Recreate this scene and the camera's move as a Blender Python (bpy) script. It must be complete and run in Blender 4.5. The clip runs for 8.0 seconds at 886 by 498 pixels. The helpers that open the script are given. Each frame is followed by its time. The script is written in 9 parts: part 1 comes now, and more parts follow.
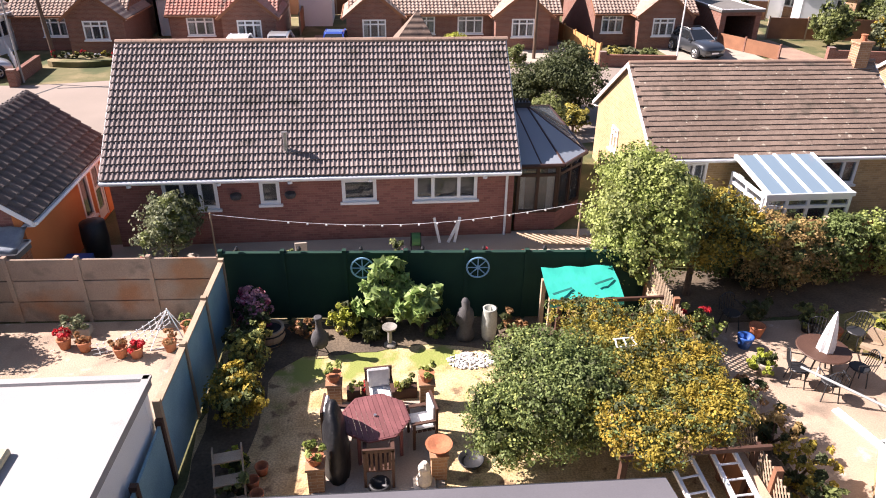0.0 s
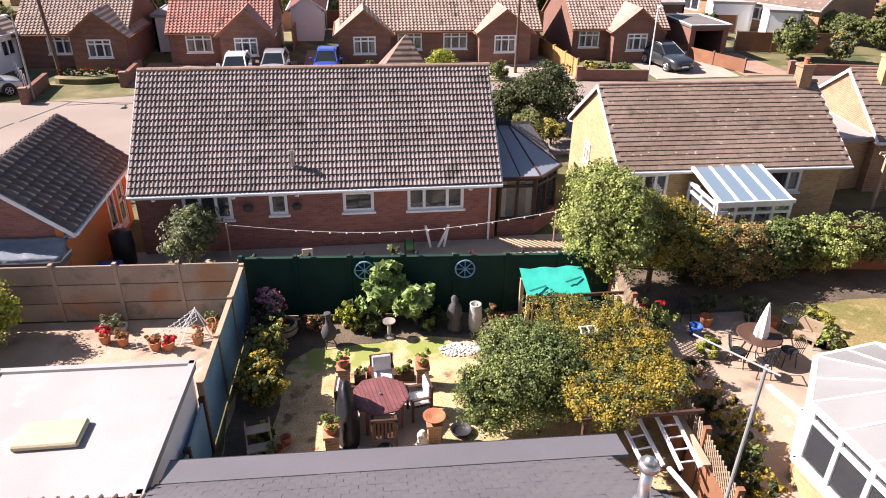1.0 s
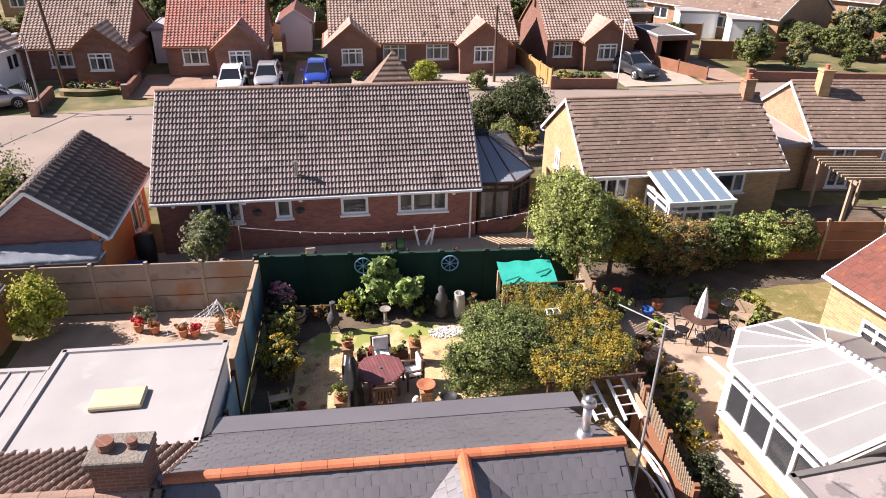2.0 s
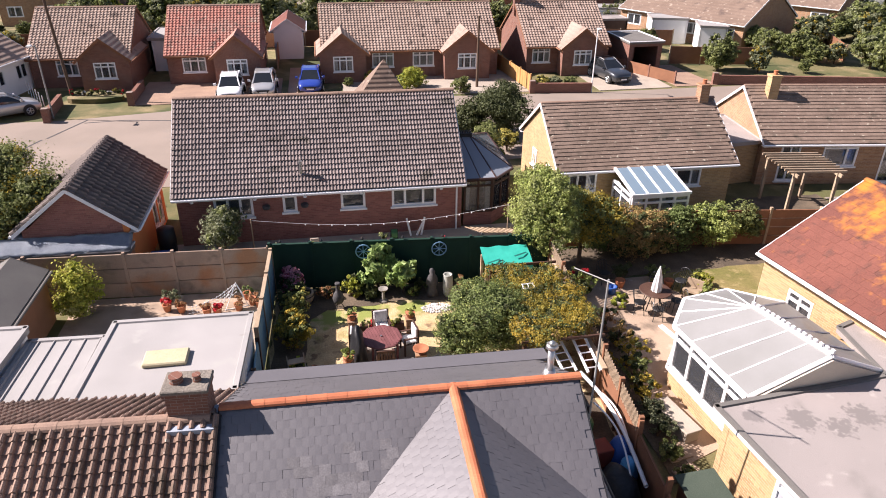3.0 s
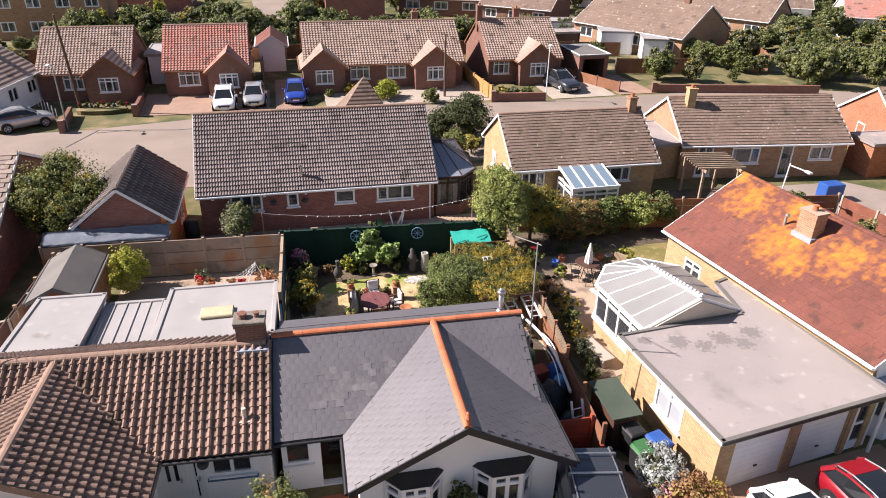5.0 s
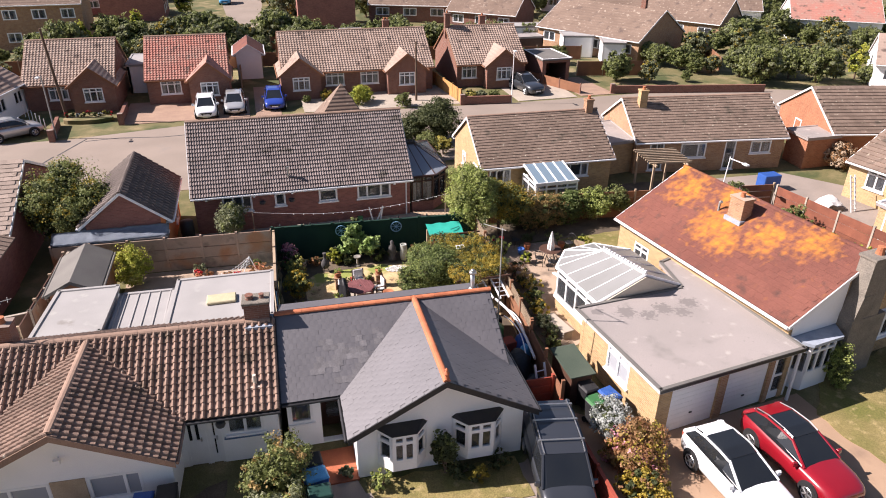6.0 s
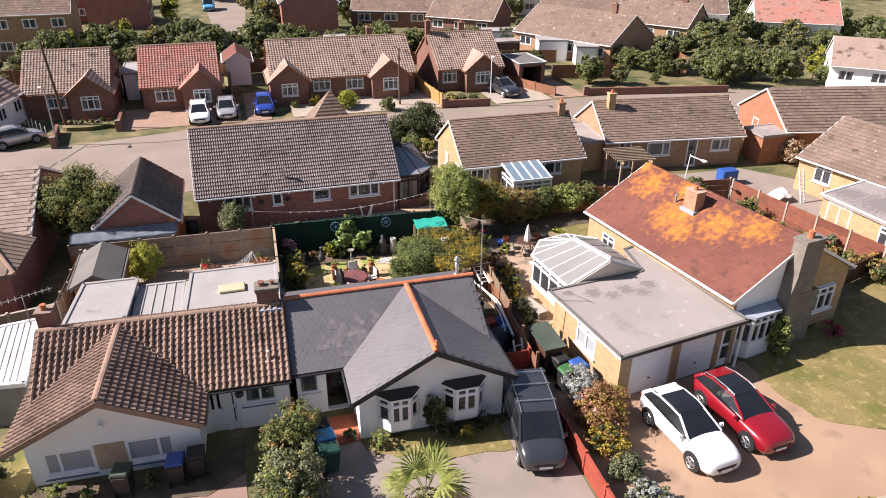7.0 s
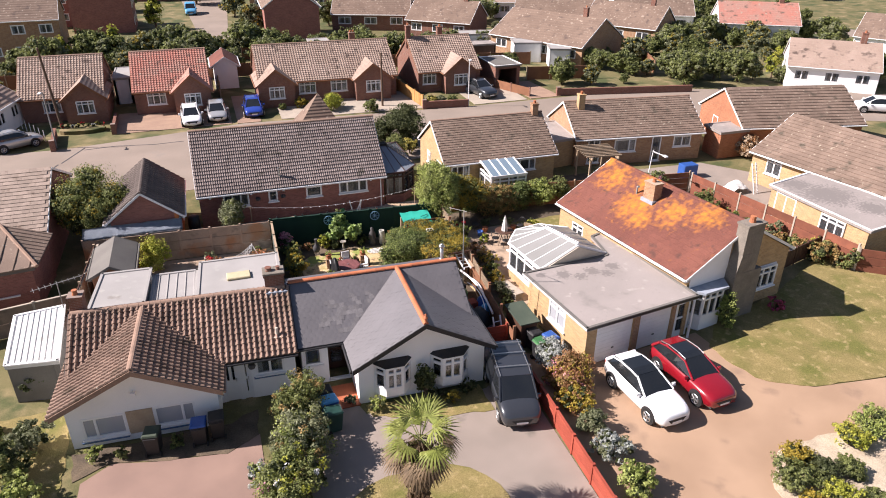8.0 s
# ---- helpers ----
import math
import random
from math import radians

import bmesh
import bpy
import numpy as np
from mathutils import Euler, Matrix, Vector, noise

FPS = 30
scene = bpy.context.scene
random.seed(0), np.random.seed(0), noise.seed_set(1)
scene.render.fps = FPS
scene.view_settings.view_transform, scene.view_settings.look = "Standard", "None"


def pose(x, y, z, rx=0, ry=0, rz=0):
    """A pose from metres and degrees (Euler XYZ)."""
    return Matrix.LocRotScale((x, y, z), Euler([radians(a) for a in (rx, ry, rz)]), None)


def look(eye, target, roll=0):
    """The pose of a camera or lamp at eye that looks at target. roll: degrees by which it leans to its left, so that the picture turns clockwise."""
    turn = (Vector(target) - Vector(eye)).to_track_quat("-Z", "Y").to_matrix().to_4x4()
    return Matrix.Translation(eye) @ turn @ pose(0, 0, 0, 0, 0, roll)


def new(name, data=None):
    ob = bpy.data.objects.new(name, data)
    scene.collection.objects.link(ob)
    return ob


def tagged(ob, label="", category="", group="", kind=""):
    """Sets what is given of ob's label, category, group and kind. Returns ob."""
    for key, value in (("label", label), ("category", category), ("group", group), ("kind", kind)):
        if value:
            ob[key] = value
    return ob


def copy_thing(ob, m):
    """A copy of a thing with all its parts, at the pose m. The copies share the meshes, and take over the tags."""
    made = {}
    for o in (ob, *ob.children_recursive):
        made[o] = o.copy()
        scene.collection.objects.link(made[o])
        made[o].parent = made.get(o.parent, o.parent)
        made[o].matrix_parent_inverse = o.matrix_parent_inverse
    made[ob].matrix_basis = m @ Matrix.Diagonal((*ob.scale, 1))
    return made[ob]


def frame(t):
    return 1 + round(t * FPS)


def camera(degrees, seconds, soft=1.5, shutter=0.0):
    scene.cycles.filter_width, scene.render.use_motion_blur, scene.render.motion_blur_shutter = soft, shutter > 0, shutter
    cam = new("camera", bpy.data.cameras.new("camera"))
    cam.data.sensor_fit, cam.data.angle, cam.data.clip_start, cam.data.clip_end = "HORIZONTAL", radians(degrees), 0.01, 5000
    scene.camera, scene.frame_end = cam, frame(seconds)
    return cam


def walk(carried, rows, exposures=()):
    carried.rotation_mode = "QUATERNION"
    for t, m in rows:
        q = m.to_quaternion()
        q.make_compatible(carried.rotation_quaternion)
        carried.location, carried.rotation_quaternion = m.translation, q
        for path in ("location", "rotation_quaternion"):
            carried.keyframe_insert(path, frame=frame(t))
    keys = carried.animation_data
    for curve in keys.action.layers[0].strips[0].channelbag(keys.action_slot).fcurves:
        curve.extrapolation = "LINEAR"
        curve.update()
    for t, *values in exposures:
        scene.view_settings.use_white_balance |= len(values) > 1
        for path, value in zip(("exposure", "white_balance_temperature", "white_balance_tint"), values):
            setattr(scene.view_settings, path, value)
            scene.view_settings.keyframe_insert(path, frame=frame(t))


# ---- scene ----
cam = camera(66.0, 8.0, soft=1.0)
PATH = [
    (0, (1.424, -0.843, 9.638), (1.613, 0.91, 8.695), 0.8),
    (0.5, (1.204, -1.916, 10.21), (1.416, -0.161, 9.274), 0.9),
    (1, (1.059, -3.001, 10.819), (1.287, -1.247, 9.886), 0.8),
    (1.5, (0.841, -4.214, 11.487), (1.093, -2.463, 10.554), 0.7),
    (2.8, (0.108, -8.089, 12.989), (0.416, -6.347, 12.056), 0.8),
    (3, (-0.028, -8.637, 13.131), (0.288, -6.894, 12.204), 0.7),
    (3.5, (-0.34, -10.03, 13.664), (-0.005, -8.289, 12.74), 0.8),
    (4, (-0.675, -11.605, 14.247), (-0.32, -9.867, 13.324), 0.7),
    (4.5, (-1.028, -13.063, 14.72), (-0.653, -11.327, 13.8), 0.8),
    (5.8, (-2.125, -16.849, 16.274), (-1.664, -15.139, 15.346), 0.9),
    (6, (-2.307, -17.497, 16.406), (-1.829, -15.785, 15.488), 0.7),
    (6.5, (-2.793, -18.978, 16.95), (-2.289, -17.273, 16.035), 0.6),
    (7, (-3.334, -20.409, 17.531), (-2.807, -18.712, 16.615), 0.5),
    (7.5, (-3.934, -21.924, 18.095), (-3.38, -20.235, 17.179), 0.5),
    (8, (-4.577, -23.451, 18.636), (-3.994, -21.772, 17.717), 0.5),
]
walk(cam, [(t, look(eye, target, roll)) for t, eye, target, roll in PATH], exposures=((0.0, 1.54, 6500, 22), (1.5, 1.33, 6500, 22), (4.0, 1.14, 6500, 21), (8.0, 1.03, 6500, 20)))

# ---- light ----
world = bpy.data.worlds.new("sky")
scene.world = world
world.use_nodes = True
SUN_EL, SUN_AZ = 39.0, -75.0      # degrees; azimuth from +y towards +x
wn = world.node_tree.nodes
sky = wn.new("ShaderNodeTexSky")
sky.sky_type, sky.sun_disc = "NISHITA", False
sky.sun_elevation, sky.sun_rotation = radians(SUN_EL), radians(SUN_AZ)
wn["Background"].inputs["Strength"].default_value = 0.05
world.node_tree.links.new(sky.outputs["Color"], wn["Background"].inputs["Color"])
sun_data = bpy.data.lights.new("sun", "SUN")
sun_data.energy, sun_data.angle, sun_data.color = 5.0, radians(0.5), (1.0, 0.94, 0.86)
sun = new("sun", sun_data)
sd = Vector((math.sin(radians(SUN_AZ)) * math.cos(radians(SUN_EL)), math.cos(radians(SUN_AZ)) * math.cos(radians(SUN_EL)), math.sin(radians(SUN_EL))))
sun.matrix_world = look(sd * 100, (0, 0, 0))
scene.view_settings.exposure = 0.8

# ---- materials ----
MATS = {}


def mat(name, c1, c2=None, scale=1.5, rough=0.85, bump=0.15, fine=40.0, grain=0.25, rnd=0.0, island=0.0, metal=0.0, spots=None, brick=None, wave=None, coat=0.0, spec=0.35):
    """A procedural surface: two-tone mottling, fine grain with relief, optional spots (colour, scale, threshold), brick (size, mortar) or ribs."""
    m = bpy.data.materials.new(name)
    m.use_nodes = True
    n, l = m.node_tree.nodes, m.node_tree.links
    b = n["Principled BSDF"]
    geo = n.new("ShaderNodeNewGeometry")
    pos = geo.outputs["Position"]

    def noise_tex(sc, det=4):
        t = n.new("ShaderNodeTexNoise")
        t.inputs["Scale"].default_value, t.inputs["Detail"].default_value = sc, det
        l.new(pos, t.inputs["Vector"])
        return t.outputs["Fac"]

    def ramp(fac, a, z):
        r = n.new("ShaderNodeMapRange")
        r.inputs["From Min"].default_value, r.inputs["From Max"].default_value = a, z
        l.new(fac, r.inputs["Value"])
        return r.outputs["Result"]

    def mix(fac, x, y, mode="MIX"):
        k = n.new("ShaderNodeMix")
        k.data_type, k.blend_type = "RGBA", mode
        for slot, v in ((0, fac), (6, x), (7, y)):
            if isinstance(v, (int, float)):
                k.inputs[slot].default_value = v
            elif isinstance(v, tuple):
                k.inputs[slot].default_value = (*v, 1)
            else:
                l.new(v, k.inputs[slot])
        return k.outputs[2]

    c2 = c2 or tuple(0.75 * v for v in c1)
    col = mix(ramp(noise_tex(scale), 0.35, 0.65), c1, c2)
    if brick:
        sep = n.new("ShaderNodeSeparateXYZ")
        l.new(pos, sep.inputs[0])
        add = n.new("ShaderNodeMath")
        l.new(sep.outputs[0], add.inputs[0]), l.new(sep.outputs[1], add.inputs[1])
        com = n.new("ShaderNodeCombineXYZ")
        l.new(add.outputs[0], com.inputs[0]), l.new(sep.outputs[2], com.inputs[1])
        bt = n.new("ShaderNodeTexBrick")
        bt.inputs["Scale"].default_value = 1.0
        bt.inputs["Brick Width"].default_value, bt.inputs["Row Height"].default_value, bt.inputs["Mortar Size"].default_value = brick[0], brick[1], 0.006
        l.new(com.outputs[0], bt.inputs["Vector"])
        l.new(col, bt.inputs["Color1"])
        l.new(mix(1.0, col, (0.72, 0.7, 0.72), "MULTIPLY"), bt.inputs["Color2"])
        bt.inputs["Mortar"].default_value = (*brick[2], 1)
        col = bt.outputs["Color"]
    if spots:
        for sc, sscale, lo, hi in spots:
            col = mix(ramp(noise_tex(sscale, 5), lo, hi), col, sc)
    g = ramp(noise_tex(fine, 3), 0.25, 0.75)
    gr = n.new("ShaderNodeMapRange")
    gr.inputs["To Min"].default_value, gr.inputs["To Max"].default_value = 1 - grain, 1 + grain * 0.6
    l.new(g, gr.inputs["Value"])
    val = gr.outputs["Result"]
    for amount, out in ((rnd, "obj"), (island, "isl")):
        if amount:
            src = n.new("ShaderNodeObjectInfo").outputs["Random"] if out == "obj" else geo.outputs["Random Per Island"]
            rr = n.new("ShaderNodeMapRange")
            rr.inputs["To Min"].default_value, rr.inputs["To Max"].default_value = 1 - amount, 1 + amount
            l.new(src, rr.inputs["Value"])
            mu = n.new("ShaderNodeMath")
            mu.operation = "MULTIPLY"
            l.new(val, mu.inputs[0]), l.new(rr.outputs["Result"], mu.inputs[1])
            val = mu.outputs[0]
    vm = n.new("ShaderNodeVectorMath")
    vm.operation = "SCALE"
    l.new(col, vm.inputs[0]), l.new(val, vm.inputs["Scale"])
    l.new(vm.outputs[0], b.inputs["Base Color"])
    b.inputs["Roughness"].default_value, b.inputs["Metallic"].default_value = rough, metal
    b.inputs["Specular IOR Level"].default_value = spec
    b.inputs["Coat Weight"].default_value = coat
    if bump:
        bp = n.new("ShaderNodeBump")
        bp.inputs["Strength"].default_value, bp.inputs["Distance"].default_value = bump, 0.02
        h = g
        if wave:
            wv = n.new("ShaderNodeTexWave")
            wv.inputs["Scale"].default_value = wave[0]
            wv.bands_direction = wave[1]
            l.new(pos, wv.inputs["Vector"])
            h = wv.outputs["Fac"]
            bp.inputs["Distance"].default_value = 0.05
        l.new(h, bp.inputs["Height"])
        l.new(bp.outputs["Normal"], b.inputs["Normal"])
    MATS[name] = m
    return m


def add_patches(name, colour, spots, scale, edge=0.16):
    """Growth with a ragged outline on a surface: colour round each (x, y, z, radius), broken up by noise."""
    m = MATS[name]
    n, l = m.node_tree.nodes, m.node_tree.links
    b = n["Principled BSDF"]
    old = b.inputs["Base Color"].links[0].from_socket
    pos = n.new("ShaderNodeNewGeometry").outputs["Position"]
    total = None
    for x, y, z, r in spots:
        d = n.new("ShaderNodeVectorMath")
        d.operation = "DISTANCE"
        l.new(pos, d.inputs[0])
        d.inputs[1].default_value = (x, y, z)
        mr = n.new("ShaderNodeMapRange")
        mr.inputs["From Min"].default_value, mr.inputs["From Max"].default_value = r, r * 0.2
        l.new(d.outputs["Value"], mr.inputs["Value"])
        if total is None:
            total = mr.outputs["Result"]
        else:
            mx = n.new("ShaderNodeMath")
            mx.operation = "MAXIMUM"
            l.new(total, mx.inputs[0]), l.new(mr.outputs["Result"], mx.inputs[1])
            total = mx.outputs[0]
    t = n.new("ShaderNodeTexNoise")
    t.inputs["Scale"].default_value, t.inputs["Detail"].default_value = scale, 6
    l.new(pos, t.inputs["Vector"])
    su = n.new("ShaderNodeMath")
    su.operation = "MULTIPLY_ADD"
    l.new(total, su.inputs[0])
    su.inputs[1].default_value = 0.42
    l.new(t.outputs["Fac"], su.inputs[2])
    mr = n.new("ShaderNodeMapRange")
    mr.inputs["From Min"].default_value, mr.inputs["From Max"].default_value = 0.64, 0.64 + edge
    l.new(su.outputs[0], mr.inputs["Value"])
    k = n.new("ShaderNodeMix")
    k.data_type = "RGBA"
    l.new(mr.outputs["Result"], k.inputs[0]), l.new(old, k.inputs[6])
    k.inputs[7].default_value = (*colour, 1)
    l.new(k.outputs[2], b.inputs["Base Color"])


def glass_mat(name, tint, clear, rough=0.03):
    """A pane: part clear, part gloss by its angle."""
    m = bpy.data.materials.new(name)
    m.use_nodes = True
    n, l = m.node_tree.nodes, m.node_tree.links
    n.remove(n["Principled BSDF"])
    tr, di, gl = n.new("ShaderNodeBsdfTransparent"), n.new("ShaderNodeBsdfDiffuse"), n.new("ShaderNodeBsdfGlossy")
    tr.inputs[0].default_value, di.inputs[0].default_value = (0.9, 0.93, 0.95, 1), (*tint, 1)
    gl.inputs["Roughness"].default_value = rough
    a, b, f = n.new("ShaderNodeMixShader"), n.new("ShaderNodeMixShader"), n.new("ShaderNodeFresnel")
    f.inputs["IOR"].default_value = 1.52
    a.inputs[0].default_value = clear
    l.new(di.outputs[0], a.inputs[1]), l.new(tr.outputs[0], a.inputs[2])
    l.new(f.outputs[0], b.inputs[0]), l.new(a.outputs[0], b.inputs[1]), l.new(gl.outputs[0], b.inputs[2])
    l.new(b.outputs[0], n["Material Output"].inputs["Surface"])
    MATS[name] = m
    return m


MORTAR = (0.3, 0.17, 0.13)
mat("grass", (0.11, 0.11, 0.042), (0.17, 0.145, 0.065), 0.35, 0.95, 0.2, 30, 0.35, spots=[((0.27, 0.21, 0.11), 0.5, 0.5, 0.68), ((0.07, 0.085, 0.03), 0.3, 0.52, 0.62)])
mat("dry_grass", (0.48, 0.35, 0.18), (0.6, 0.46, 0.26), 2.4, 0.95, 0.4, 26, 0.5, spots=[((0.3, 0.26, 0.1), 0.9, 0.58, 0.68), ((0.24, 0.16, 0.09), 2.6, 0.57, 0.66)])
mat("front_lawn", (0.2, 0.165, 0.06), (0.27, 0.21, 0.085), 0.8, 0.95, 0.4, 26, 0.4, spots=[((0.14, 0.14, 0.035), 0.5, 0.46, 0.66), ((0.36, 0.28, 0.13), 2.6, 0.55, 0.72)])
mat("earth", (0.09, 0.07, 0.05), (0.16, 0.12, 0.08), 1.2, 0.95, 0.5, 18, 0.35)
mat("concrete", (0.42, 0.36, 0.29), (0.34, 0.29, 0.24), 0.5, 0.9, 0.2, 30, 0.15, spots=[((0.22, 0.19, 0.16), 0.8, 0.62, 0.75)])
mat("sandy_concrete", (0.44, 0.325, 0.235), (0.35, 0.26, 0.19), 0.8, 0.9, 0.3, 30, 0.2, spots=[((0.23, 0.175, 0.13), 1.1, 0.56, 0.72), ((0.5, 0.42, 0.34), 2.3, 0.62, 0.72)])
mat("road_concrete", (0.285, 0.23, 0.19), (0.24, 0.195, 0.16), 0.25, 0.9, 0.15, 30, 0.12, spots=[((0.25, 0.21, 0.18), 0.4, 0.62, 0.75)])
mat("drive_grey", (0.3, 0.25, 0.215), (0.25, 0.21, 0.18), 0.5, 0.9, 0.2, 45, 0.18, spots=[((0.13, 0.12, 0.1), 0.7, 0.63, 0.75)])
mat("drive_buff", (0.4, 0.27, 0.18), (0.33, 0.22, 0.145), 0.4, 0.9, 0.25, 60, 0.2, spots=[((0.25, 0.17, 0.12), 0.6, 0.6, 0.75)])
mat("drive_red", (0.3, 0.2, 0.16), (0.24, 0.16, 0.13), 0.5, 0.9, 0.2, 60, 0.2)
mat("block_paving", (0.36, 0.24, 0.17), (0.29, 0.19, 0.14), 0.8, 0.9, 0.2, 20, 0.25)
mat("gravel", (0.55, 0.46, 0.34), (0.42, 0.34, 0.25), 1.0, 0.95, 0.6, 30, 0.35)
mat("white_stone", (0.75, 0.73, 0.7), (0.5, 0.48, 0.45), 6, 0.9, 0.5, 25, 0.3)
mat("red_tile_floor", (0.42, 0.13, 0.06), (0.34, 0.1, 0.05), 2, 0.7, 0.1, 20, 0.15)
mat("brick_red", (0.35, 0.15, 0.12), (0.29, 0.12, 0.1), 1.2, 0.9, 0.1, 40, 0.2, brick=(0.225, 0.075, MORTAR))
mat("brick_orange", (0.42, 0.17, 0.09), (0.36, 0.14, 0.075), 1.2, 0.9, 0.1, 40, 0.2, brick=(0.225, 0.075, (0.42, 0.25, 0.15)))
mat("brick_brown", (0.21, 0.095, 0.065), (0.26, 0.115, 0.08), 1.0, 0.9, 0.1, 40, 0.2, brick=(0.225, 0.075, (0.26, 0.2, 0.17)))
mat("brick_buff", (0.53, 0.355, 0.175), (0.46, 0.3, 0.145), 1.0, 0.9, 0.1, 40, 0.15, brick=(0.225, 0.075, (0.5, 0.39, 0.26)))
mat("brick_mixed", (0.44, 0.26, 0.14), (0.36, 0.2, 0.11), 2.0, 0.9, 0.1, 40, 0.2, brick=(0.225, 0.075, (0.42, 0.33, 0.25)))
mat("render_white", (0.87, 0.87, 0.87), (0.82, 0.82, 0.82), 0.7, 0.85, 0.12, 70, 0.08)
mat("render_orange", (0.62, 0.21, 0.07), (0.55, 0.18, 0.06), 0.8, 0.9, 0.2, 40, 0.15)
mat("render_pale", (0.62, 0.55, 0.46), (0.54, 0.48, 0.4), 0.8, 0.9, 0.3, 40, 0.15)
mat("upvc", (0.82, 0.82, 0.82), (0.77, 0.77, 0.77), 2, 0.35, 0.0, 40, 0.04)
mat("dark_frame", (0.06, 0.028, 0.018), (0.045, 0.02, 0.014), 3, 0.45, 0.05, 30, 0.2)
mat("blue_trim", (0.1, 0.17, 0.3), (0.08, 0.14, 0.25), 2, 0.6, 0.05, 30, 0.15)
mat("black_trim", (0.03, 0.03, 0.032), (0.022, 0.022, 0.024), 2, 0.5, 0.05, 30, 0.15)
mat("interior", (0.55, 0.5, 0.45), (0.4, 0.37, 0.33), 1.0, 0.95, 0.0, 30, 0.1)
mat("curtain", (0.86, 0.85, 0.83), (0.76, 0.75, 0.73), 3, 0.9, 0.0, 30, 0.1)
mat("tile_grey_brown", (0.205, 0.164, 0.152), (0.26, 0.21, 0.195), 0.7, 0.8, 0.3, 40, 0.3, rnd=0.14, island=0.14, spots=[((0.12, 0.1, 0.085), 1.1, 0.6, 0.7), ((0.62, 0.6, 0.54), 9, 0.7, 0.72)])
mat("tile_brown", (0.29, 0.195, 0.15), (0.2, 0.132, 0.1), 0.8, 0.85, 0.3, 40, 0.3, rnd=0.14, island=0.14, spots=[((0.12, 0.085, 0.06), 1.6, 0.56, 0.72), ((0.45, 0.4, 0.33), 8, 0.67, 0.73)])
mat("tile_dark", (0.11, 0.085, 0.075), (0.14, 0.11, 0.095), 1.0, 0.75, 0.3, 40, 0.25, rnd=0.12, island=0.12)
mat("tile_flat_brown", (0.18, 0.128, 0.098), (0.23, 0.165, 0.128), 0.6, 0.85, 0.3, 35, 0.3, rnd=0.09, island=0.1, spots=[((0.42, 0.36, 0.28), 5.0, 0.64, 0.7), ((0.1, 0.08, 0.06), 1.3, 0.6, 0.72)])
mat("tile_pale", (0.27, 0.21, 0.172), (0.33, 0.258, 0.215), 0.7, 0.85, 0.3, 35, 0.3, rnd=0.1, island=0.12, spots=[((0.18, 0.13, 0.1), 2.0, 0.62, 0.72)])
mat("tile_orange", (0.14, 0.05, 0.037), (0.18, 0.066, 0.047), 0.5, 0.85, 0.3, 35, 0.35, rnd=0.06, island=0.06, spots=[((0.1, 0.045, 0.035), 1.8, 0.58, 0.72)])
mat("tile_far", (0.31, 0.225, 0.18), (0.37, 0.275, 0.225), 0.5, 0.9, 0.5, 30, 0.3, wave=(1.4, "Z"), spots=[((0.36, 0.29, 0.23), 3.0, 0.6, 0.7), ((0.12, 0.085, 0.07), 1.2, 0.58, 0.7)], island=0.1)
mat("tile_far_red", (0.42, 0.17, 0.13), (0.36, 0.2, 0.16), 0.5, 0.9, 0.5, 30, 0.3, wave=(1.4, "Z"), spots=[((0.36, 0.29, 0.23), 3.0, 0.6, 0.7), ((0.12, 0.085, 0.07), 1.2, 0.58, 0.7)])
mat("tile_far_brown", (0.17, 0.118, 0.09), (0.21, 0.148, 0.113), 0.5, 0.9, 0.5, 30, 0.3, wave=(1.4, "Z"), spots=[((0.36, 0.29, 0.23), 3.0, 0.6, 0.7), ((0.12, 0.085, 0.07), 1.2, 0.58, 0.7)])
mat("slate", (0.108, 0.102, 0.108), (0.124, 0.117, 0.124), 0.8, 0.5, 0.04, 40, 0.1, island=0.03, rnd=0.03, spec=1.0)
mat("slate_pale", (0.142, 0.135, 0.14), (0.17, 0.162, 0.166), 5.0, 0.55, 0.04, 30, 0.25, rnd=0.15)
mat("ridge_terracotta", (0.5, 0.17, 0.08), (0.42, 0.13, 0.06), 2, 0.75, 0.1, 30, 0.15, rnd=0.1)
mat("ridge_brown", (0.31, 0.205, 0.15), (0.25, 0.165, 0.125), 2, 0.85, 0.2, 30, 0.2, rnd=0.1)
mat("felt_white", (0.35, 0.335, 0.325), (0.3, 0.29, 0.28), 0.6, 0.8, 0.1, 40, 0.1, spots=[((0.2, 0.18, 0.16), 0.7, 0.64, 0.74), ((0.36, 0.35, 0.33), 1.6, 0.6, 0.7)])
mat("sheet_white", (0.62, 0.62, 0.61), (0.54, 0.54, 0.53), 0.8, 0.5, 0.05, 40, 0.06, spots=[((0.42, 0.41, 0.38), 1.2, 0.6, 0.72)])
mat("felt_grey", (0.34, 0.3, 0.282), (0.29, 0.26, 0.243), 0.4, 0.9, 0.2, 50, 0.2, spots=[((0.23, 0.21, 0.195), 0.8, 0.6, 0.74), ((0.42, 0.38, 0.35), 1.7, 0.62, 0.72)])
mat("felt_dark", (0.14, 0.13, 0.12), (0.17, 0.16, 0.145), 0.8, 0.9, 0.2, 50, 0.2)
mat("felt_green", (0.055, 0.075, 0.055), (0.075, 0.095, 0.07), 0.8, 0.9, 0.2, 50, 0.2)
mat("lead", (0.36, 0.4, 0.46), (0.28, 0.32, 0.38), 3, 0.5, 0.1, 20, 0.1)
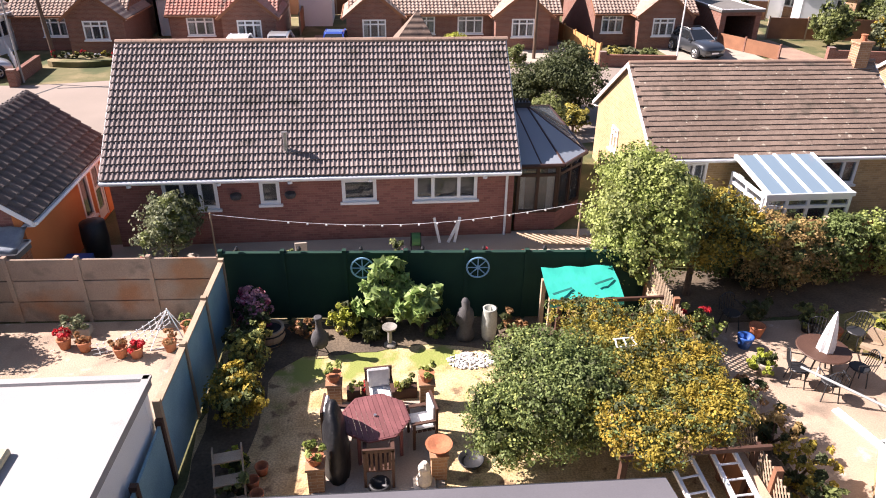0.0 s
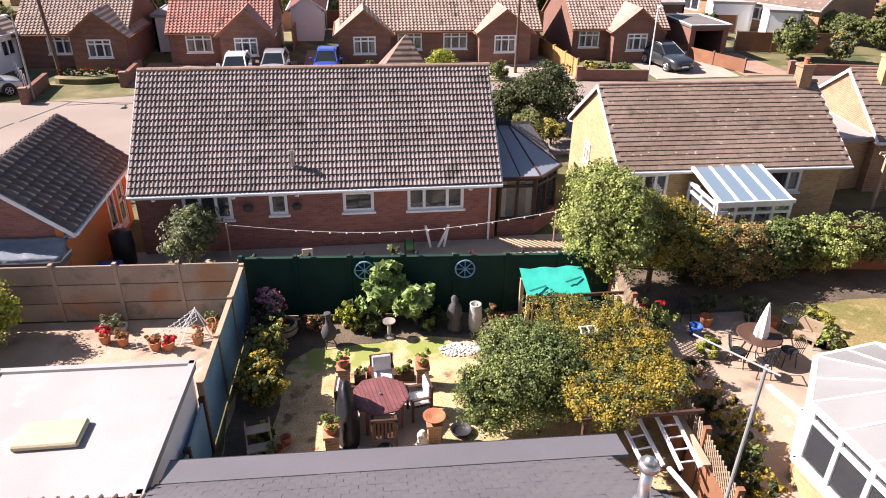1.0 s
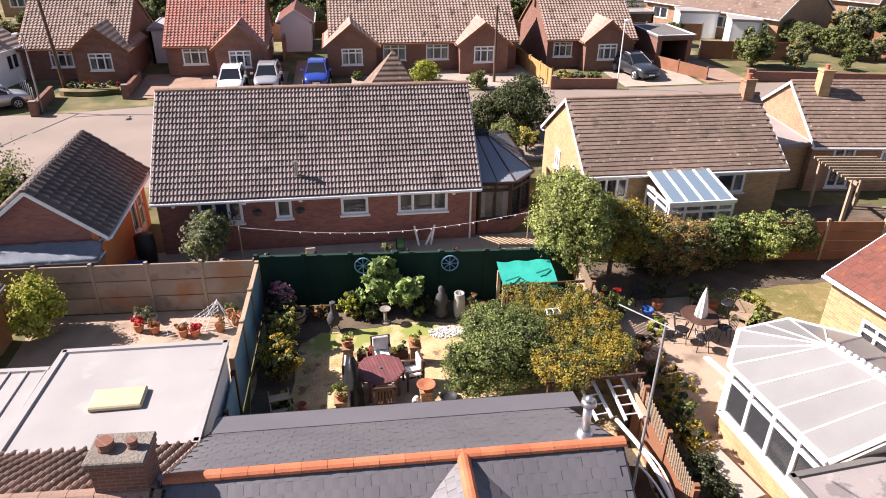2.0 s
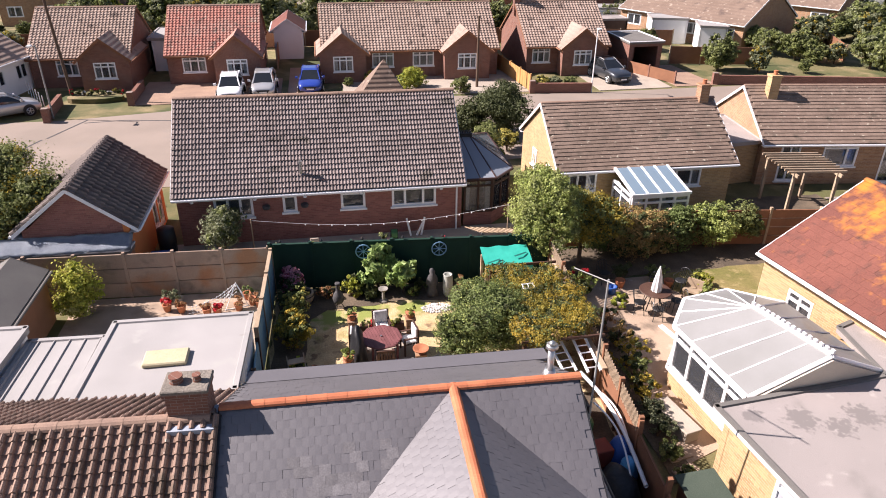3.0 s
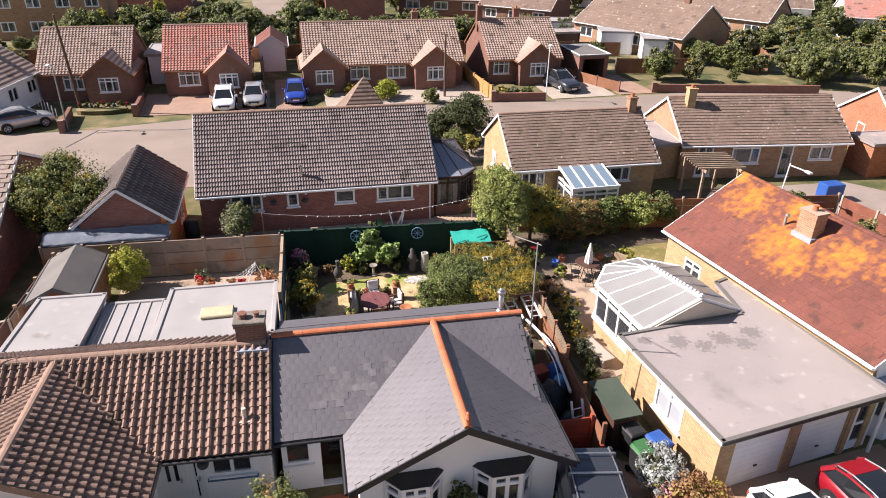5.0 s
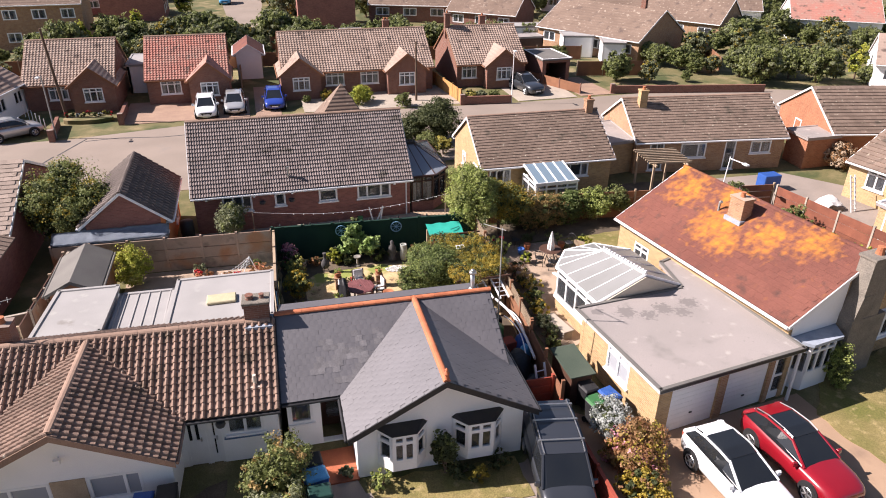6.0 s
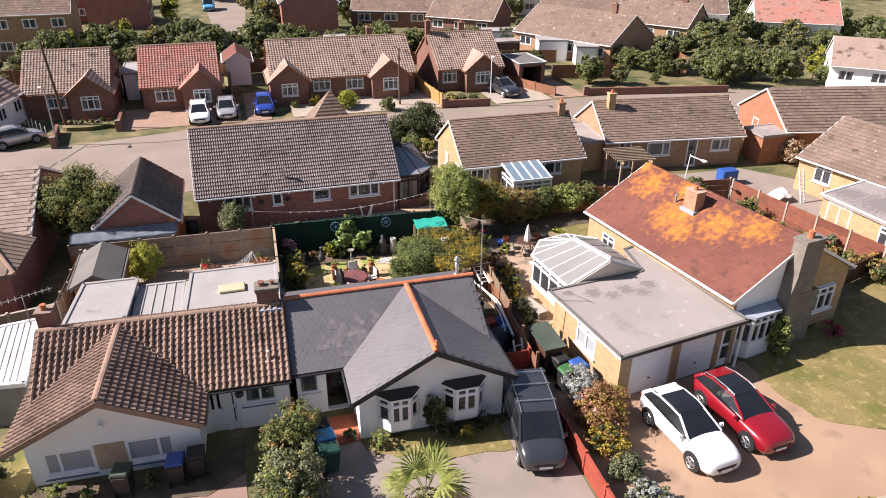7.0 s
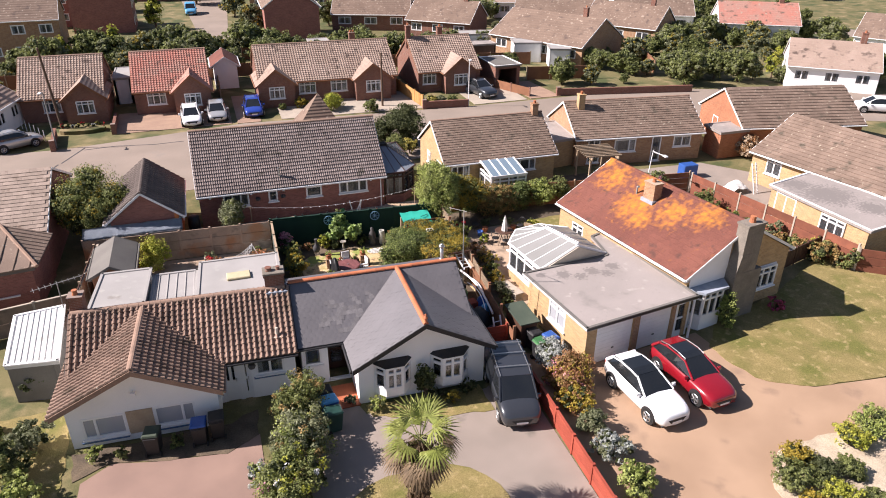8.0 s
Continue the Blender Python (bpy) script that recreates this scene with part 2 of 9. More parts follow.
mat("fence_concrete", (0.33, 0.24, 0.18), (0.25, 0.185, 0.14), 1.0, 0.9, 0.3, 40, 0.2, rnd=0.12, spots=[((0.17, 0.13, 0.1), 1.6, 0.56, 0.7), ((0.3, 0.15, 0.08), 0.45, 0.58, 0.66)])
mat("fence_green", (0.008, 0.04, 0.026), (0.006, 0.032, 0.022), 1.5, 0.9, 0.1, 60, 0.2)
mat("fence_blue", (0.24, 0.4, 0.47), (0.18, 0.32, 0.39), 1.2, 0.85, 0.1, 40, 0.2)
mat("fence_rust", (0.24, 0.085, 0.05), (0.17, 0.06, 0.038), 1.5, 0.85, 0.1, 40, 0.25, rnd=0.2)
mat("fence_red", (0.36, 0.075, 0.045), (0.3, 0.06, 0.035), 1.5, 0.8, 0.1, 40, 0.2, rnd=0.1)
mat("fence_brown", (0.28, 0.13, 0.07), (0.22, 0.1, 0.055), 1.2, 0.85, 0.1, 40, 0.2, rnd=0.15)
mat("wood_pale", (0.42, 0.32, 0.22), (0.34, 0.25, 0.17), 2, 0.85, 0.1, 40, 0.2, rnd=0.15)
mat("cream_board", (0.52, 0.46, 0.3), (0.44, 0.39, 0.25), 2.0, 0.8, 0.1, 30, 0.15)
mat("wood_orange", (0.5, 0.28, 0.1), (0.42, 0.22, 0.08), 2, 0.8, 0.1, 40, 0.2)
mat("wood_purple", (0.2, 0.075, 0.075), (0.16, 0.06, 0.06), 3, 0.6, 0.1, 40, 0.2, rnd=0.12)
mat("wood_dark", (0.09, 0.045, 0.03), (0.07, 0.035, 0.024), 3, 0.6, 0.1, 40, 0.2)
mat("aluminium", (0.6, 0.6, 0.6), (0.5, 0.5, 0.5), 3, 0.35, 0.0, 40, 0.05, metal=0.9)
mat("steel_pole", (0.3, 0.3, 0.29), (0.24, 0.24, 0.23), 2, 0.6, 0.0, 40, 0.1)
mat("pole_wood", (0.13, 0.085, 0.06), (0.1, 0.065, 0.045), 2, 0.9, 0.2, 30, 0.2)
mat("terracotta", (0.45, 0.17, 0.08), (0.36, 0.13, 0.065), 4, 0.85, 0.1, 30, 0.2)
mat("stone_grey", (0.32, 0.3, 0.27), (0.22, 0.2, 0.18), 5, 0.9, 0.3, 30, 0.25)
mat("stone_pale", (0.42, 0.43, 0.38), (0.33, 0.34, 0.3), 4, 0.7, 0.2, 30, 0.2)
mat("stack_render", (0.24, 0.21, 0.175), (0.18, 0.16, 0.135), 2, 0.95, 0.6, 22, 0.3)
mat("stone_dark", (0.06, 0.058, 0.06), (0.09, 0.085, 0.085), 5, 0.8, 0.3, 30, 0.25)
mat("black_cover", (0.012, 0.012, 0.014), (0.02, 0.02, 0.022), 3, 0.5, 0.3, 12, 0.2)
mat("tarpaulin", (0.03, 0.42, 0.33), (0.02, 0.36, 0.28), 2, 0.5, 0.2, 8, 0.1)
mat("tarp_mark", (0.02, 0.17, 0.15), None, 2, 0.5, 0.0)
mat("fabric_white", (0.75, 0.74, 0.72), (0.62, 0.61, 0.6), 3, 0.9, 0.2, 20, 0.1)
mat("plastic_dark_green", (0.02, 0.06, 0.05), (0.016, 0.05, 0.04), 3, 0.45, 0.0)
mat("plastic_green", (0.05, 0.17, 0.06), (0.04, 0.14, 0.05), 3, 0.45, 0.0)
mat("plastic_blue", (0.03, 0.1, 0.36), (0.025, 0.085, 0.3), 3, 0.4, 0.0)
mat("plastic_light_blue", (0.1, 0.36, 0.62), (0.08, 0.3, 0.55), 3, 0.5, 0.0)
mat("plastic_black", (0.02, 0.02, 0.022), (0.028, 0.028, 0.03), 3, 0.5, 0.0)
mat("wheel_blue", (0.22, 0.42, 0.6), (0.18, 0.36, 0.53), 3, 0.6, 0.0)
mat("poly_roof", (0.23, 0.23, 0.225), (0.2, 0.2, 0.192), 0.8, 0.35, 0.05, 40, 0.06)
mat("paint_white", (0.82, 0.83, 0.84), (0.8, 0.81, 0.82), 1, 0.25, 0.0, 40, 0.02, coat=0.8, spec=0.5)
mat("paint_red", (0.25, 0.008, 0.016), (0.22, 0.007, 0.014), 1, 0.25, 0.0, 40, 0.02, coat=1.0, spec=0.5)
mat("paint_grey", (0.055, 0.06, 0.07), (0.05, 0.055, 0.065), 1, 0.28, 0.0, 40, 0.02, coat=1.0, spec=0.5, metal=0.4)
mat("paint_blue", (0.02, 0.05, 0.3), (0.018, 0.045, 0.27), 1, 0.28, 0.0, 40, 0.02, coat=1.0, spec=0.5)
mat("paint_silver", (0.55, 0.55, 0.55), (0.5, 0.5, 0.5), 1, 0.3, 0.0, 40, 0.02, coat=0.8, metal=0.5)
mat("car_glass", (0.012, 0.014, 0.017), (0.016, 0.018, 0.02), 1, 0.06, 0.0, 40, 0.0, spec=0.8)
mat("lamp_glass", (0.7, 0.72, 0.75), (0.6, 0.62, 0.65), 3, 0.1, 0.0, spec=0.8)
mat("rubber", (0.018, 0.018, 0.018), (0.025, 0.025, 0.025), 5, 0.9, 0.0)
mat("bark", (0.16, 0.11, 0.075), (0.1, 0.07, 0.05), 4, 0.95, 0.6, 20, 0.3)
# leaf_dark colours dark-leaved shrubs and also paints the shade inside crowns
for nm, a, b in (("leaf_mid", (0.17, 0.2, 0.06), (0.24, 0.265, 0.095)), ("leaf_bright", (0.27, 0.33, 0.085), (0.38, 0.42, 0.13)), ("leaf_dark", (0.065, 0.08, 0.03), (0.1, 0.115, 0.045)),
                 ("leaf_golden", (0.42, 0.3, 0.04), (0.3, 0.255, 0.045)), ("leaf_grey", (0.17, 0.19, 0.1), (0.25, 0.265, 0.15)), ("leaf_fig", (0.26, 0.37, 0.11), (0.35, 0.45, 0.17)), ("leaf_bush", (0.13, 0.175, 0.05), (0.2, 0.25, 0.085)), ("leaf_lime", (0.34, 0.38, 0.05), (0.43, 0.42, 0.07)),
                 ("leaf_rust", (0.42, 0.21, 0.1), (0.33, 0.19, 0.085)), ("leaf_brown", (0.34, 0.23, 0.09), (0.42, 0.29, 0.11)), ("leaf_yellow", (0.5, 0.43, 0.1), (0.4, 0.36, 0.1)),
                 ("leaf_silver", (0.46, 0.48, 0.46), (0.36, 0.39, 0.35)), ("petal_pink", (0.5, 0.09, 0.18), (0.36, 0.07, 0.13)), ("petal_red", (0.55, 0.03, 0.03), (0.5, 0.03, 0.05)),
                 ("petal_dusky", (0.58, 0.22, 0.3), (0.68, 0.36, 0.42)), ("leaf_palm", (0.2, 0.24, 0.05), (0.28, 0.3, 0.085)), ("palm_fibre", (0.24, 0.17, 0.1), (0.16, 0.11, 0.065))):
    m = mat(nm, a, b, 1.2, 0.65, 0.0, 12, 0.2, island=0.3)
    nd, lk = m.node_tree.nodes, m.node_tree.links
    tl, mx = nd.new("ShaderNodeBsdfTranslucent"), nd.new("ShaderNodeMixShader")
    lk.new(nd["Principled BSDF"].inputs["Base Color"].links[0].from_socket, tl.inputs["Color"])
    mx.inputs[0].default_value = 0.32
    lk.new(nd["Principled BSDF"].outputs[0], mx.inputs[1]), lk.new(tl.outputs[0], mx.inputs[2])
    lk.new(mx.outputs[0], nd["Material Output"].inputs["Surface"])
add_patches("tile_orange", (0.48, 0.18, 0.026), [(16.42, 5.12, 3.95, 2.0), (16.79, 8.01, 4.39, 1.6), (17.25, 3.02, 4.23, 1.7), (18.08, 1.53, 4.56, 1.4), (15.96, 4.14, 3.62, 1.3), (17.28, 9.4, 4.78, 1.0), (17.6, 6.01, 4.67, 1.3)], 3.4, 0.4)
add_patches("dry_grass", (0.24, 0.27, 0.07), [(1.0, 11.9, 0, 1.2), (2.6, 11.9, 0, 1.0), (-0.3, 11.6, 0, 1.0)], 2.5, 0.2)
add_patches("felt_grey", (0.2, 0.18, 0.17), [(10.5, 2.0, 2.3, 0.6), (11.2, 1.6, 2.3, 0.5), (12.0, 1.9, 2.3, 0.6), (12.6, 1.5, 2.3, 0.5), (13.2, 2.0, 2.3, 0.6), (9.4, 2.3, 2.3, 0.4), (31.0, 6.0, 2.3, 2.6), (30.5, 8.0, 2.3, 1.6), (32.0, 3.5, 2.3, 1.5)], 7.0, 0.16)
glass_mat("window_glass", (0.2, 0.21, 0.23), 0.8)
glass_mat("frosted_net_glass", (0.5, 0.52, 0.56), 0.3)
glass_mat("roof_glass", (0.36, 0.5, 0.62), 0.55)
glass_mat("dark_roof_glass", (0.3, 0.33, 0.37), 0.25, 0.16)


# ---- building helpers ----
def bm_of():
    return bmesh.new()


def hexa(bm, p):
    """A solid from eight corners: four below, four above, each anticlockwise."""
    v = [bm.verts.new(q) for q in p]
    for f in ((3, 2, 1, 0), (4, 5, 6, 7), (0, 1, 5, 4), (1, 2, 6, 5), (2, 3, 7, 6), (3, 0, 4, 7)):
        bm.faces.new([v[i] for i in f])


def box(bm, x0, y0, z0, x1, y1, z1):
    hexa(bm, [(x0, y0, z0), (x1, y0, z0), (x1, y1, z0), (x0, y1, z0), (x0, y0, z1), (x1, y0, z1), (x1, y1, z1), (x0, y1, z1)])


def slab(bm, quad, thick):
    """A plate under a quad of four corners."""
    q = [Vector(c) for c in quad]
    nrm = (q[1] - q[0]).cross(q[3] - q[0]).normalized()
    if nrm.z < 0:
        q.reverse()
        nrm = -nrm
    hexa(bm, [c - nrm * thick for c in q] + q)


def prism(bm, pts, lift):
    """A solid from a flat outline, pushed along the vector lift."""
    a = [bm.verts.new(p) for p in pts]
    c = [bm.verts.new(Vector(p) + Vector(lift)) for p in pts]
    n = len(pts)
    bm.faces.new(a), bm.faces.new(list(reversed(c)))
    for i in range(n):
        bm.faces.new((a[i], c[i], c[(i + 1) % n], a[(i + 1) % n]))
    bmesh.ops.recalc_face_normals(bm, faces=bm.faces)


def tube(bm, a, b, r0, r1=None, seg=8):
    a, b = Vector(a), Vector(b)
    r1 = r0 if r1 is None else r1
    m = (b - a).to_track_quat("Z", "Y").to_matrix()
    ring = []
    for p, r in ((a, r0), (b, r1)):
        ring.append([bm.verts.new(p + m @ Vector((r * math.cos(6.2832 * i / seg), r * math.sin(6.2832 * i / seg), 0))) for i in range(seg)])
    for i in range(seg):
        bm.faces.new((ring[0][i], ring[0][(i + 1) % seg], ring[1][(i + 1) % seg], ring[1][i]))
    bm.faces.new(list(reversed(ring[0]))), bm.faces.new(ring[1])


def lathe(bm, prof, x=0, y=0, z=0, seg=14):
    """A turned solid from (radius, height) pairs."""
    rings = [[bm.verts.new((x + r * math.cos(6.2832 * i / seg), y + r * math.sin(6.2832 * i / seg), z + h)) for i in range(seg)] for r, h in prof]
    for a, b in zip(rings, rings[1:]):
        for i in range(seg):
            bm.faces.new((a[i], a[(i + 1) % seg], b[(i + 1) % seg], b[i]))
    bm.faces.new(list(reversed(rings[0]))), bm.faces.new(rings[-1])


def mesh_of(bm, name, material, smooth=False):
    me = bpy.data.meshes.new(name)
    bm.to_mesh(me)
    bm.free()
    me.materials.append(MATS[material])
    if smooth:
        me.polygons.foreach_set("use_smooth", [True] * len(me.polygons))
    return me


def part(name, bm, material, parent=None, label="", m=None, smooth=False, bevel=0.0):
    if bevel:
        bmesh.ops.bevel(bm, geom=bm.edges[:], offset=bevel, segments=1, affect="EDGES", profile=0.5)
    ob = new(name, mesh_of(bm, name, material, smooth))
    if parent:
        ob.parent = parent
    if m is not None:
        ob.matrix_basis = m
    return tagged(ob, label)


def thing(name, m, label, category, group="", kind=""):
    ob = new(name)
    ob.empty_display_size = 0.3
    ob.matrix_basis = m
    return tagged(ob, label, category, group, kind)


def solo(name, bm, material, m, label, category, group="", kind="", smooth=False, bevel=0.0):
    ob = part(name, bm, material, None, label, m, smooth, bevel)
    return tagged(ob, "", category, group, kind)


def sheet(name, pts, z, material, label, category, thick=0.03):
    """A flat piece of ground with an edge."""
    bm = bm_of()
    if material in ("dry_grass", "front_lawn", "earth", "gravel"):
        out, r = [], random.Random(len(name) * 7 + len(pts))
        for a, b in zip(pts, list(pts[1:]) + [pts[0]]):
            n = max(1, int(math.hypot(b[0] - a[0], b[1] - a[1]) / 0.4))
            out += [(a[0] + (b[0] - a[0]) * i / n + r.uniform(-0.08, 0.08), a[1] + (b[1] - a[1]) * i / n + r.uniform(-0.08, 0.08)) for i in range(n)]
        pts = out
    prism(bm, [(x, y, z - thick) for x, y in pts], (0, 0, thick))
    return solo(name, bm, material, pose(0, 0, 0), label, category, kind="structure")


def rounded(cx, cy, rx, ry, n=18, wob=0.08, seed=1):
    r = random.Random(seed)
    return [(cx + rx * (1 + r.uniform(-wob, wob)) * math.cos(6.2832 * i / n), cy + ry * (1 + r.uniform(-wob, wob)) * math.sin(6.2832 * i / n)) for i in range(n)]


def wall(house, length, height, holes, material, m, thick=0.22, name="wall", label=""):
    """A wall from 0 to length along x, its face at y = 0, with real openings (x0, x1, z0, z1)."""
    xs = sorted({0, length, *[h[0] for h in holes], *[h[1] for h in holes]})
    zs = sorted({0, height, *[h[2] for h in holes], *[h[3] for h in holes]})
    bm = bm_of()
    for x0, x1 in zip(xs, xs[1:]):
        for z0, z1 in zip(zs, zs[1:]):
            cx, cz = (x0 + x1) / 2, (z0 + z1) / 2
            if not any(h[0] < cx < h[1] and h[2] < cz < h[3] for h in holes):
                box(bm, x0, 0, z0, x1, thick, z1)
    bmesh.ops.remove_doubles(bm, verts=bm.verts[:], dist=0.0005)
    return part(name, bm, material, house, label, m)


def gable(house, width, eave, rise, material, m, thick=0.22):
    """The end wall of a house: a wall with a triangle on top; face at y = 0."""
    bm = bm_of()
    prism(bm, [(0, 0, 0), (width, 0, 0), (width, 0, eave), (width / 2, 0, eave + rise), (0, 0, eave)], (0, thick, 0))
    return part("gable_wall", bm, material, house, "", m)


def window(house, w, h, m, lights=(1,), top=0.0, material="upvc", sill=True, blind=True, bar=0.09, glass="window_glass"):
    """A window with its frame flush with the wall: frame, one pane a light, sill. lights: relative widths; top: height of a row of small lights."""
    bm = bm_of()
    d0, d1 = -0.012, 0.075
    edges = [0.0]
    for k in lights:
        edges.append(edges[-1] + k * w / sum(lights))
    bx = [(0, bar)] + [(e - bar / 2, e + bar / 2) for e in edges[1:-1]] + [(w - bar, w)]
    bz = [(0, bar)] + ([(h - top - bar / 2, h - top + bar / 2)] if top else []) + [(h - bar, h)]
    gx, gz = sorted({v for p in bx for v in p}), sorted({v for p in bz for v in p})
    for x0, x1 in zip(gx, gx[1:]):
        for z0, z1 in zip(gz, gz[1:]):
            if any(p[0] <= (x0 + x1) / 2 <= p[1] for p in bx) or any(p[0] <= (z0 + z1) / 2 <= p[1] for p in bz):
                box(bm, x0, d0, z0, x1, d1, z1)
    bmesh.ops.remove_doubles(bm, verts=bm.verts[:], dist=0.0005)
    fr = part("window", bm, material, house, "", m)
    for a, b in zip(edges, edges[1:]):
        for z0, z1 in ([(bar, h - top - bar / 2), (h - top + bar / 2, h - bar)] if top else [(bar, h - bar)]):
            g = bm_of()
            box(g, a + bar / 2, 0.04, z0, b - bar / 2, 0.05, z1)
            part("pane", g, glass, fr)
    if sill:
        g = bm_of()
        box(g, -0.06, -0.09, -0.07, w + 0.06, 0.02, 0)
        part("sill", g, material, fr)
    if blind:
        g = bm_of()
        for i in range(8):
            for s in (0, 1):
                x0 = 0.04 + s * (w * 0.74) + i * w * 0.025
                box(g, x0, 0.16 + 0.02 * (i % 2), 0.03, x0 + w * 0.025, 0.175 + 0.02 * (i % 2), h - 0.04)
        part("curtain", g, "curtain", fr)
    return fr


def door(house, w, h, m, material="upvc", glazed=True, label=""):
    bm = bm_of()
    box(bm, 0, 0.02, 0, 0.08, 0.1, h), box(bm, w - 0.08, 0.02, 0, w, 0.1, h), box(bm, 0.08, 0.02, h - 0.08, w - 0.08, 0.1, h)
    box(bm, 0.08, 0.04, 0.02, w - 0.08, 0.09, 0.35 if glazed else h - 0.08)
    if glazed:
        box(bm, 0.08, 0.04, 0.35, 0.2, 0.09, h - 0.08), box(bm, w - 0.2, 0.04, 0.35, w - 0.08, 0.09, h - 0.08), box(bm, 0.2, 0.04, h - 0.2, w - 0.2, 0.09, h - 0.08)
        box(bm, 0.2, 0.04, 1.0, w - 0.2, 0.09, 1.1)
    d = part("door", bm, material, house, label, m)
    if glazed:
        for z0, z1 in ((0.35, 1.0), (1.1, h - 0.2)):
            g = bm_of()
            box(g, 0.2, 0.06, z0, w - 0.2, 0.07, z1)
            part("pane", g, "window_glass", d)
    g = bm_of()
    box(g, w - 0.17, -0.02, 0.98, w - 0.13, 0.04, 1.12)
    part("handle", g, "aluminium", d)
    return d


TILES = {}


def tile_mesh(w, l, rolls, height, material, name="roof_tile", lip=0.022):
    """One roof tile: lower edge at y = 0, going up along y; rolls across its width."""
    key = (w, l, rolls, height, material)
    if key in TILES:
        return TILES[key]
    prof = [(0.0, 0.0)]
    if rolls:
        for i in range(rolls):
            a = i * w / rolls
            q = w / rolls
            prof += [(a + 0.42 * q, 0.0), (a + 0.55 * q, height * 0.75), (a + 0.72 * q, height), (a + 0.9 * q, height * 0.7), (a + q - 0.002, 0.0)]
    else:
        prof += [(w * 0.5, 0.002), (w - 0.004, 0.0)]
    vs, fs = [], []
    n = len(prof)
    for x, z in prof:
        vs += [(x, 0.0, -0.008), (x, 0.0, z + lip), (x, l * 1.12, z + 0.002)]
    for i in range(n - 1):
        a, b = 3 * i, 3 * i + 3
        fs += [(a, b, b + 1, a + 1), (a + 1, b + 1, b + 2, a + 2)]
    fs += [(0, 1, 2), (3 * n - 3, 3 * n - 1, 3 * n - 2)]
    me = bpy.data.meshes.new(name)
    me.from_pydata(vs, [], fs)
    me.materials.append(MATS[material])
    TILES[key] = (me, vs, fs)
    return TILES[key]


def plane_frame(el, er, rl):
    """The frame of a slope: x along the eave, y up the slope, z outwards."""
    el, er, rl = Vector(el), Vector(er), Vector(rl)
    ux = (er - el).normalized()
    nz = ux.cross(rl - el).normalized()
    if nz.z < 0:
        nz = -nz
    uy = nz.cross(ux)
    m = Matrix((ux, uy, nz)).transposed().to_4x4()
    m.translation = el
    return m, (er - el).length, (rl - el).dot(uy), (rl - el).dot(ux)


def tile_slope(roof, el, er, rl, w, l, rolls, height, material, name="roof_tile", near=None, stagger=False, skip=None, seed=1, lip=0.022):
    """Tiles over a rectangular slope in the roof's own frame. Those that near(x, y) picks are parts; the rest is one joined part."""
    m, width, rise, lean = plane_frame(el, er, rl)
    nx, ny = max(1, round(width / w)), max(1, round(rise / l))
    w, l = width / nx, rise / ny
    me, vs, fs = tile_mesh(round(w, 4), round(l, 4), rolls, height, material, name, lip)
    r = random.Random(seed)
    av, af = [], []
    made = 0
    for j in range(ny):
        for i in range(nx):
            x, y = i * w + lean * j / ny, j * l
            if stagger and j % 2:
                x += w / 2
                if i == nx - 1:
                    continue
            if skip and skip(i / nx, j / ny):
                continue
            t = m @ Matrix.Translation((x + r.uniform(-0.003, 0.003), y + r.uniform(-0.006, 0.006), 0.012 + r.uniform(0, 0.005)))
            if near and made < 300 and near(i / nx, j / ny):
                ob = new(name, me)
                ob.parent = roof
                ob.matrix_basis = t
                made += 1
            else:
                b = len(av)
                av += [t @ Vector(v) for v in vs]
                af += [tuple(k + b for k in f) for f in fs]
    if av:
        big = bpy.data.meshes.new("roof_tiles")
        big.from_pydata(av, [], af)
        big.materials.append(MATS[material])
        ob = new("roof_tiles", big)
        ob.parent = roof
        tagged(ob, kind="stuff")


def ridge(roof, a, b, material="ridge_brown", r=0.13, l=0.42):
    """Half-round ridge tiles from a to b, each its own piece."""
    a, b = Vector(a), Vector(b)
    n = max(1, round((b - a).length / l))
    d = (b - a) / n
    for i in range(n):
        bm = bm_of()
        p, q = a + d * i, a + d * (i + 1) * 1.0 + d * 0.06 / max(d.length, 0.1)
        m = (q - p).to_track_quat("Y", "Z").to_matrix()
        rings = []
        for e, rr in ((p, r), (q, r * 1.06)):
            rings.append([bm.verts.new(e + m @ Vector((rr * math.cos(t), 0, rr * 0.8 * math.sin(t) - 0.04))) for t in [math.pi * k / 6 for k in range(7)]])
        for k in range(6):
            bm.faces.new((rings[0][k], rings[0][k + 1], rings[1][k + 1], rings[1][k]))
        bm.faces.new(rings[0]), bm.faces.new(list(reversed(rings[1])))
        part("ridge_tile", bm, material, roof)


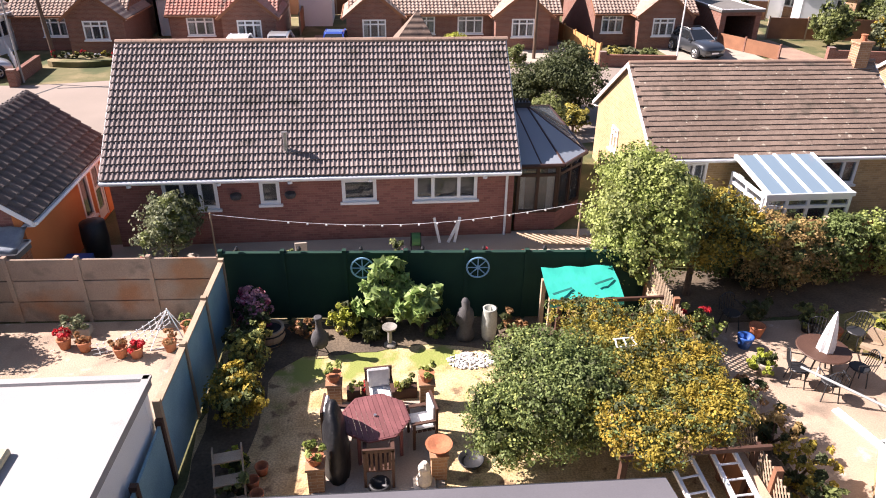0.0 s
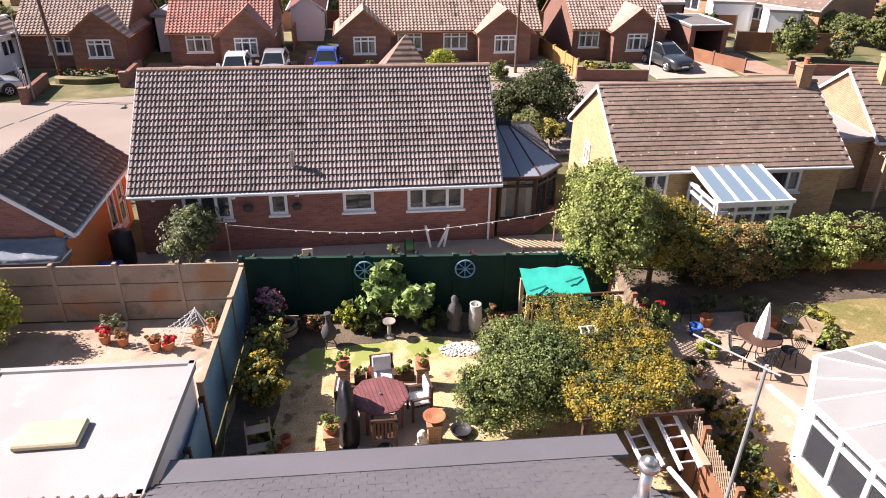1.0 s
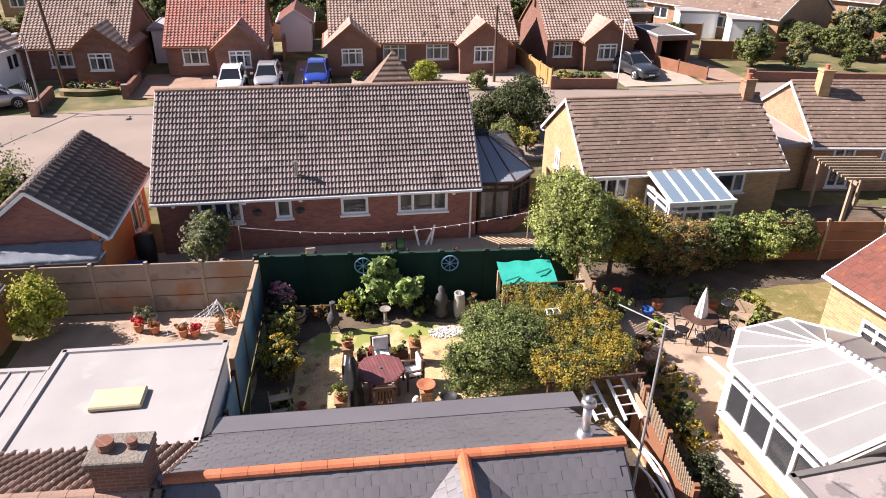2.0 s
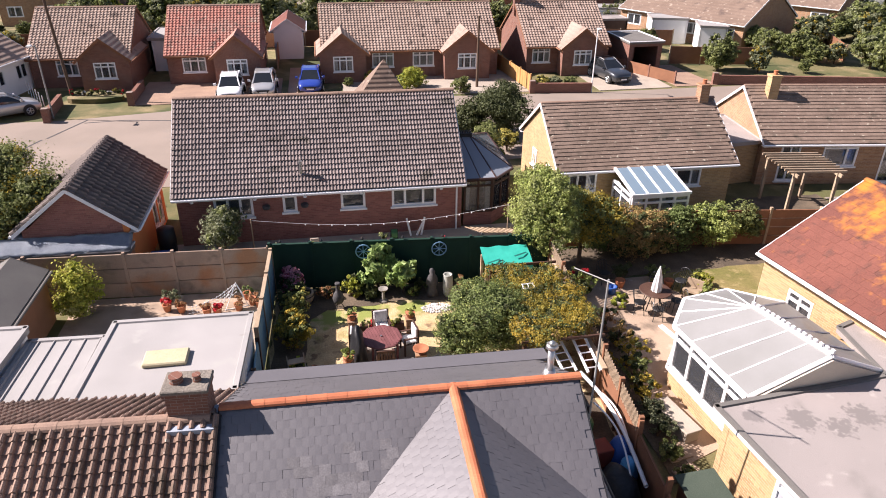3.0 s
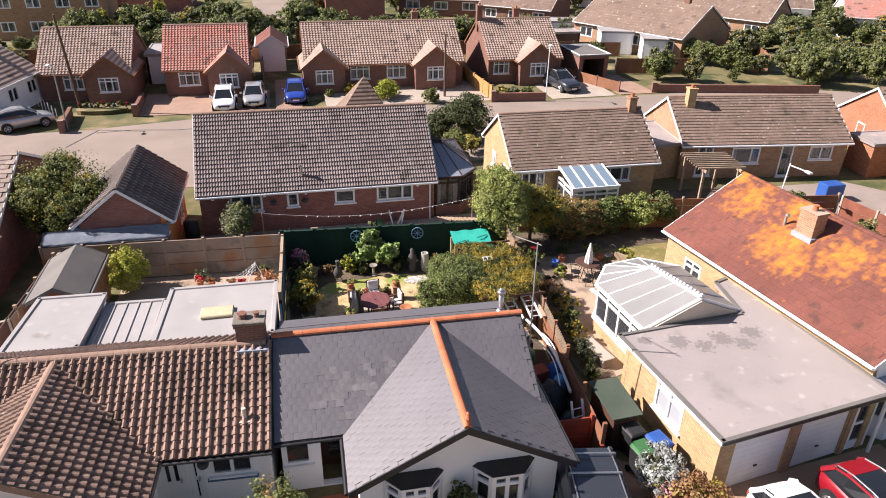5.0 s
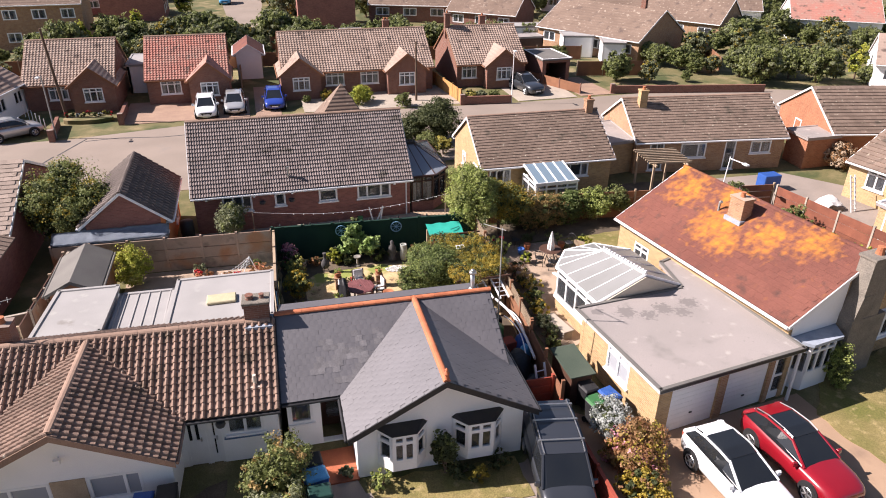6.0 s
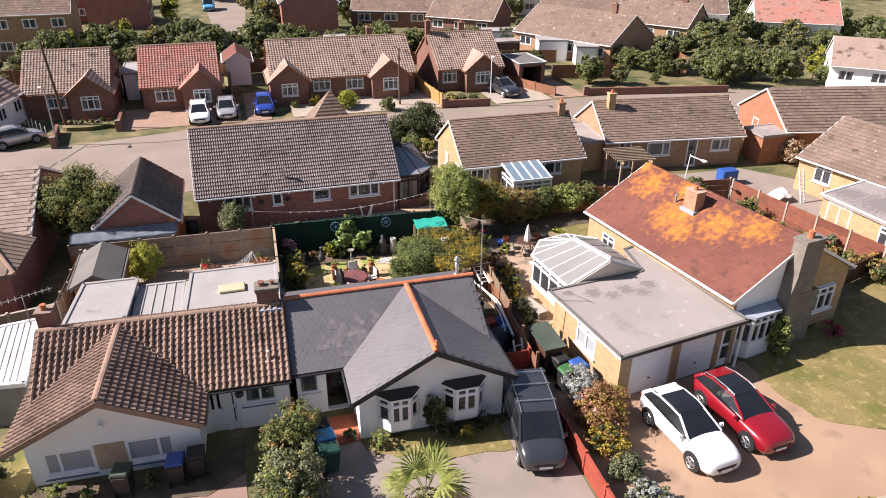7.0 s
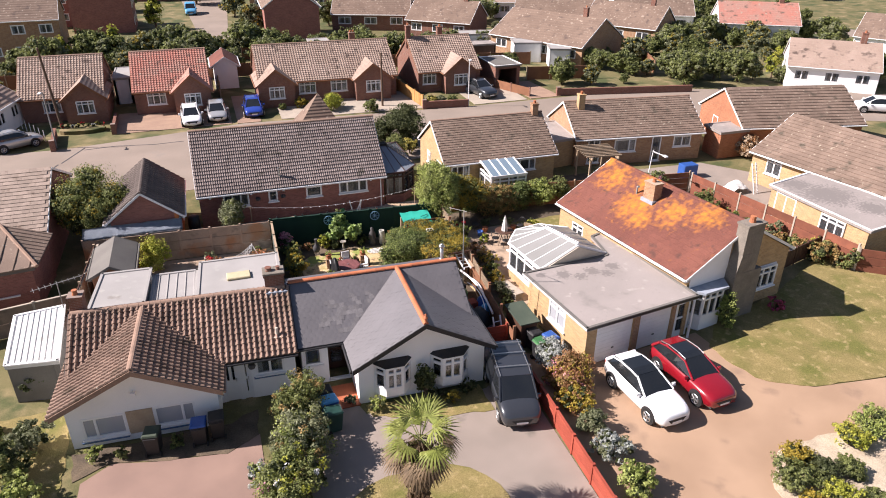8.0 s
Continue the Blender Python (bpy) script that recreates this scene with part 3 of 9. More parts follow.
def house_body(name, label, x, y, rz, L, W, eave, top, wmat, rmat, front=(), back=(), ov=0.3, verge=0.12, trim="upvc", category="house", wall_label="", back_mat=None):
    """A gabled house: ridge along its x, front wall facing its -y. Returns the house and its two roof slopes."""
    h = thing(name, pose(x, y, 0, 0, 0, rz), label, category)
    slope = (top - eave) / (W / 2 + ov)
    wt = eave + slope * ov - 0.06
    wall(h, L, wt, list(front), wmat, pose(-L / 2, -W / 2, 0), label=wall_label)
    wall(h, L, wt, list(back), back_mat or wmat, pose(L / 2, W / 2, 0, 0, 0, 180))
    gable(h, W - 0.44, wt, top - wt - 0.12, wmat, pose(L / 2, -W / 2 + 0.22, 0, 0, 0, 90))
    gable(h, W - 0.44, wt, top - wt - 0.12, wmat, pose(-L / 2, W / 2 - 0.22, 0, 0, 0, -90))
    g = bm_of()
    box(g, -L / 2 + 0.25, -0.06, 0.05, L / 2 - 0.25, 0.06, wt - 0.05)
    part("inner_wall", g, "interior", h)
    roofs = []
    for s in (-1, 1):
        ye = s * (W / 2 + ov)
        q = [(-L / 2 - verge, ye, eave), (L / 2 + verge, ye, eave), (L / 2 + verge, 0, top), (-L / 2 - verge, 0, top)]
        if s > 0:
            q = [q[1], q[0], q[3], q[2]]
        bm = bm_of()
        slab(bm, q, 0.1)
        roofs.append((part("roof", bm, rmat, h), q))
        g = bm_of()
        box(g, -L / 2 - verge, min(ye, ye + s * 0.025), eave - 0.15, L / 2 + verge, max(ye, ye + s * 0.025), eave - 0.02)
        part("fascia", g, trim, h)
        g = bm_of()
        tube(g, (-L / 2 - verge, ye + s * 0.08, eave - 0.06), (L / 2 + verge, ye + s * 0.08, eave - 0.06), 0.045)
        part("gutter", g, trim, h)
        g = bm_of()
        box(g, -L / 2 - verge, min(ye, s * W / 2), eave - 0.15, L / 2 + verge, max(ye, s * W / 2), eave - 0.13)
        part("soffit", g, trim, h)
        for e in (-1, 1):
            g = bm_of()
            xa = e * (L / 2 + verge)
            prism(g, [(xa, ye, eave - 0.14), (xa, 0, top - 0.14), (xa, 0, top + 0.01), (xa, ye, eave + 0.01)], (e * 0.03, 0, 0))
            part("bargeboard", g, trim, h)
    return h, roofs


def chimney(house, x, y, z0, z1, w, d, material, pots=2):
    bm = bm_of()
    box(bm, x - w / 2, y - d / 2, z0, x + w / 2, y + d / 2, z1)
    box(bm, x - w / 2 - 0.04, y - d / 2 - 0.04, z1, x + w / 2 + 0.04, y + d / 2 + 0.04, z1 + 0.1)
    c = part("chimney", bm, material, house)
    for i in range(pots):
        g = bm_of()
        px = x + (i - (pots - 1) / 2) * w * 0.5
        lathe(g, [(0.12, 0), (0.1, 0.08), (0.095, 0.17), (0.115, 0.19), (0.11, 0.21)], px, y, z1 + 0.1, 10)
        part("chimney_pot", g, "terracotta", c)
    return c


def flat_block(name, label, pts, z, wmat, rmat, category="building", edge="felt_grey", holes={}, over=0.2):
    """A flat-roofed block with the given outline (anticlockwise): walls, roof plate, edge strips."""
    h = thing(name, pose(0, 0, 0), label, category)
    c = Vector((sum(p[0] for p in pts) / len(pts), sum(p[1] for p in pts) / len(pts)))
    inn = []
    for p in pts:
        v = Vector(p) - c
        inn.append(c + v * (1 - over / v.length))
    for i in range(len(pts)):
        a, b = inn[i], inn[(i + 1) % len(inn)]
        ang = math.degrees(math.atan2(b.y - a.y, b.x - a.x))
        wm = pose(a.x, a.y, 0, 0, 0, ang)
        wall(h, (b - a).length, z - 0.16, holes.get(i, []), wmat, wm, 0.2)
    bm = bm_of()
    prism(bm, [(p[0], p[1], z - 0.16) for p in pts], (0, 0, 0.16))
    part("roof", bm, rmat, h)
    for i in range(len(pts)):
        a, b = Vector((*pts[i], 0)), Vector((*pts[(i + 1) % len(pts)], 0))
        g = bm_of()
        d = (b - a).normalized()
        o = Vector((d.y, -d.x, 0))
        hexa(g, [a - o * 0.12 + Vector((0, 0, z)), a + o * 0.03 + Vector((0, 0, z)), b + o * 0.03 + Vector((0, 0, z)), b - o * 0.12 + Vector((0, 0, z)),
                 a - o * 0.1 + Vector((0, 0, z + 0.05)), a + o * 0.03 + Vector((0, 0, z + 0.05)), b + o * 0.03 + Vector((0, 0, z + 0.05)), b - o * 0.1 + Vector((0, 0, z + 0.05))])
        part("roof_edge", g, edge, h)
    return h



def add_wing(h, x0, x1, yf, yb, eave, top, wall_in, wall_y, wmat, rmat, holes=(), trim="upvc"):
    """A gabled wing on a house's front: ridge along y from yf to yb, eaves at x0 and x1; its front wall lies at wall_y."""
    xm = (x0 + x1) / 2
    slope = (top - eave) / ((x1 - x0) / 2)
    wx0, wx1 = x0 + wall_in, x1 - wall_in
    wt = eave + slope * wall_in - 0.06
    wall(h, wx1 - wx0, wt, list(holes), wmat, pose(wx0, wall_y, 0))
    wall(h, yb - wall_y - 0.22, wt, [], wmat, pose(wx1, wall_y + 0.22, 0, 0, 0, 90))
    wall(h, yb - wall_y - 0.22, wt, [], wmat, pose(wx0, yb, 0, 0, 0, -90))
    bm = bm_of()
    prism(bm, [(wx0, wall_y, wt), (wx1, wall_y, wt), (xm, wall_y, top - 0.12)], (0, 0.2, 0))
    part("gable_wall", bm, wmat, h)
    out = []
    for s, xe in ((-1, x0), (1, x1)):
        q = [(xe, yb, eave), (xe, yf, eave), (xm, yf, top), (xm, yb, top)]
        if s > 0:
            q = [q[1], q[0], q[3], q[2]]
        bm = bm_of()
        slab(bm, q, 0.09)
        out.append((part("roof", bm, rmat, h), q))
        g = bm_of()
        prism(g, [(xe, yf, eave - 0.2), (xm, yf, top - 0.2), (xm, yf, top + 0.012), (xe, yf, eave + 0.012)], (0, -0.03, 0))
        part("bargeboard", g, trim, h)
        g = bm_of()
        prism(g, [(xe, yf, eave - 0.13), (xm, yf, top - 0.13), (xm, wall_y, top - 0.13), (xe, wall_y, eave - 0.13)], (0, 0, 0.02))
        part("soffit", g, "upvc", h)
        g = bm_of()
        tube(g, (xe + s * 0.06, yf, eave - 0.06), (xe + s * 0.06, yb, eave - 0.06), 0.05)
        part("gutter", g, trim, h)
    return out


# ---- ground ----
bm = bm_of()
box(bm, -700, -700, -0.4, 700, 900, -0.02)
solo("ground", bm, "grass", pose(0, 0, 0), "rough dry grass and earth between the plots", "ground", kind="structure")
rd = sheet("road", [(-24, 23.5), (-6.6, 24.8), (8, 25.8), (19, 27.5), (33, 28), (48, 26), (70, 16), (80, 22), (58, 33.5), (42, 40), (20, 39.2), (-2, 40), (-16.5, 37), (-24, 37)], 0.0, "road_concrete", "pale worn concrete estate road", "road")
for pts in ([(-16.2, 33.4), (-14.9, 36.9)], [(-14.9, 36.3), (-12.6, 36.6), (-9.5, 36.1), (-7.2, 36.3)], [(-16.4, 33.2), (-17.6, 29.6)]):
    for a, b in zip(pts, pts[1:]):
        va, vb = Vector((*a, 0.004)), Vector((*b, 0.004))
        sd_ = (vb - va).normalized().cross(Vector((0, 0, 1))) * 0.06
        bm = bm_of()
        prism(bm, [va - sd_, vb - sd_, vb + sd_, va + sd_], (0, 0, 0.004))
        part("road_joint", bm, "stone_dark", rd)
sheet("pavement_far_drives", [(-13, 40.0), (-3, 40.2), (-3, 46.5), (-13, 46.5)], 0.02, "block_paving", "reddish block-paved front drive", "drive")
sheet("pavement_far_drives", [(-2.5, 40.1), (-0.4, 40.1), (-0.4, 50), (-2.5, 50)], 0.02, "block_paving", "reddish block-paved front drive", "drive")
sheet("pavement_far_drives", [(1.5, 40.3), (15.2, 40.0), (15.6, 47), (1.5, 46.5)], 0.02, "concrete", "pale paved front drive", "drive")
sheet("pavement_far_drives", [(20.6, 39.6), (26.5, 39.8), (26.5, 47), (20.6, 47)], 0.02, "concrete", "pale paved front drive", "drive")
sheet("pavement_far_drives", [(27, 40), (30.5, 40), (30, 47), (26.6, 47)], 0.024, "block_paving", "reddish block-paved garage drive", "drive")
sheet("lawn_back", [(-2.3, 3.5), (7.4, 3.5), (7.8, 13.4), (-2.2, 13.6)], 0.0, "dry_grass", "sun-bleached patchy back lawn", "lawn")
sheet("pavement_garden", [(0.0, 7.3), (2.5, 7.3), (2.4, 10.3), (0.35, 10.4)], 0.03, "concrete", "pale paved seating area", "paving")
sheet("pavement_yard", [(-9.2, 8.4), (-2.5, 8.6), (-2.3, 13.8), (-9.2, 14.1)], 0.0, "sandy_concrete", "sandy concrete yard", "paving")
sheet("pavement_patio", [(8.2, 3), (15, 5.5), (15, 9.8), (13.0, 10.6), (12.4, 12.6), (8.2, 12.6)], 0.0, "sandy_concrete", "pale sandy concrete patio", "paving")
sheet("pavement_back_path", [(-7, 14.1), (9.2, 13.5), (9.2, 18.1), (-7, 18.1)], 0.0, "concrete", "pale concrete path along the house", "paving")
sheet("drive_front", [(-2.4, -1.5), (-0.6, -1.5), (-0.4, -2.2), (4.8, -2.2), (6.5, -1), (6.1, -16), (-3, -16), (-3.2, -4)], 0.0, "drive_grey", "grey tarmac front drive", "drive")
sheet("lawn_front_bed", [(-0.4, -1.7), (4.6, -1.9), (4.6, -3.6), (2.6, -3.4), (-0.2, -2.5)], 0.02, "front_lawn", "dry grass strip under the front windows", "lawn")
sheet("lawn_front", rounded(0.35, -7.9, 3.05, 2.3, 24, 0.03, 3), 0.02, "front_lawn", "oval of dry front lawn", "lawn")
sheet("drive_buff", [(6.7, 0.2), (9.6, -2.1), (16, -1.5), (16.2, -4.3), (16.7, -5.7), (18.3, -6.6), (22, -7.1), (45, -8), (45, -30), (6.4, -30)], 0.0, "drive_buff", "buff tarmac drive before the garages", "drive")
sheet("lawn_right", [(15.9, -2.7), (15.95, -4.3), (16.55, -5.65), (18.2, -6.5), (21.7, -7.0), (45, -7.8), (45, 4), (28.2, 3), (22.4, 0.2), (17.6, -0.9)], 0.02, "front_lawn", "mown front lawn with dry patches", "lawn")
sheet("bed_island", [(12.4, -10.6), (13.9, -9.25), (16.5, -9.0), (19.3, -9.25), (26, -10), (26, -18), (12.6, -18)], 0.02, "gravel", "pale gravel island bed", "bed")
sheet("drive_white_house", [(-10.9, -2.6), (-9.9, -1.9), (-8.4, -2.3), (-5.8, -2.7), (-4.6, -2.0), (-4.6, -14), (-11.2, -14)], 0.0, "drive_red", "reddish tarmac drive", "drive")
sheet("bed_white_house", [(-11.3, -1.0), (-5.6, -1.0), (-4.6, -0.5), (-4.6, -2.0), (-5.8, -2.7), (-8.4, -2.3), (-9.9, -1.9), (-11.2, -2.4)], 0.01, "earth", "dark soil bed under the window", "bed")
sheet("porch_floor", [(-2.6, -0.1), (-0.5, -0.1), (-0.5, -1.6), (-1.6, -1.6), (-2.4, -1.2)], 0.06, "red_tile_floor", "red tiled porch step", "step", 0.08)
sheet("lawn_far", rounded(-15.6, 41.7, 1.9, 0.8, 16, 0.05, 5), 0.3, "grass", "small raised front lawn", "lawn", 0.3)
sheet("lawn_left", [(-30, -14), (-11.4, -14), (-11.6, 2), (-30, 2)], 0.0, "front_lawn", "dry side lawn", "lawn")
sheet("bed_strip", [(8.0, 2.6), (8.6, 2.6), (9.1, 9.5), (8.0, 12)], 0.01, "earth", "dark planted strip beside the fence", "bed")
sheet("bed_shade", [(8.2, 12.6), (19.5, 13), (19.5, 15.4), (8.2, 15.2)], 0.004, "earth", "shaded soil under the hedge", "bed")
sheet("pavement_right_garden", [(27.6, 9.4), (33.6, 10.3), (34.2, 15.0), (31.5, 18.4), (24.0, 18.6), (24.2, 15.8), (27.2, 14.5)], 0.006, "drive_grey", "dull grey paved garden terrace", "paving")
sheet("bed_right_garden", [(14.6, 11.0), (21.8, 10.2), (26.5, 9.4), (27.2, 14.4), (24.0, 15.7), (23.8, 19.0), (19.3, 19.2), (19.4, 13.2), (14.6, 12.9)], 0.008, "earth", "dark soil and rough planting behind the house", "bed")
sheet("lawn_patio", [(12.3, 11.6), (13.2, 10.5), (15.2, 10.1), (18.6, 10.7), (19.2, 12.9), (12.5, 12.75)], 0.02, "front_lawn", "small sunny lawn beside the patio", "lawn")
sheet("bed_garden", [(-2.2, 3.6), (-1.3, 3.6), (-1.2, 9), (-1.0, 11.6), (-0.4, 12.1), (3.0, 12.3), (5.0, 11.5), (7.6, 11), (7.7, 13.3), (-2.1, 13.5)], 0.01, "earth", "dark planting bed along the fences", "bed")

# ---- brick bungalow behind the garden ----
def holes(off, items):
    return [(a + off, b + off, c, d) for a, b, c, d in items]


A_WIN = [(2.56, 4.46, 1.22, 2.25), (0.42, 1.44, 1.25, 2.25), (-1.96, -1.38, 1.25, 2.25), (-4.7, -3.15, 1.15, 2.25)]
bung, roofs = house_body("brick_bungalow", "red brick bungalow with a grey-brown pantiled roof", -0.27, 21.15, 0, 11.7, 6.4, 2.22, 5.3, "brick_red", "tile_grey_brown", front=holes(0.27 + 5.85, A_WIN))
for (a, b, c, d), li, tp in zip(A_WIN, ((1, 1.4, 1), (1,), (1,), (1.1, 1, 1)), (0, 0.33, 0.3, 0)):
    window(bung, b - a, d - c, pose(a + 0.27, -3.2, c), li, tp, blind=False, bar=0.1)
for (rf, q), nr in zip(roofs, (lambda u, v: v < 0.45, None)):
    tile_slope(rf, q[0], q[1], q[3], 0.27, 0.25, 2, 0.034, "tile_grey_brown", near=nr, lip=0.06)
ridge(roofs[0][0], (-5.97, 0, 5.33), (5.97, 0, 5.33))
bm = bm_of()
tube(bm, (-0.85, -2.92, 2.65), (-0.85, -2.92, 3.28), 0.06), tube(bm, (-0.85, -2.92, 3.28), (-0.85, -2.92, 3.36), 0.09)
part("flue_pipe", bm, "aluminium", bung, "grey metal flue pipe")
bm = bm_of()
tube(bm, (5.62, -3.26, 0), (5.62, -3.26, 2.1), 0.04)
part("downpipe", bm, "upvc", bung)
for xx in (-5.2, -2.75, -0.75, 1.55, 4.9):
    bm = bm_of()
    tube(bm, (xx, -3.53, 2.02), (xx, -3.53, 2.1), 0.07), tube(bm, (xx, -3.5, 2.1), (xx, -3.5, 2.16), 0.03)
    part("eaves_lamp", bm, "upvc", bung)
for xx in (-2.35, -0.8):
    bm = bm_of()
    lathe(bm, [(0.02, 0), (0.14, 0.02), (0.17, 0.12), (0.15, 0.16)], xx, -3.36, 1.5, 10)
    part("wall_basket", bm, "stone_dark", bung)

# dark-framed conservatory on the bungalow's end
cons = thing("conservatory", pose(0, 0, 0), "dark-framed conservatory with a hipped glass roof", "conservatory")
base = [(5.72, 18.15), (7.0, 18.15), (8.0, 19.1), (8.0, 24.2), (5.72, 24.2)]
for i in range(3):
    a, b = Vector(base[i]), Vector(base[i + 1])
    ang = math.degrees(math.atan2(b.y - a.y, b.x - a.x))
    ln = (b - a).length
    wall(cons, ln, 0.6, [], "brick_red", pose(a.x, a.y, 0, 0, 0, ang), 0.15)
    n = max(1, round(ln / 0.65))
    window(cons, ln, 1.55, pose(a.x, a.y, 0.6, 0, 0, ang), (1,) * n, 0.3, "dark_frame", sill=False, bar=0.09)
top_a, top_b = Vector((5.75, 21.4, 3.05)), Vector((6.6, 21.4, 3.05))
ev = [Vector((x + (0.12 if x > 6 else 0), y - (0.12 if y < 19 else 0), 2.2)) for x, y in base]
for quad in ((ev[0], ev[1], top_b, top_a), (ev[1], ev[2], top_b, top_b), (ev[2], ev[3], top_b, top_b), (ev[3], ev[4], top_a, top_b)):
    q = [quad[0], quad[1], quad[2]] if quad[2] == quad[3] else list(quad)
    g = bm_of()
    prism(g, q, (0, 0, 0.02))
    part("roof_pane", g, "dark_roof_glass", cons)
spans = [(ev[0], top_a, 0.045), (ev[1], top_b, 0.045), (ev[2], top_b, 0.045), (ev[3], top_b, 0.045), ((ev[0] + ev[1]) / 2, (top_a + top_b) / 2, 0.035),
         ((ev[2] + ev[3]) / 2, top_b, 0.035), (ev[2] * 0.72 + ev[3] * 0.28, top_b, 0.035)] + [(p, t, 0.06) for p, t in zip(ev, ev[1:])]
for p, t, rad in spans:
    g = bm_of()
    tube(g, p, t, rad, seg=6)
    part("roof_bar", g, "dark_frame", cons)
g = bm_of()
box(g, 5.75, 21.25, 3.02, 6.7, 21.55, 3.2)
for i in range(8):
    box(g, 5.78 + i * 0.115, 21.36, 3.2, 5.84 + i * 0.115, 21.44, 3.3)
part("ridge_crest", g, "black_trim", cons)

# ---- buff bungalow with a lean-to ----
B_WIN = [(10.6, 11.95, 1.1, 2.25), (15.3, 17.0, 1.15, 2.25)]
yb, roofs = house_body("buff_bungalow", "buff brick bungalow with a weathered brown tiled roof", 14.3, 21.4, -0.8, 8.4, 5.9, 2.25, 4.45, "brick_buff", "tile_flat_brown", front=holes(-14.3 + 4.2, B_WIN))
for (a, b, c, d), li in zip(B_WIN, ((1, 1, 1), (1, 1.5, 1))):
    window(yb, b - a, d - c, pose(a - 14.3, -2.95, c), li, 0.3)
for rf, q in roofs:
    tile_slope(rf, q[0], q[1], q[3], 0.28, 0.21, 0, 0.0, "tile_flat_brown", stagger=True, lip=0.035)
ridge(roofs[0][0], (-4.3, 0, 4.47), (4.3, 0, 4.47), "ridge_brown", 0.11)
chimney(yb, 3.7, -0.1, 3.9, 5.05, 0.45, 0.45, "brick_mixed", 1)
for yy, w in ((1.0, 0.7), (-1.3, 1.1)):
    window(yb, w, 0.85, pose(-4.23, yy, 1.15, 0, 0, -90), (1, 1), 0.25)
lean = thing("lean_to", pose(0, 0, 0), "white lean-to conservatory with a clear blue-tinted roof", "conservatory")
for i in range(5):
    x0 = 12.55 + i * 0.62
    g = bm_of()
    slab(g, [(x0 - 0.05, 15.95, 2.0), (x0 + 0.05, 15.95, 2.0), (x0 + 0.05, 18.12, 2.38), (x0 - 0.05, 18.12, 2.38)], 0.1)
    part("rafter", g, "upvc", lean)
    if i < 4:
        g = bm_of()
        slab(g, [(x0 + 0.05, 15.9, 1.97), (x0 + 0.57, 15.9, 1.97), (x0 + 0.57, 18.1, 2.35), (x0 + 0.05, 18.1, 2.35)], 0.02)
        part("roof_pane", g, "roof_glass", lean)
g = bm_of()
box(g, 12.45, 15.9, 1.86, 15.15, 16.02, 1.98)
part("front_beam", g, "upvc", lean)
window(lean, 2.6, 1.25, pose(12.5, 15.95, 0.6), (1, 1, 1, 1), 0.3, sill=False)
wall(lean, 2.6, 0.6, [], "upvc", pose(12.5, 15.95, 0), 0.12)
for x0 in (12.5, 15.1):
    window(lean, 1.95, 1.25, pose(x0, 16.1 if x0 > 13 else 18.05, 0.6, 0, 0, 90 if x0 > 13 else -90), (1, 1), 0.3, sill=False)
    wall(lean, 1.95, 0.6, [], "upvc", pose(x0, 16.1 if x0 > 13 else 18.05, 0, 0, 0, 90 if x0 > 13 else -90), 0.1)

# ---- bungalow further along, with its flat link roof ----
C_WIN = [(1.0, 2.0, 0.2, 2.15), (3.2, 5.0, 0.95, 2.2), (6.35, 7.15, 0.05, 2.15), (8.2, 9.7, 1.1, 2.2)]
ob2, roofs = house_body("brick_bungalow", "mixed-brick bungalow with a brown tiled roof", 27.1, 23.0, -7, 10.6, 6.0, 2.25, 4.35, "brick_mixed", "tile_flat_brown", front=C_WIN)
for (a, b, c, d), li in zip(C_WIN, ((1, 1), (2.2, 1), (1,), (1, 1))):
    window(ob2, b - a, d - c, pose(a - 5.3, -3.0, c), li, 0.0 if d - c > 1.5 else 0.28)
for rf, q in roofs:
    tile_slope(rf, q[0], q[1], q[3], 0.3, 0.23, 0, 0.0, "tile_flat_brown", stagger=True, seed=3, lip=0.04)
ridge(roofs[0][0], (-5.4, 0, 4.37), (5.4, 0, 4.37), "ridge_brown", 0.11)
chimney(ob2, -4.2, -0.6, 3.6, 4.95, 0.5, 0.5, "brick_buff", 1)
flat_block("link_roof", "pale flat-roofed carport between two bungalows", [(19.1, 20.6), (21.6, 20.9), (22.1, 25.4), (19.3, 25.4)], 2.25, "brick_buff", "felt_grey", "carport")
pg = thing("pergola", pose(20.4, 16.6, 0, 0, 0, -7), "weathered timber pergola over a garden path", "pergola")
for xx in (0, 2.0):
    for yy in (0, 2.4):
        g = bm_of()
        box(g, xx - 0.06, yy - 0.06, 0, xx + 0.06, yy + 0.06, 2.1)
        part("post", g, "wood_pale", pg)
    g = bm_of()
    box(g, xx - 0.04, -0.3, 2.1, xx + 0.04, 2.7, 2.24)
    part("beam", g, "wood_pale", pg)
for i in range(9):
    g = bm_of()
    box(g, -0.35, i * 0.3 - 0.03, 2.24, 2.35, i * 0.3 + 0.03, 2.34)
    part("rafter", g, "wood_pale", pg)

ob3, roofs = house_body("brick_house", "orange brick house with a brown tiled roof and white bargeboards", 41.5, 21.5, -12, 10.5, 7.2, 2.3, 4.6, "brick_orange", "tile_flat_brown")
for xx in (1.2, -1.2):
    window(ob3, 0.9, 1.7, pose(-5.28, xx, 0.3, 0, 0, -90), (1,), 0)
for rf, q in roofs[:1]:
    tile_slope(rf, q[0], q[1], q[3], 0.4, 0.33, 0, 0.0, "tile_flat_brown", stagger=True, seed=4, lip=0.05)
flat_block("porch_canopy", "grey flat canopy beside the orange brick house", [(33.2, 18.6), (36, 18.6), (36.2, 21), (33.4, 21)], 2.2, "brick_orange", "felt_grey", "canopy")

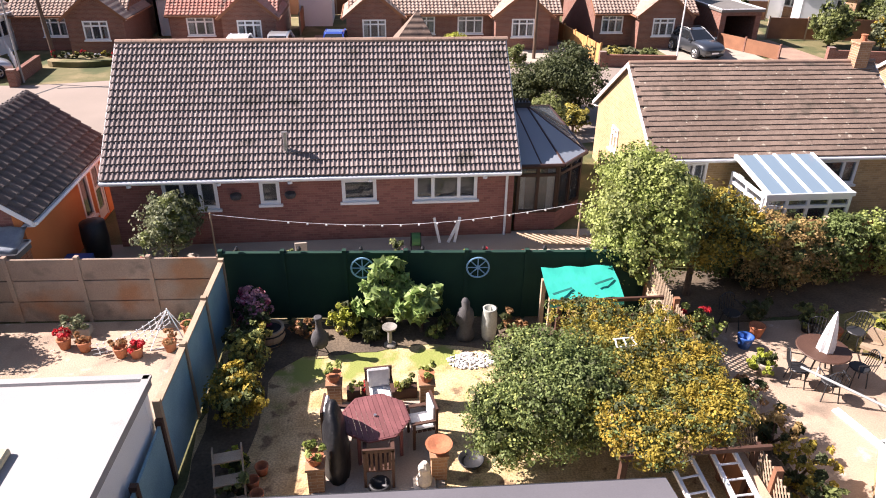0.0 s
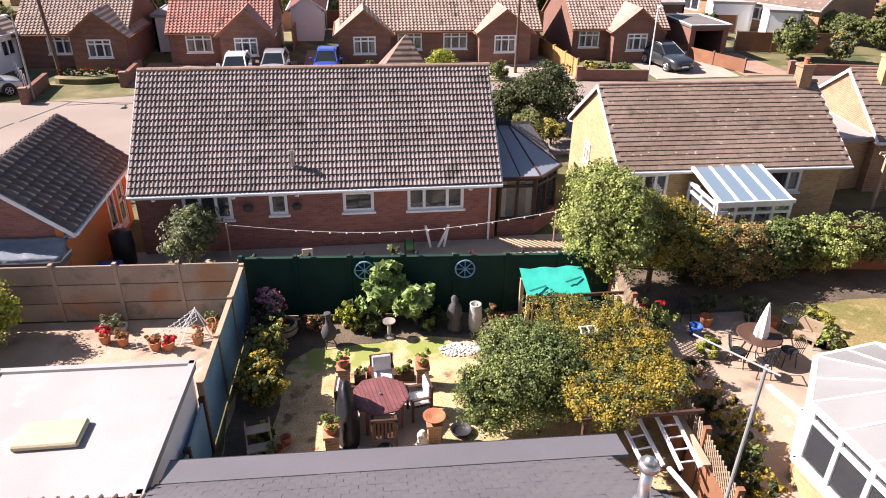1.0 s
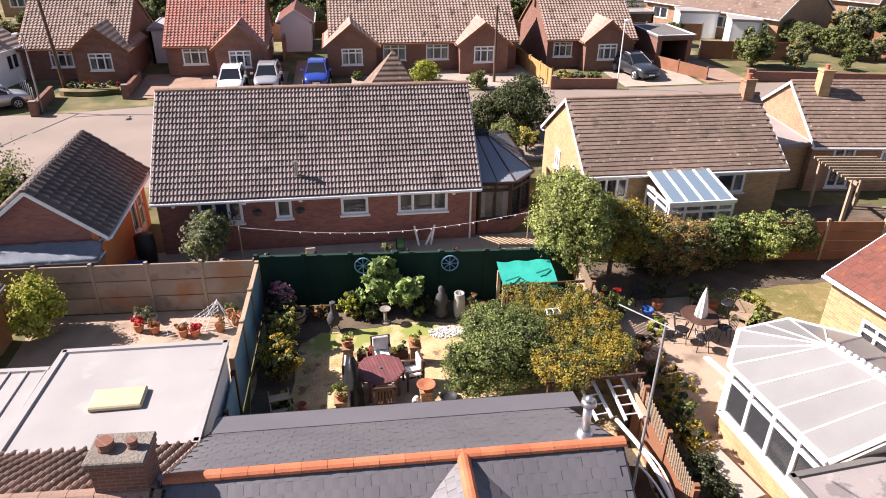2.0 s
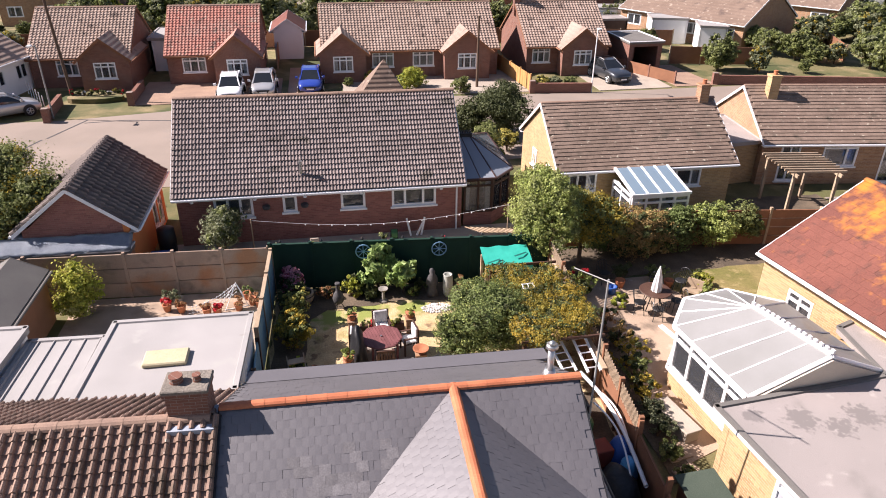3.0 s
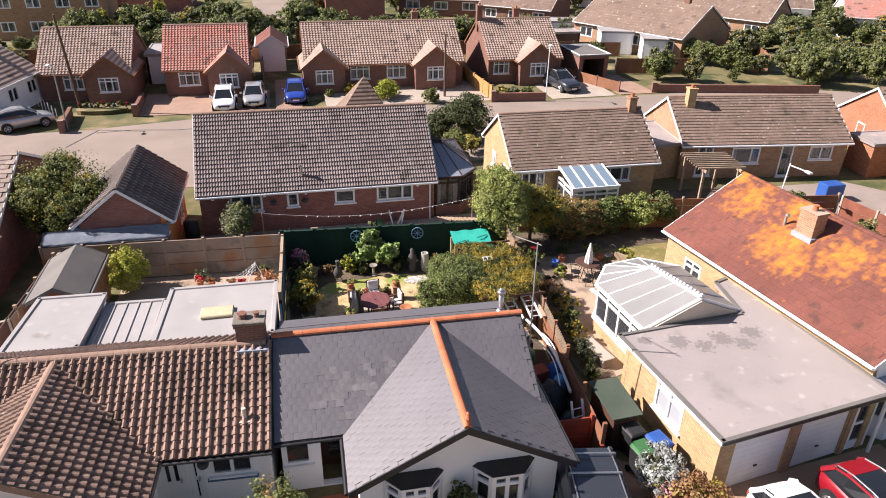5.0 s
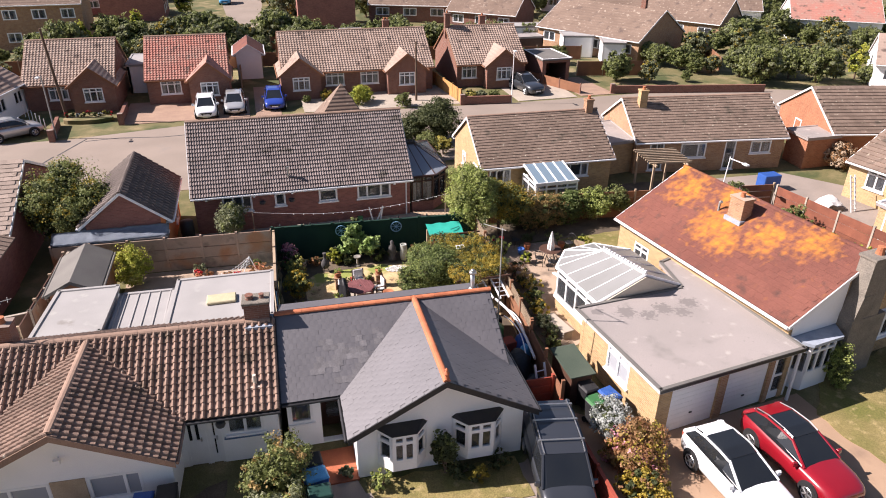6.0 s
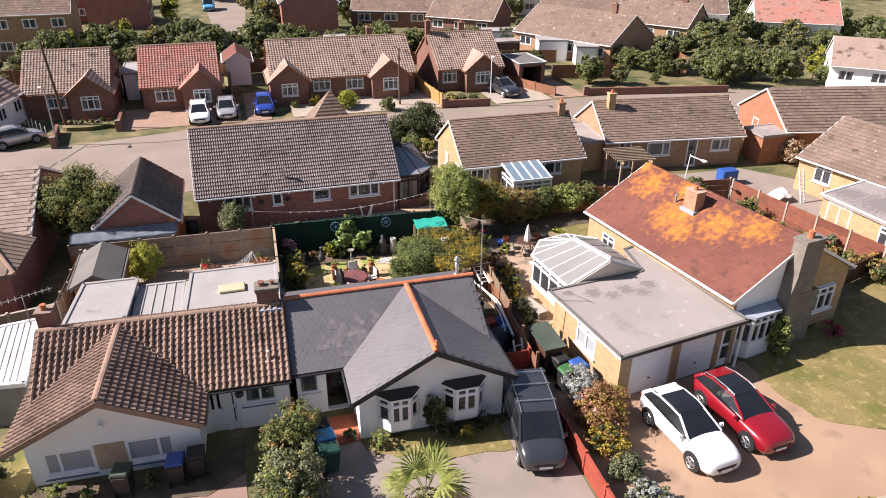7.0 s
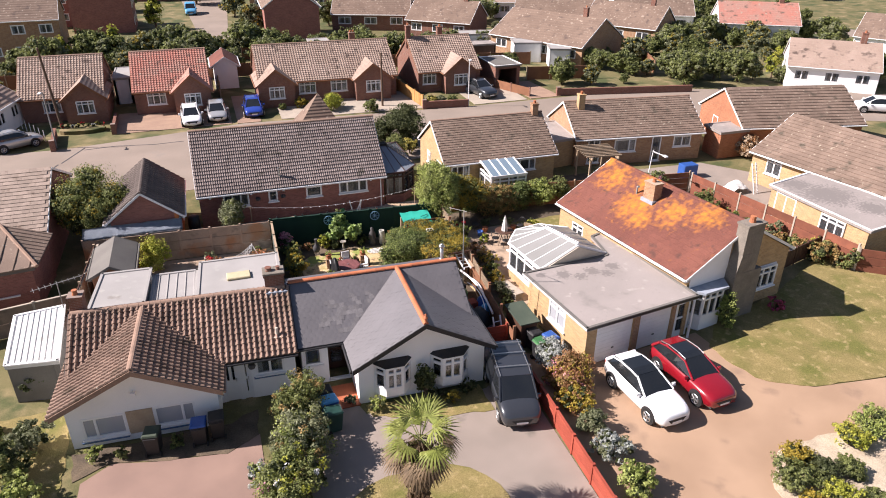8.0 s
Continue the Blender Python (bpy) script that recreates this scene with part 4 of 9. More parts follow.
ye, roofs = house_body("buff_house", "buff brick house with a weathered brown roof", 37.3, 9.9, -78.5, 10.2, 7.8, 2.3, 4.5, "brick_buff", "tile_flat_brown", front=[(1.2, 2.4, 1.0, 2.2), (4.5, 6.2, 1.0, 2.2)])
window(ye, 1.2, 1.2, pose(-3.9, -3.9, 1.0), (1, 1), 0.3)
for rf, q in roofs[:1]:
    tile_slope(rf, q[0], q[1], q[3], 0.4, 0.33, 0, 0.0, "tile_flat_brown", stagger=True, seed=5, lip=0.05)
fe = flat_block("flat_extension", "buff brick extension with a stained flat roof", [(28.8, 8.5), (29.2, 1.1), (34.2, 1.8), (33.6, 9.6)], 2.25, "brick_buff", "felt_grey", "extension", "upvc")
window(fe, 1.7, 1.2, pose(29.05, 4.4, 0.8, 0, 0, -87), (1, 1, 1), 0.3)
window(fe, 1.6, 1.9, pose(28.95, 7.9, 0.15, 0, 0, -87), (1, 1), 0)

# ---- house with the lichen-covered orange roof ----
orh, roofs = house_body("orange_roof_house", "buff walled house with a lichen-covered orange tiled roof", 18.22, 4.59, -81.3, 9.96, 7.06, 2.78, 4.88, "brick_buff", "tile_orange", ov=0.24, verge=0.12,
                        front=[(1.2, 2.2, 1.0, 2.1)])
window(orh, 1.0, 1.1, pose(-3.78, -3.53, 1.0), (1, 1), 0.3)
for (rf, q), nr in zip(roofs, (lambda u, v: 0.3 < u < 0.98 and v > 0.3, None)):
    tile_slope(rf, q[0], q[1], q[3], 0.3, 0.27, 0, 0.0, "tile_orange", near=nr, stagger=True, seed=7, lip=0.01)
ridge(roofs[0][0], (-5.1, 0, 4.9), (5.1, 0, 4.9), "tile_orange", 0.12)
chimney(orh, -0.45, -1.05, 3.9, 5.15, 0.75, 0.55, "brick_mixed", 1)
bm = bm_of()
box(bm, -0.9, -1.42, 4.02, 0.0, -0.72, 4.3)
part("chimney_flashing", bm, "lead", orh)
bm = bm_of()
tube(bm, (-1.45, -1.2, 4.0), (-1.45, -1.2, 4.6), 0.05), tube(bm, (-1.45, -1.2, 4.6), (-1.36, -1.2, 4.68), 0.07)
part("vent_pipe", bm, "steel_pole", orh, "dark metal vent pipe")
bm = bm_of()
prism(bm, [(4.99, -3.4, 2.2), (4.99, -1.0, 2.2), (4.99, -1.0, 4.2), (4.99, -3.4, 2.85)], (0.04, 0, 0))
part("gable_render", bm, "render_white", orh, "white painted gable")
bm = bm_of()
prism(bm, [(4.99, -1.05, 0), (5.62, -1.05, 0), (5.62, 0.75, 0), (4.99, 0.75, 0)], (0, 0, 2.6))
prism(bm, [(4.99, -1.05, 2.6), (5.62, -1.05, 2.6), (5.62, -0.85, 3.6), (4.99, -0.85, 3.6)], (0, 0.5, 0))
prism(bm, [(4.99, -0.85, 2.6), (5.6, -0.85, 2.6), (5.6, 0.3, 2.6), (4.99, 0.3, 2.6)], (0, 0, 2.45))
prism(bm, [(4.94, -0.9, 5.05), (5.65, -0.9, 5.05), (5.65, 0.35, 5.05), (4.94, 0.35, 5.05)], (0, 0, 0.1))
part("chimney_breast", bm, "stack_render", orh, "rough rendered outside chimney stack")
bm = bm_of()
lathe(bm, [(0.16, 0), (0.13, 0.15), (0.14, 0.3)], 5.3, -0.3, 5.15, 10)
part("chimney_pot", bm, "terracotta", orh)
bm = bm_of()
box(bm, 4.99, 1.15, 0.85, 5.03, 2.75, 2.15)
part("window_surround", bm, "upvc", orh)
window(orh, 1.5, 1.2, pose(5.14, 1.2, 0.9, 0, 0, 90), (1, 1, 1), 0.35)
# bay under the white gable
bm = bm_of()
prism(bm, [(5.0, -3.3, 0), (5.6, -2.9, 0), (5.6, -1.6, 0), (5.0, -1.15, 0)], (0, 0, 0.75))
part("bay_base", bm, "render_white", orh)
for (a, b) in (((5.0, -3.3), (5.6, -2.9)), ((5.6, -2.9), (5.6, -1.6)), ((5.6, -1.6), (5.0, -1.15))):
    va, vb = Vector(a), Vector(b)
    ang = math.degrees(math.atan2(vb.y - va.y, vb.x - va.x))
    window(orh, (vb - va).length, 1.3, pose(a[0], a[1], 0.75, 0, 0, ang), (1, 1, 1) if (vb - va).length > 1 else (1,), 0.35, sill=False)
bm = bm_of()
prism(bm, [(5.0, -3.5, 2.06), (5.75, -3.0, 2.06), (5.75, -1.5, 2.06), (5.0, -1.05, 2.06)], (0, 0, 0.12))
part("bay_roof", bm, "lead", orh)

# ---- flat-roofed double garage ----
G = [(9.22, -2.55), (15.5, -1.75), (14.75, 5.6), (13.9, 5.3), (13.6, 3.15), (8.68, 2.75)]
gar = flat_block("double_garage", "buff brick double garage with a stained flat roof", G, 2.3, "brick_buff", "felt_grey", "garage", "felt_dark",
                 holes={0: [(0.55, 2.6, 0.0, 2.05), (3.0, 4.9, 0.0, 2.05), (5.15, 6.05, 0.0, 2.0)], 5: [(1.9, 3.3, 0.85, 1.95)]}, over=0.35)
def along(a, b, d, off=0.0):
    va, vb = Vector(a), Vector(b)
    u = (vb - va).normalized()
    p = va + u * d + Vector((u.y, -u.x)) * off
    return p.x, p.y, math.degrees(math.atan2(u.y, u.x))


gc = Vector((sum(p[0] for p in G) / 6, sum(p[1] for p in G) / 6))
GI = [gc + (Vector(p) - gc) * (1 - 0.35 / (Vector(p) - gc).length) for p in G]
for d0, w in ((0.55, 2.05), (3.0, 1.9)):
    x, y, a = along(GI[0], GI[1], d0)
    bm = bm_of()
    box(bm, 0, 0.06, 0.01, w, 0.1, 2.05)
    gd = part("garage_door", bm, "upvc", gar, "white up-and-over garage door", pose(x, y, 0, 0, 0, a))
    for i in range(1, 10):
        bm = bm_of()
        box(bm, 0.03, 0.05, i * 0.205 - 0.098, w - 0.03, 0.06, i * 0.205 + 0.098)
        part("slat", bm, "upvc", gd)
    bm = bm_of()
    box(bm, w / 2 - 0.06, 0.01, 0.6, w / 2 + 0.06, 0.045, 0.64)
    part("handle", bm, "black_trim", gd)
x, y, a = along(GI[0], GI[1], 5.15)
door(gar, 0.9, 2.0, pose(x, y, 0, 0, 0, a))
for d0 in (2.62, 4.93):
    x, y, a = along(GI[0], GI[1], d0, 0.03)
    bm = bm_of()
    box(bm, 0, 0, 0, 0.34 if d0 < 3 else 0.2, 0.03, 2.1)
    part("brick_pier", bm, "brick_mixed", gar, "", pose(x, y, 0, 0, 0, a))
x, y, a = along(GI[5], GI[0], 1.9)
window(gar, 1.4, 1.1, pose(x, y, 0.85, 0, 0, a), (1, 1), 0.3, glass="frosted_net_glass")
for (a0, b0, mt) in ((0, 1, "black_trim"), (5, 0, "upvc")):
    x, y, a = along(G[a0], G[b0], 0)
    bm = bm_of()
    box(bm, 0, -0.035, 2.2, (Vector(G[b0]) - Vector(G[a0])).length, 0, 2.3)
    part("fascia", bm, mt, gar, "", pose(x, y, 0, 0, 0, a))
bm = bm_of()
tube(bm, (15.35, -1.72, 0), (15.35, -1.72, 2.14), 0.06)
part("porch_post", bm, "upvc", gar)

# ---- neighbour's white conservatory ----
nc = thing("conservatory", pose(0, 0, 0), "white conservatory with a pale polycarbonate roof", "conservatory")
P = dict(fl=(9.8, 3.1, 2.12), bl=(9.52, 6.38, 2.05), b1=(10.55, 7.75, 2.05), hb=(12.15, 8.05, 2.05), br=(13.4, 6.9, 2.15), fr=(13.62, 3.3, 2.34), r0=(11.72, 3.0, 3.22), r1=(11.25, 5.55, 3.05))
F, R0, R1, BL, B1, HB, BR, FR = (Vector(P[k]) for k in ("fl", "r0", "r1", "bl", "b1", "hb", "br", "fr"))
for q in ((F, R0, R1, BL), (R0, FR, BR, R1), (BL, R1, B1), (B1, R1, HB), (HB, R1, BR)):
    g = bm_of()
    prism(g, q, (0, 0, 0.035))
    part("roof_sheet", g, "poly_roof", nc)
up = Vector((0, 0, 0.05))
spans = [(F.lerp(BL, i / 4), R0.lerp(R1, i / 4)) for i in range(5)] + [(FR.lerp(BR, i / 4), R0.lerp(R1, i / 4)) for i in range(5)] + [(BL.lerp(B1, 0.5), R1), (B1, R1), (B1.lerp(HB, 0.5), R1), (HB, R1), (HB.lerp(BR, 0.5), R1)]
for p, t in spans:
    g = bm_of()
    tube(g, p + up * 0.7, t + up * 0.7, 0.024, seg=4)
    part("glazing_bar", g, "upvc", nc)
g = bm_of()
tube(g, R0 + up, R1 + up, 0.07, seg=6)
for i in range(16):
    p = R0.lerp(R1, i / 15) + up * 2
    box(g, p.x - 0.03, p.y - 0.05, p.z, p.x + 0.03, p.y + 0.05, p.z + 0.1)
part("ridge_crest", g, "upvc", nc)
g = bm_of()
prism(g, [(9.85, 2.98, 2.1), (13.6, 3.18, 2.3), (11.72, 2.9, 3.17)], (0, 0.06, 0))
part("gable_end", g, "render_pale", nc, "plain boarded gable end")
g = bm_of()
tube(g, F, R0, 0.06, seg=6), tube(g, FR, R0, 0.06, seg=6), tube(g, F, BL, 0.07, seg=6), tube(g, BL, B1, 0.07, seg=6), tube(g, B1, HB, 0.07, seg=6), tube(g, HB, BR, 0.07, seg=6)
part("eaves_beam", g, "upvc", nc)
for a, b, n_ in (((9.6, 6.35), (9.88, 3.15), 4), ((10.58, 7.65), (9.62, 6.4), 2), ((12.1, 7.95), (10.62, 7.68), 2), ((13.3, 6.85), (12.15, 7.92), 2)):
    va, vb = Vector(a), Vector(b)
    ln, ang = (vb - va).length, math.degrees(math.atan2(vb.y - va.y, vb.x - va.x))
    wall(nc, ln, 0.65, [], "brick_buff", pose(a[0], a[1], 0, 0, 0, ang), 0.15)
    window(nc, ln, 1.35, pose(a[0], a[1], 0.65, 0, 0, ang), (1,) * n_, 0.3, bar=0.1, blind=False)

# ---- house with the slate roof, and its gabled wing ----
dk, roofs = house_body("slate_roof_house", "white rendered bungalow with a dark slate roof and terracotta ridge", 1.25, 2.72, -1.5, 7.36, 4.9, 2.15, 3.75, "render_white", "slate",
                       front=[(0.06, 0.82, 1.0, 1.85), (1.08, 1.95, 0.05, 2.05)], trim="black_trim")
window(dk, 0.76, 0.85, pose(-3.62, -2.45, 1.0), (1,), 0.0)
# door and recess sides are coloured dark to paint the porch's shade
door(dk, 0.86, 2.0, pose(-2.6, -1.7, 0.05), "dark_frame", label="porch door darkened to stand for the recess shade")
for x0 in (-2.72, -1.73):
    bm = bm_of()
    box(bm, x0, -2.23, 0, x0 + 0.1, -1.6, 2.1)
    part("porch_side", bm, "dark_frame", dk)
wing = add_wing(dk, -1.96, 4.04, -4.82, 0.02, 2.12, 3.75, 0.3, -4.28, "render_white", "slate", holes=[(0.8, 1.95, 0.75, 1.85), (3.2, 4.45, 0.75, 1.85)], trim="black_trim")
for (rf, q), sd_ in zip(roofs + wing, (1, 2, 3, 4)):
    tile_slope(rf, q[0], q[1], q[3], 0.25, 0.2, 0, 0.0, "slate", name="slate", stagger=True, seed=sd_, lip=0.002)
pm_, pw, prise, plean = plane_frame(roofs[0][1][0], roofs[0][1][1], roofs[0][1][3])
pale_mesh = tile_mesh(0.246, 0.2, 0, 0.0, "slate_pale", "slate", 0.002)[0]
rr = random.Random(44)
for j in range(2, 11):
    for i in range(4, 14):
        if rr.random() < 0.75 - 0.1 * abs(j - 6) - 0.07 * abs(i - 8.5 - 0.2 * (j - 6)):
            ob = new("slate", pale_mesh)
            ob.parent = roofs[0][0]
            ob.matrix_basis = pm_ @ Matrix.Translation((i * 0.2453 + 0.1227 * (j % 2), j * prise / round(prise / 0.2), 0.02))
ridge(roofs[0][0], (-3.8, 0, 3.79), (3.8, 0, 3.79), "ridge_terracotta", 0.11)
ridge(wing[0][0], (1.04, -4.82, 3.79), (1.04, 0.0, 3.79), "ridge_terracotta", 0.11)
bm = bm_of()
slab(bm, [(-3.75, 2.68, 2.23), (4.1, 2.68, 2.23), (4.1, 3.3, 2.12), (-3.75, 3.3, 2.12)], 0.08)
part("rear_roof_strip", bm, "slate", dk, "dark felted strip along the rear eaves")
bm = bm_of()
box(bm, -3.75, 3.3, 1.98, 4.1, 3.33, 2.11)
part("rear_fascia", bm, "black_trim", dk)
bm = bm_of()
lathe(bm, [(0.07, 0), (0.05, 0.08), (0.09, 0.16), (0.03, 0.26), (0.06, 0.3), (0.01, 0.36)], 1.04, -4.75, 3.84, 8)
part("finial", bm, "ridge_terracotta", dk)
for x0, x1 in ((-1.02, 0.52), (1.38, 3.02)):
    bm = bm_of()
    prism(bm, [(x0, -4.3, 0.45), (x0 + 0.4, -4.72, 0.45), (x1 - 0.4, -4.72, 0.45), (x1, -4.3, 0.45)], (0, 0, 0.33))
    part("bay_base", bm, "render_white", dk)
    for a, b, n in (((x0, -4.3), (x0 + 0.4, -4.72), 1), ((x0 + 0.4, -4.72), (x1 - 0.4, -4.72), 2), ((x1 - 0.4, -4.72), (x1, -4.3), 1)):
        va, vb = Vector(a), Vector(b)
        window(dk, (vb - va).length, 1.1, pose(a[0], a[1], 0.78, 0, 0, math.degrees(math.atan2(vb.y - va.y, vb.x - va.x))), (1,) * n, 0.33, sill=False, bar=0.11)
    bm = bm_of()
    w0 = [bm.verts.new(p) for p in ((x0 - 0.05, -4.28, 1.9), (x0 + 0.38, -4.78, 1.9), (x1 - 0.38, -4.78, 1.9), (x1 + 0.05, -4.28, 1.9), (x0 + 0.1, -4.28, 2.02), (x1 - 0.1, -4.28, 2.02))]
    for f in ((0, 1, 4), (1, 2, 5, 4), (2, 3, 5), (3, 2, 1, 0)):
        bm.faces.new([w0[i] for i in f])
    part("bay_roof", bm, "black_trim", dk)
bm = bm_of()
tube(bm, (3.33, 0.5, 3.3), (3.33, 0.5, 4.2), 0.085), tube(bm, (3.33, 0.5, 4.2), (3.33, 0.5, 4.3), 0.15, 0.13), tube(bm, (3.33, 0.5, 4.3), (3.33, 0.5, 4.38), 0.12, 0.03), tube(bm, (3.33, 0.5, 3.3), (3.33, 0.5, 3.62), 0.22, 0.12)
part("flue", bm, "aluminium", dk, "steel twin-wall stove flue with a cowl", smooth=True)

# ---- neighbouring house with the brown tiled roof ----
wh, roofs = house_body("brown_tile_house", "white rendered bungalow with a mossy brown pantiled roof", -6.85, 2.85, -3.2, 8.4, 4.9, 2.12, 3.7, "render_white", "tile_brown",
                       front=[(5.5, 6.15, 0.0, 1.95), (6.17, 6.62, 0.0, 1.95), (6.8, 7.95, 1.12, 1.92)], trim="black_trim")
door(wh, 0.65, 1.93, pose(1.3, -2.45, 0), "upvc", glazed=False, label="white door panel with two dark slits")
for x0 in (1.44, 1.66):
    bm = bm_of()
    box(bm, x0, -2.425, 1.05, x0 + 0.09, -2.4, 1.75)
    part("door_slit", bm, "car_glass", wh)
door(wh, 0.45, 1.93, pose(1.97, -2.45, 0), "upvc", label="white glazed door with dark panes")
window(wh, 1.15, 0.8, pose(2.6, -2.45, 1.12), (1, 1), 0.0)
bm = bm_of()
box(bm, 2.5, -2.56, 1.0, 3.85, -2.455, 1.05)
part("sill_band", bm, "blue_trim", wh)
bm = bm_of()
lathe(bm, [(0.02, 0), (0.13, 0.03), (0.16, 0.12), (0.13, 0.2), (0.03, 0.24)], 2.47, -2.6, 1.6, 10)
part("hanging_basket", bm, "stone_dark", wh)
wwing = add_wing(wh, -4.55, 1.42, -4.45, 0.05, 2.12, 3.62, 0.3, -3.75, "render_white", "tile_brown", holes=[(0.45, 2.0, 0.36, 1.32), (3.0, 4.5, 0.42, 1.36)], trim="ridge_brown")
# clear panes: the brightness of the net curtains is put into the glass colour
window(wh, 1.55, 0.96, pose(-3.8, -3.75, 0.36), (1, 2.2), 0.0, glass="frosted_net_glass")
window(wh, 1.5, 0.94, pose(-1.25, -3.75, 0.42), (2.2, 1), 0.0, glass="frosted_net_glass")
for x0, x1 in ((-3.75, -2.3), (-1.2, 0.2)):
    bm = bm_of()
    box(bm, x0, -3.685, 0.44, x1, -3.675, 1.28)
    part("net_curtain", bm, "curtain", wh, "pale net curtain")
bm = bm_of()
box(bm, -2.22, -3.78, 0.3, -1.28, -3.75, 1.36)
part("wall_panel", bm, "wood_pale", wh, "brown boarded panel between the windows")
for x0, x1, z0 in ((-3.9, -2.24, 0.22), (-1.3, 0.32, 0.28)):
    bm = bm_of()
    box(bm, x0, -3.86, z0, x1, -3.755, z0 + 0.07)
    part("sill_band", bm, "blue_trim", wh)
bm = bm_of()
tube(bm, (-1.78, -3.75, 2.24), (-1.78, -3.9, 2.24), 0.03), box(bm, -1.87, -3.98, 2.15, -1.69, -3.86, 2.3)
part("security_lamp", bm, "upvc", wh)
nears = (lambda u, v: u > 0.46, None, None, lambda u, v: True)
for k, ((rf, q), nr) in enumerate(zip(roofs + wwing, nears)):
    tile_slope(rf, q[0], q[1], q[3], 0.222, 0.24, 1, 0.08, "tile_brown", near=nr, seed=20 + k, lip=0.045)
ridge(roofs[0][0], (-4.25, 0, 3.74), (4.1, 0, 3.74), "ridge_brown", 0.13)
ridge(wwing[0][0], (-1.565, -4.4, 3.66), (-1.565, 0.0, 3.66), "ridge_brown", 0.13)
chimney(wh, 3.75, 0.25, 3.2, 4.26, 0.8, 0.56, "brick_brown", 0)
bm = bm_of()
box(bm, 3.29, -0.09, 4.36, 4.21, 0.59, 4.45)
part("chimney_cap", bm, "stack_render", wh, "mossy stone cap", bevel=0.02)
for x0, rad in ((3.55, 0.13), (3.95, 0.08)):
    bm = bm_of()
    lathe(bm, [(rad * 1.05, 0), (rad, 0.05), (rad * 0.95, 0.1), (rad * 1.08, 0.12), (rad * 1.05, 0.15), (rad * 0.8, 0.15)], x0, 0.25, 4.45, 14)
    part("chimney_pot", bm, "brick_brown", wh, "weathered squat clay pot")
bm = bm_of()
box(bm, 3.35, -0.32, 3.55, 4.25, 0.42, 3.66)
part("chimney_flashing", bm, "lead", wh)
chimney(wh, -4.0, 0.4, 3.3, 4.25, 0.5, 0.5, "brick_brown", 1)
bm = bm_of()
tube(bm, (3.6, -1.95, 2.5), (3.6, -1.95, 2.95), 0.06)
box(bm, 3.45, -2.1, 2.5, 3.75, -1.8, 2.58)
part("roof_vent", bm, "render_pale", wh)

# white flat roofs behind it
f1 = flat_block("flat_extension", "white-coated flat roof extension", [(-6.45, 5.3), (-2.6, 5.2), (-2.45, 8.65), (-6.25, 8.75)], 2.3, "render_white", "felt_white", "extension", "felt_white", over=0.1)
bm = bm_of()
box(bm, -5.05, 6.4, 2.3, -3.95, 7.05, 2.42)
sk = part("skylight", bm, "cream_board", f1, "boarded cream skylight", bevel=0.03)
f2 = flat_block("flat_extension", "white corrugated lean-to roof", [(-8.5, 5.4), (-6.5, 5.3), (-6.35, 8.3), (-8.4, 8.4)], 2.15, "render_white", "felt_white", "extension", "felt_white", over=0.1)
for i in range(5):
    bm = bm_of()
    tube(bm, (-8.2 + i * 0.4, 5.5, 2.16), (-8.1 + i * 0.4, 8.3, 2.16), 0.03, seg=6)
    part("roof_rib", bm, "felt_white", f2)
flat_block("flat_extension", "white flat roof outbuilding", [(-11.0, 5.4), (-8.65, 5.4), (-8.45, 8.7), (-10.7, 8.8)], 2.4, "render_white", "felt_white", "extension", "felt_white", over=0.1)
gl = flat_block("glass_lean_to", "white corrugated plastic lean-to roof", [(-13.85, 2.9), (-11.85, 2.65), (-12.2, 7.2), (-14.2, 6.9)], 1.9, "felt_dark", "sheet_white", "lean-to", "upvc", over=0.1)
for i in range(9):
    bm = bm_of()
    tube(bm, Vector((-13.85, 2.9, 1.905)).lerp(Vector((-11.85, 2.65, 1.905)), (i + 0.5) / 9), Vector((-14.2, 6.9, 1.905)).lerp(Vector((-12.2, 7.2, 1.905)), (i + 0.5) / 9), 0.03, seg=6)
    part("roof_rib", bm, "sheet_white", gl)

# ---- brick garage on the left, with lean-to, shed and the house beyond ----
bg, roofs = house_body("brick_garage", "orange brick garage with a dark tiled roof", -9.05, 18.0, -90, 5.6, 3.6, 2.25, 3.9, "brick_red", "tile_dark", back=[(3.4, 4.1, 0.5, 1.9), (4.4, 5.2, 0.05, 2.0)], back_mat="render_orange")
for rf, q in roofs:
    tile_slope(rf, q[0], q[1], q[3], 0.32, 0.34, 1, 0.075, "tile_dark", seed=9, lip=0.05)
ridge(roofs[0][0], (-2.9, 0, 3.92), (2.9, 0, 3.92), "tile_dark", 0.11)
window(bg, 0.7, 1.4, pose(2.8 - 3.4, 1.8, 0.5, 0, 0, 180), (1,), 0)
door(bg, 0.8, 1.95, pose(2.8 - 4.4, 1.8, 0.05, 0, 0, 180), "upvc")
gl2 = flat_block("lean_to", "lean-to with a crumpled bluish sheet roof against the garage", [(-12.0, 14.5), (-7.2, 14.4), (-7.15, 15.1), (-11.8, 15.1)], 1.7, "brick_orange", "felt_dark", "lean-to", "upvc", over=0.05)
bm = bm_of()
rr = random.Random(17)
grid = [[bm.verts.new((-12.3 + 0.2 * i, 14.3 + 0.1575 * j, 1.78 + 0.07 * j + rr.uniform(-0.025, 0.025))) for i in range(27)] for j in range(6)]
for j in range(5):
    for i in range(26):
        bm.faces.new((grid[j][i], grid[j][i + 1], grid[j + 1][i + 1], grid[j + 1][i]))
bmesh.ops.solidify(bm, geom=bm.faces[:], thickness=0.03)
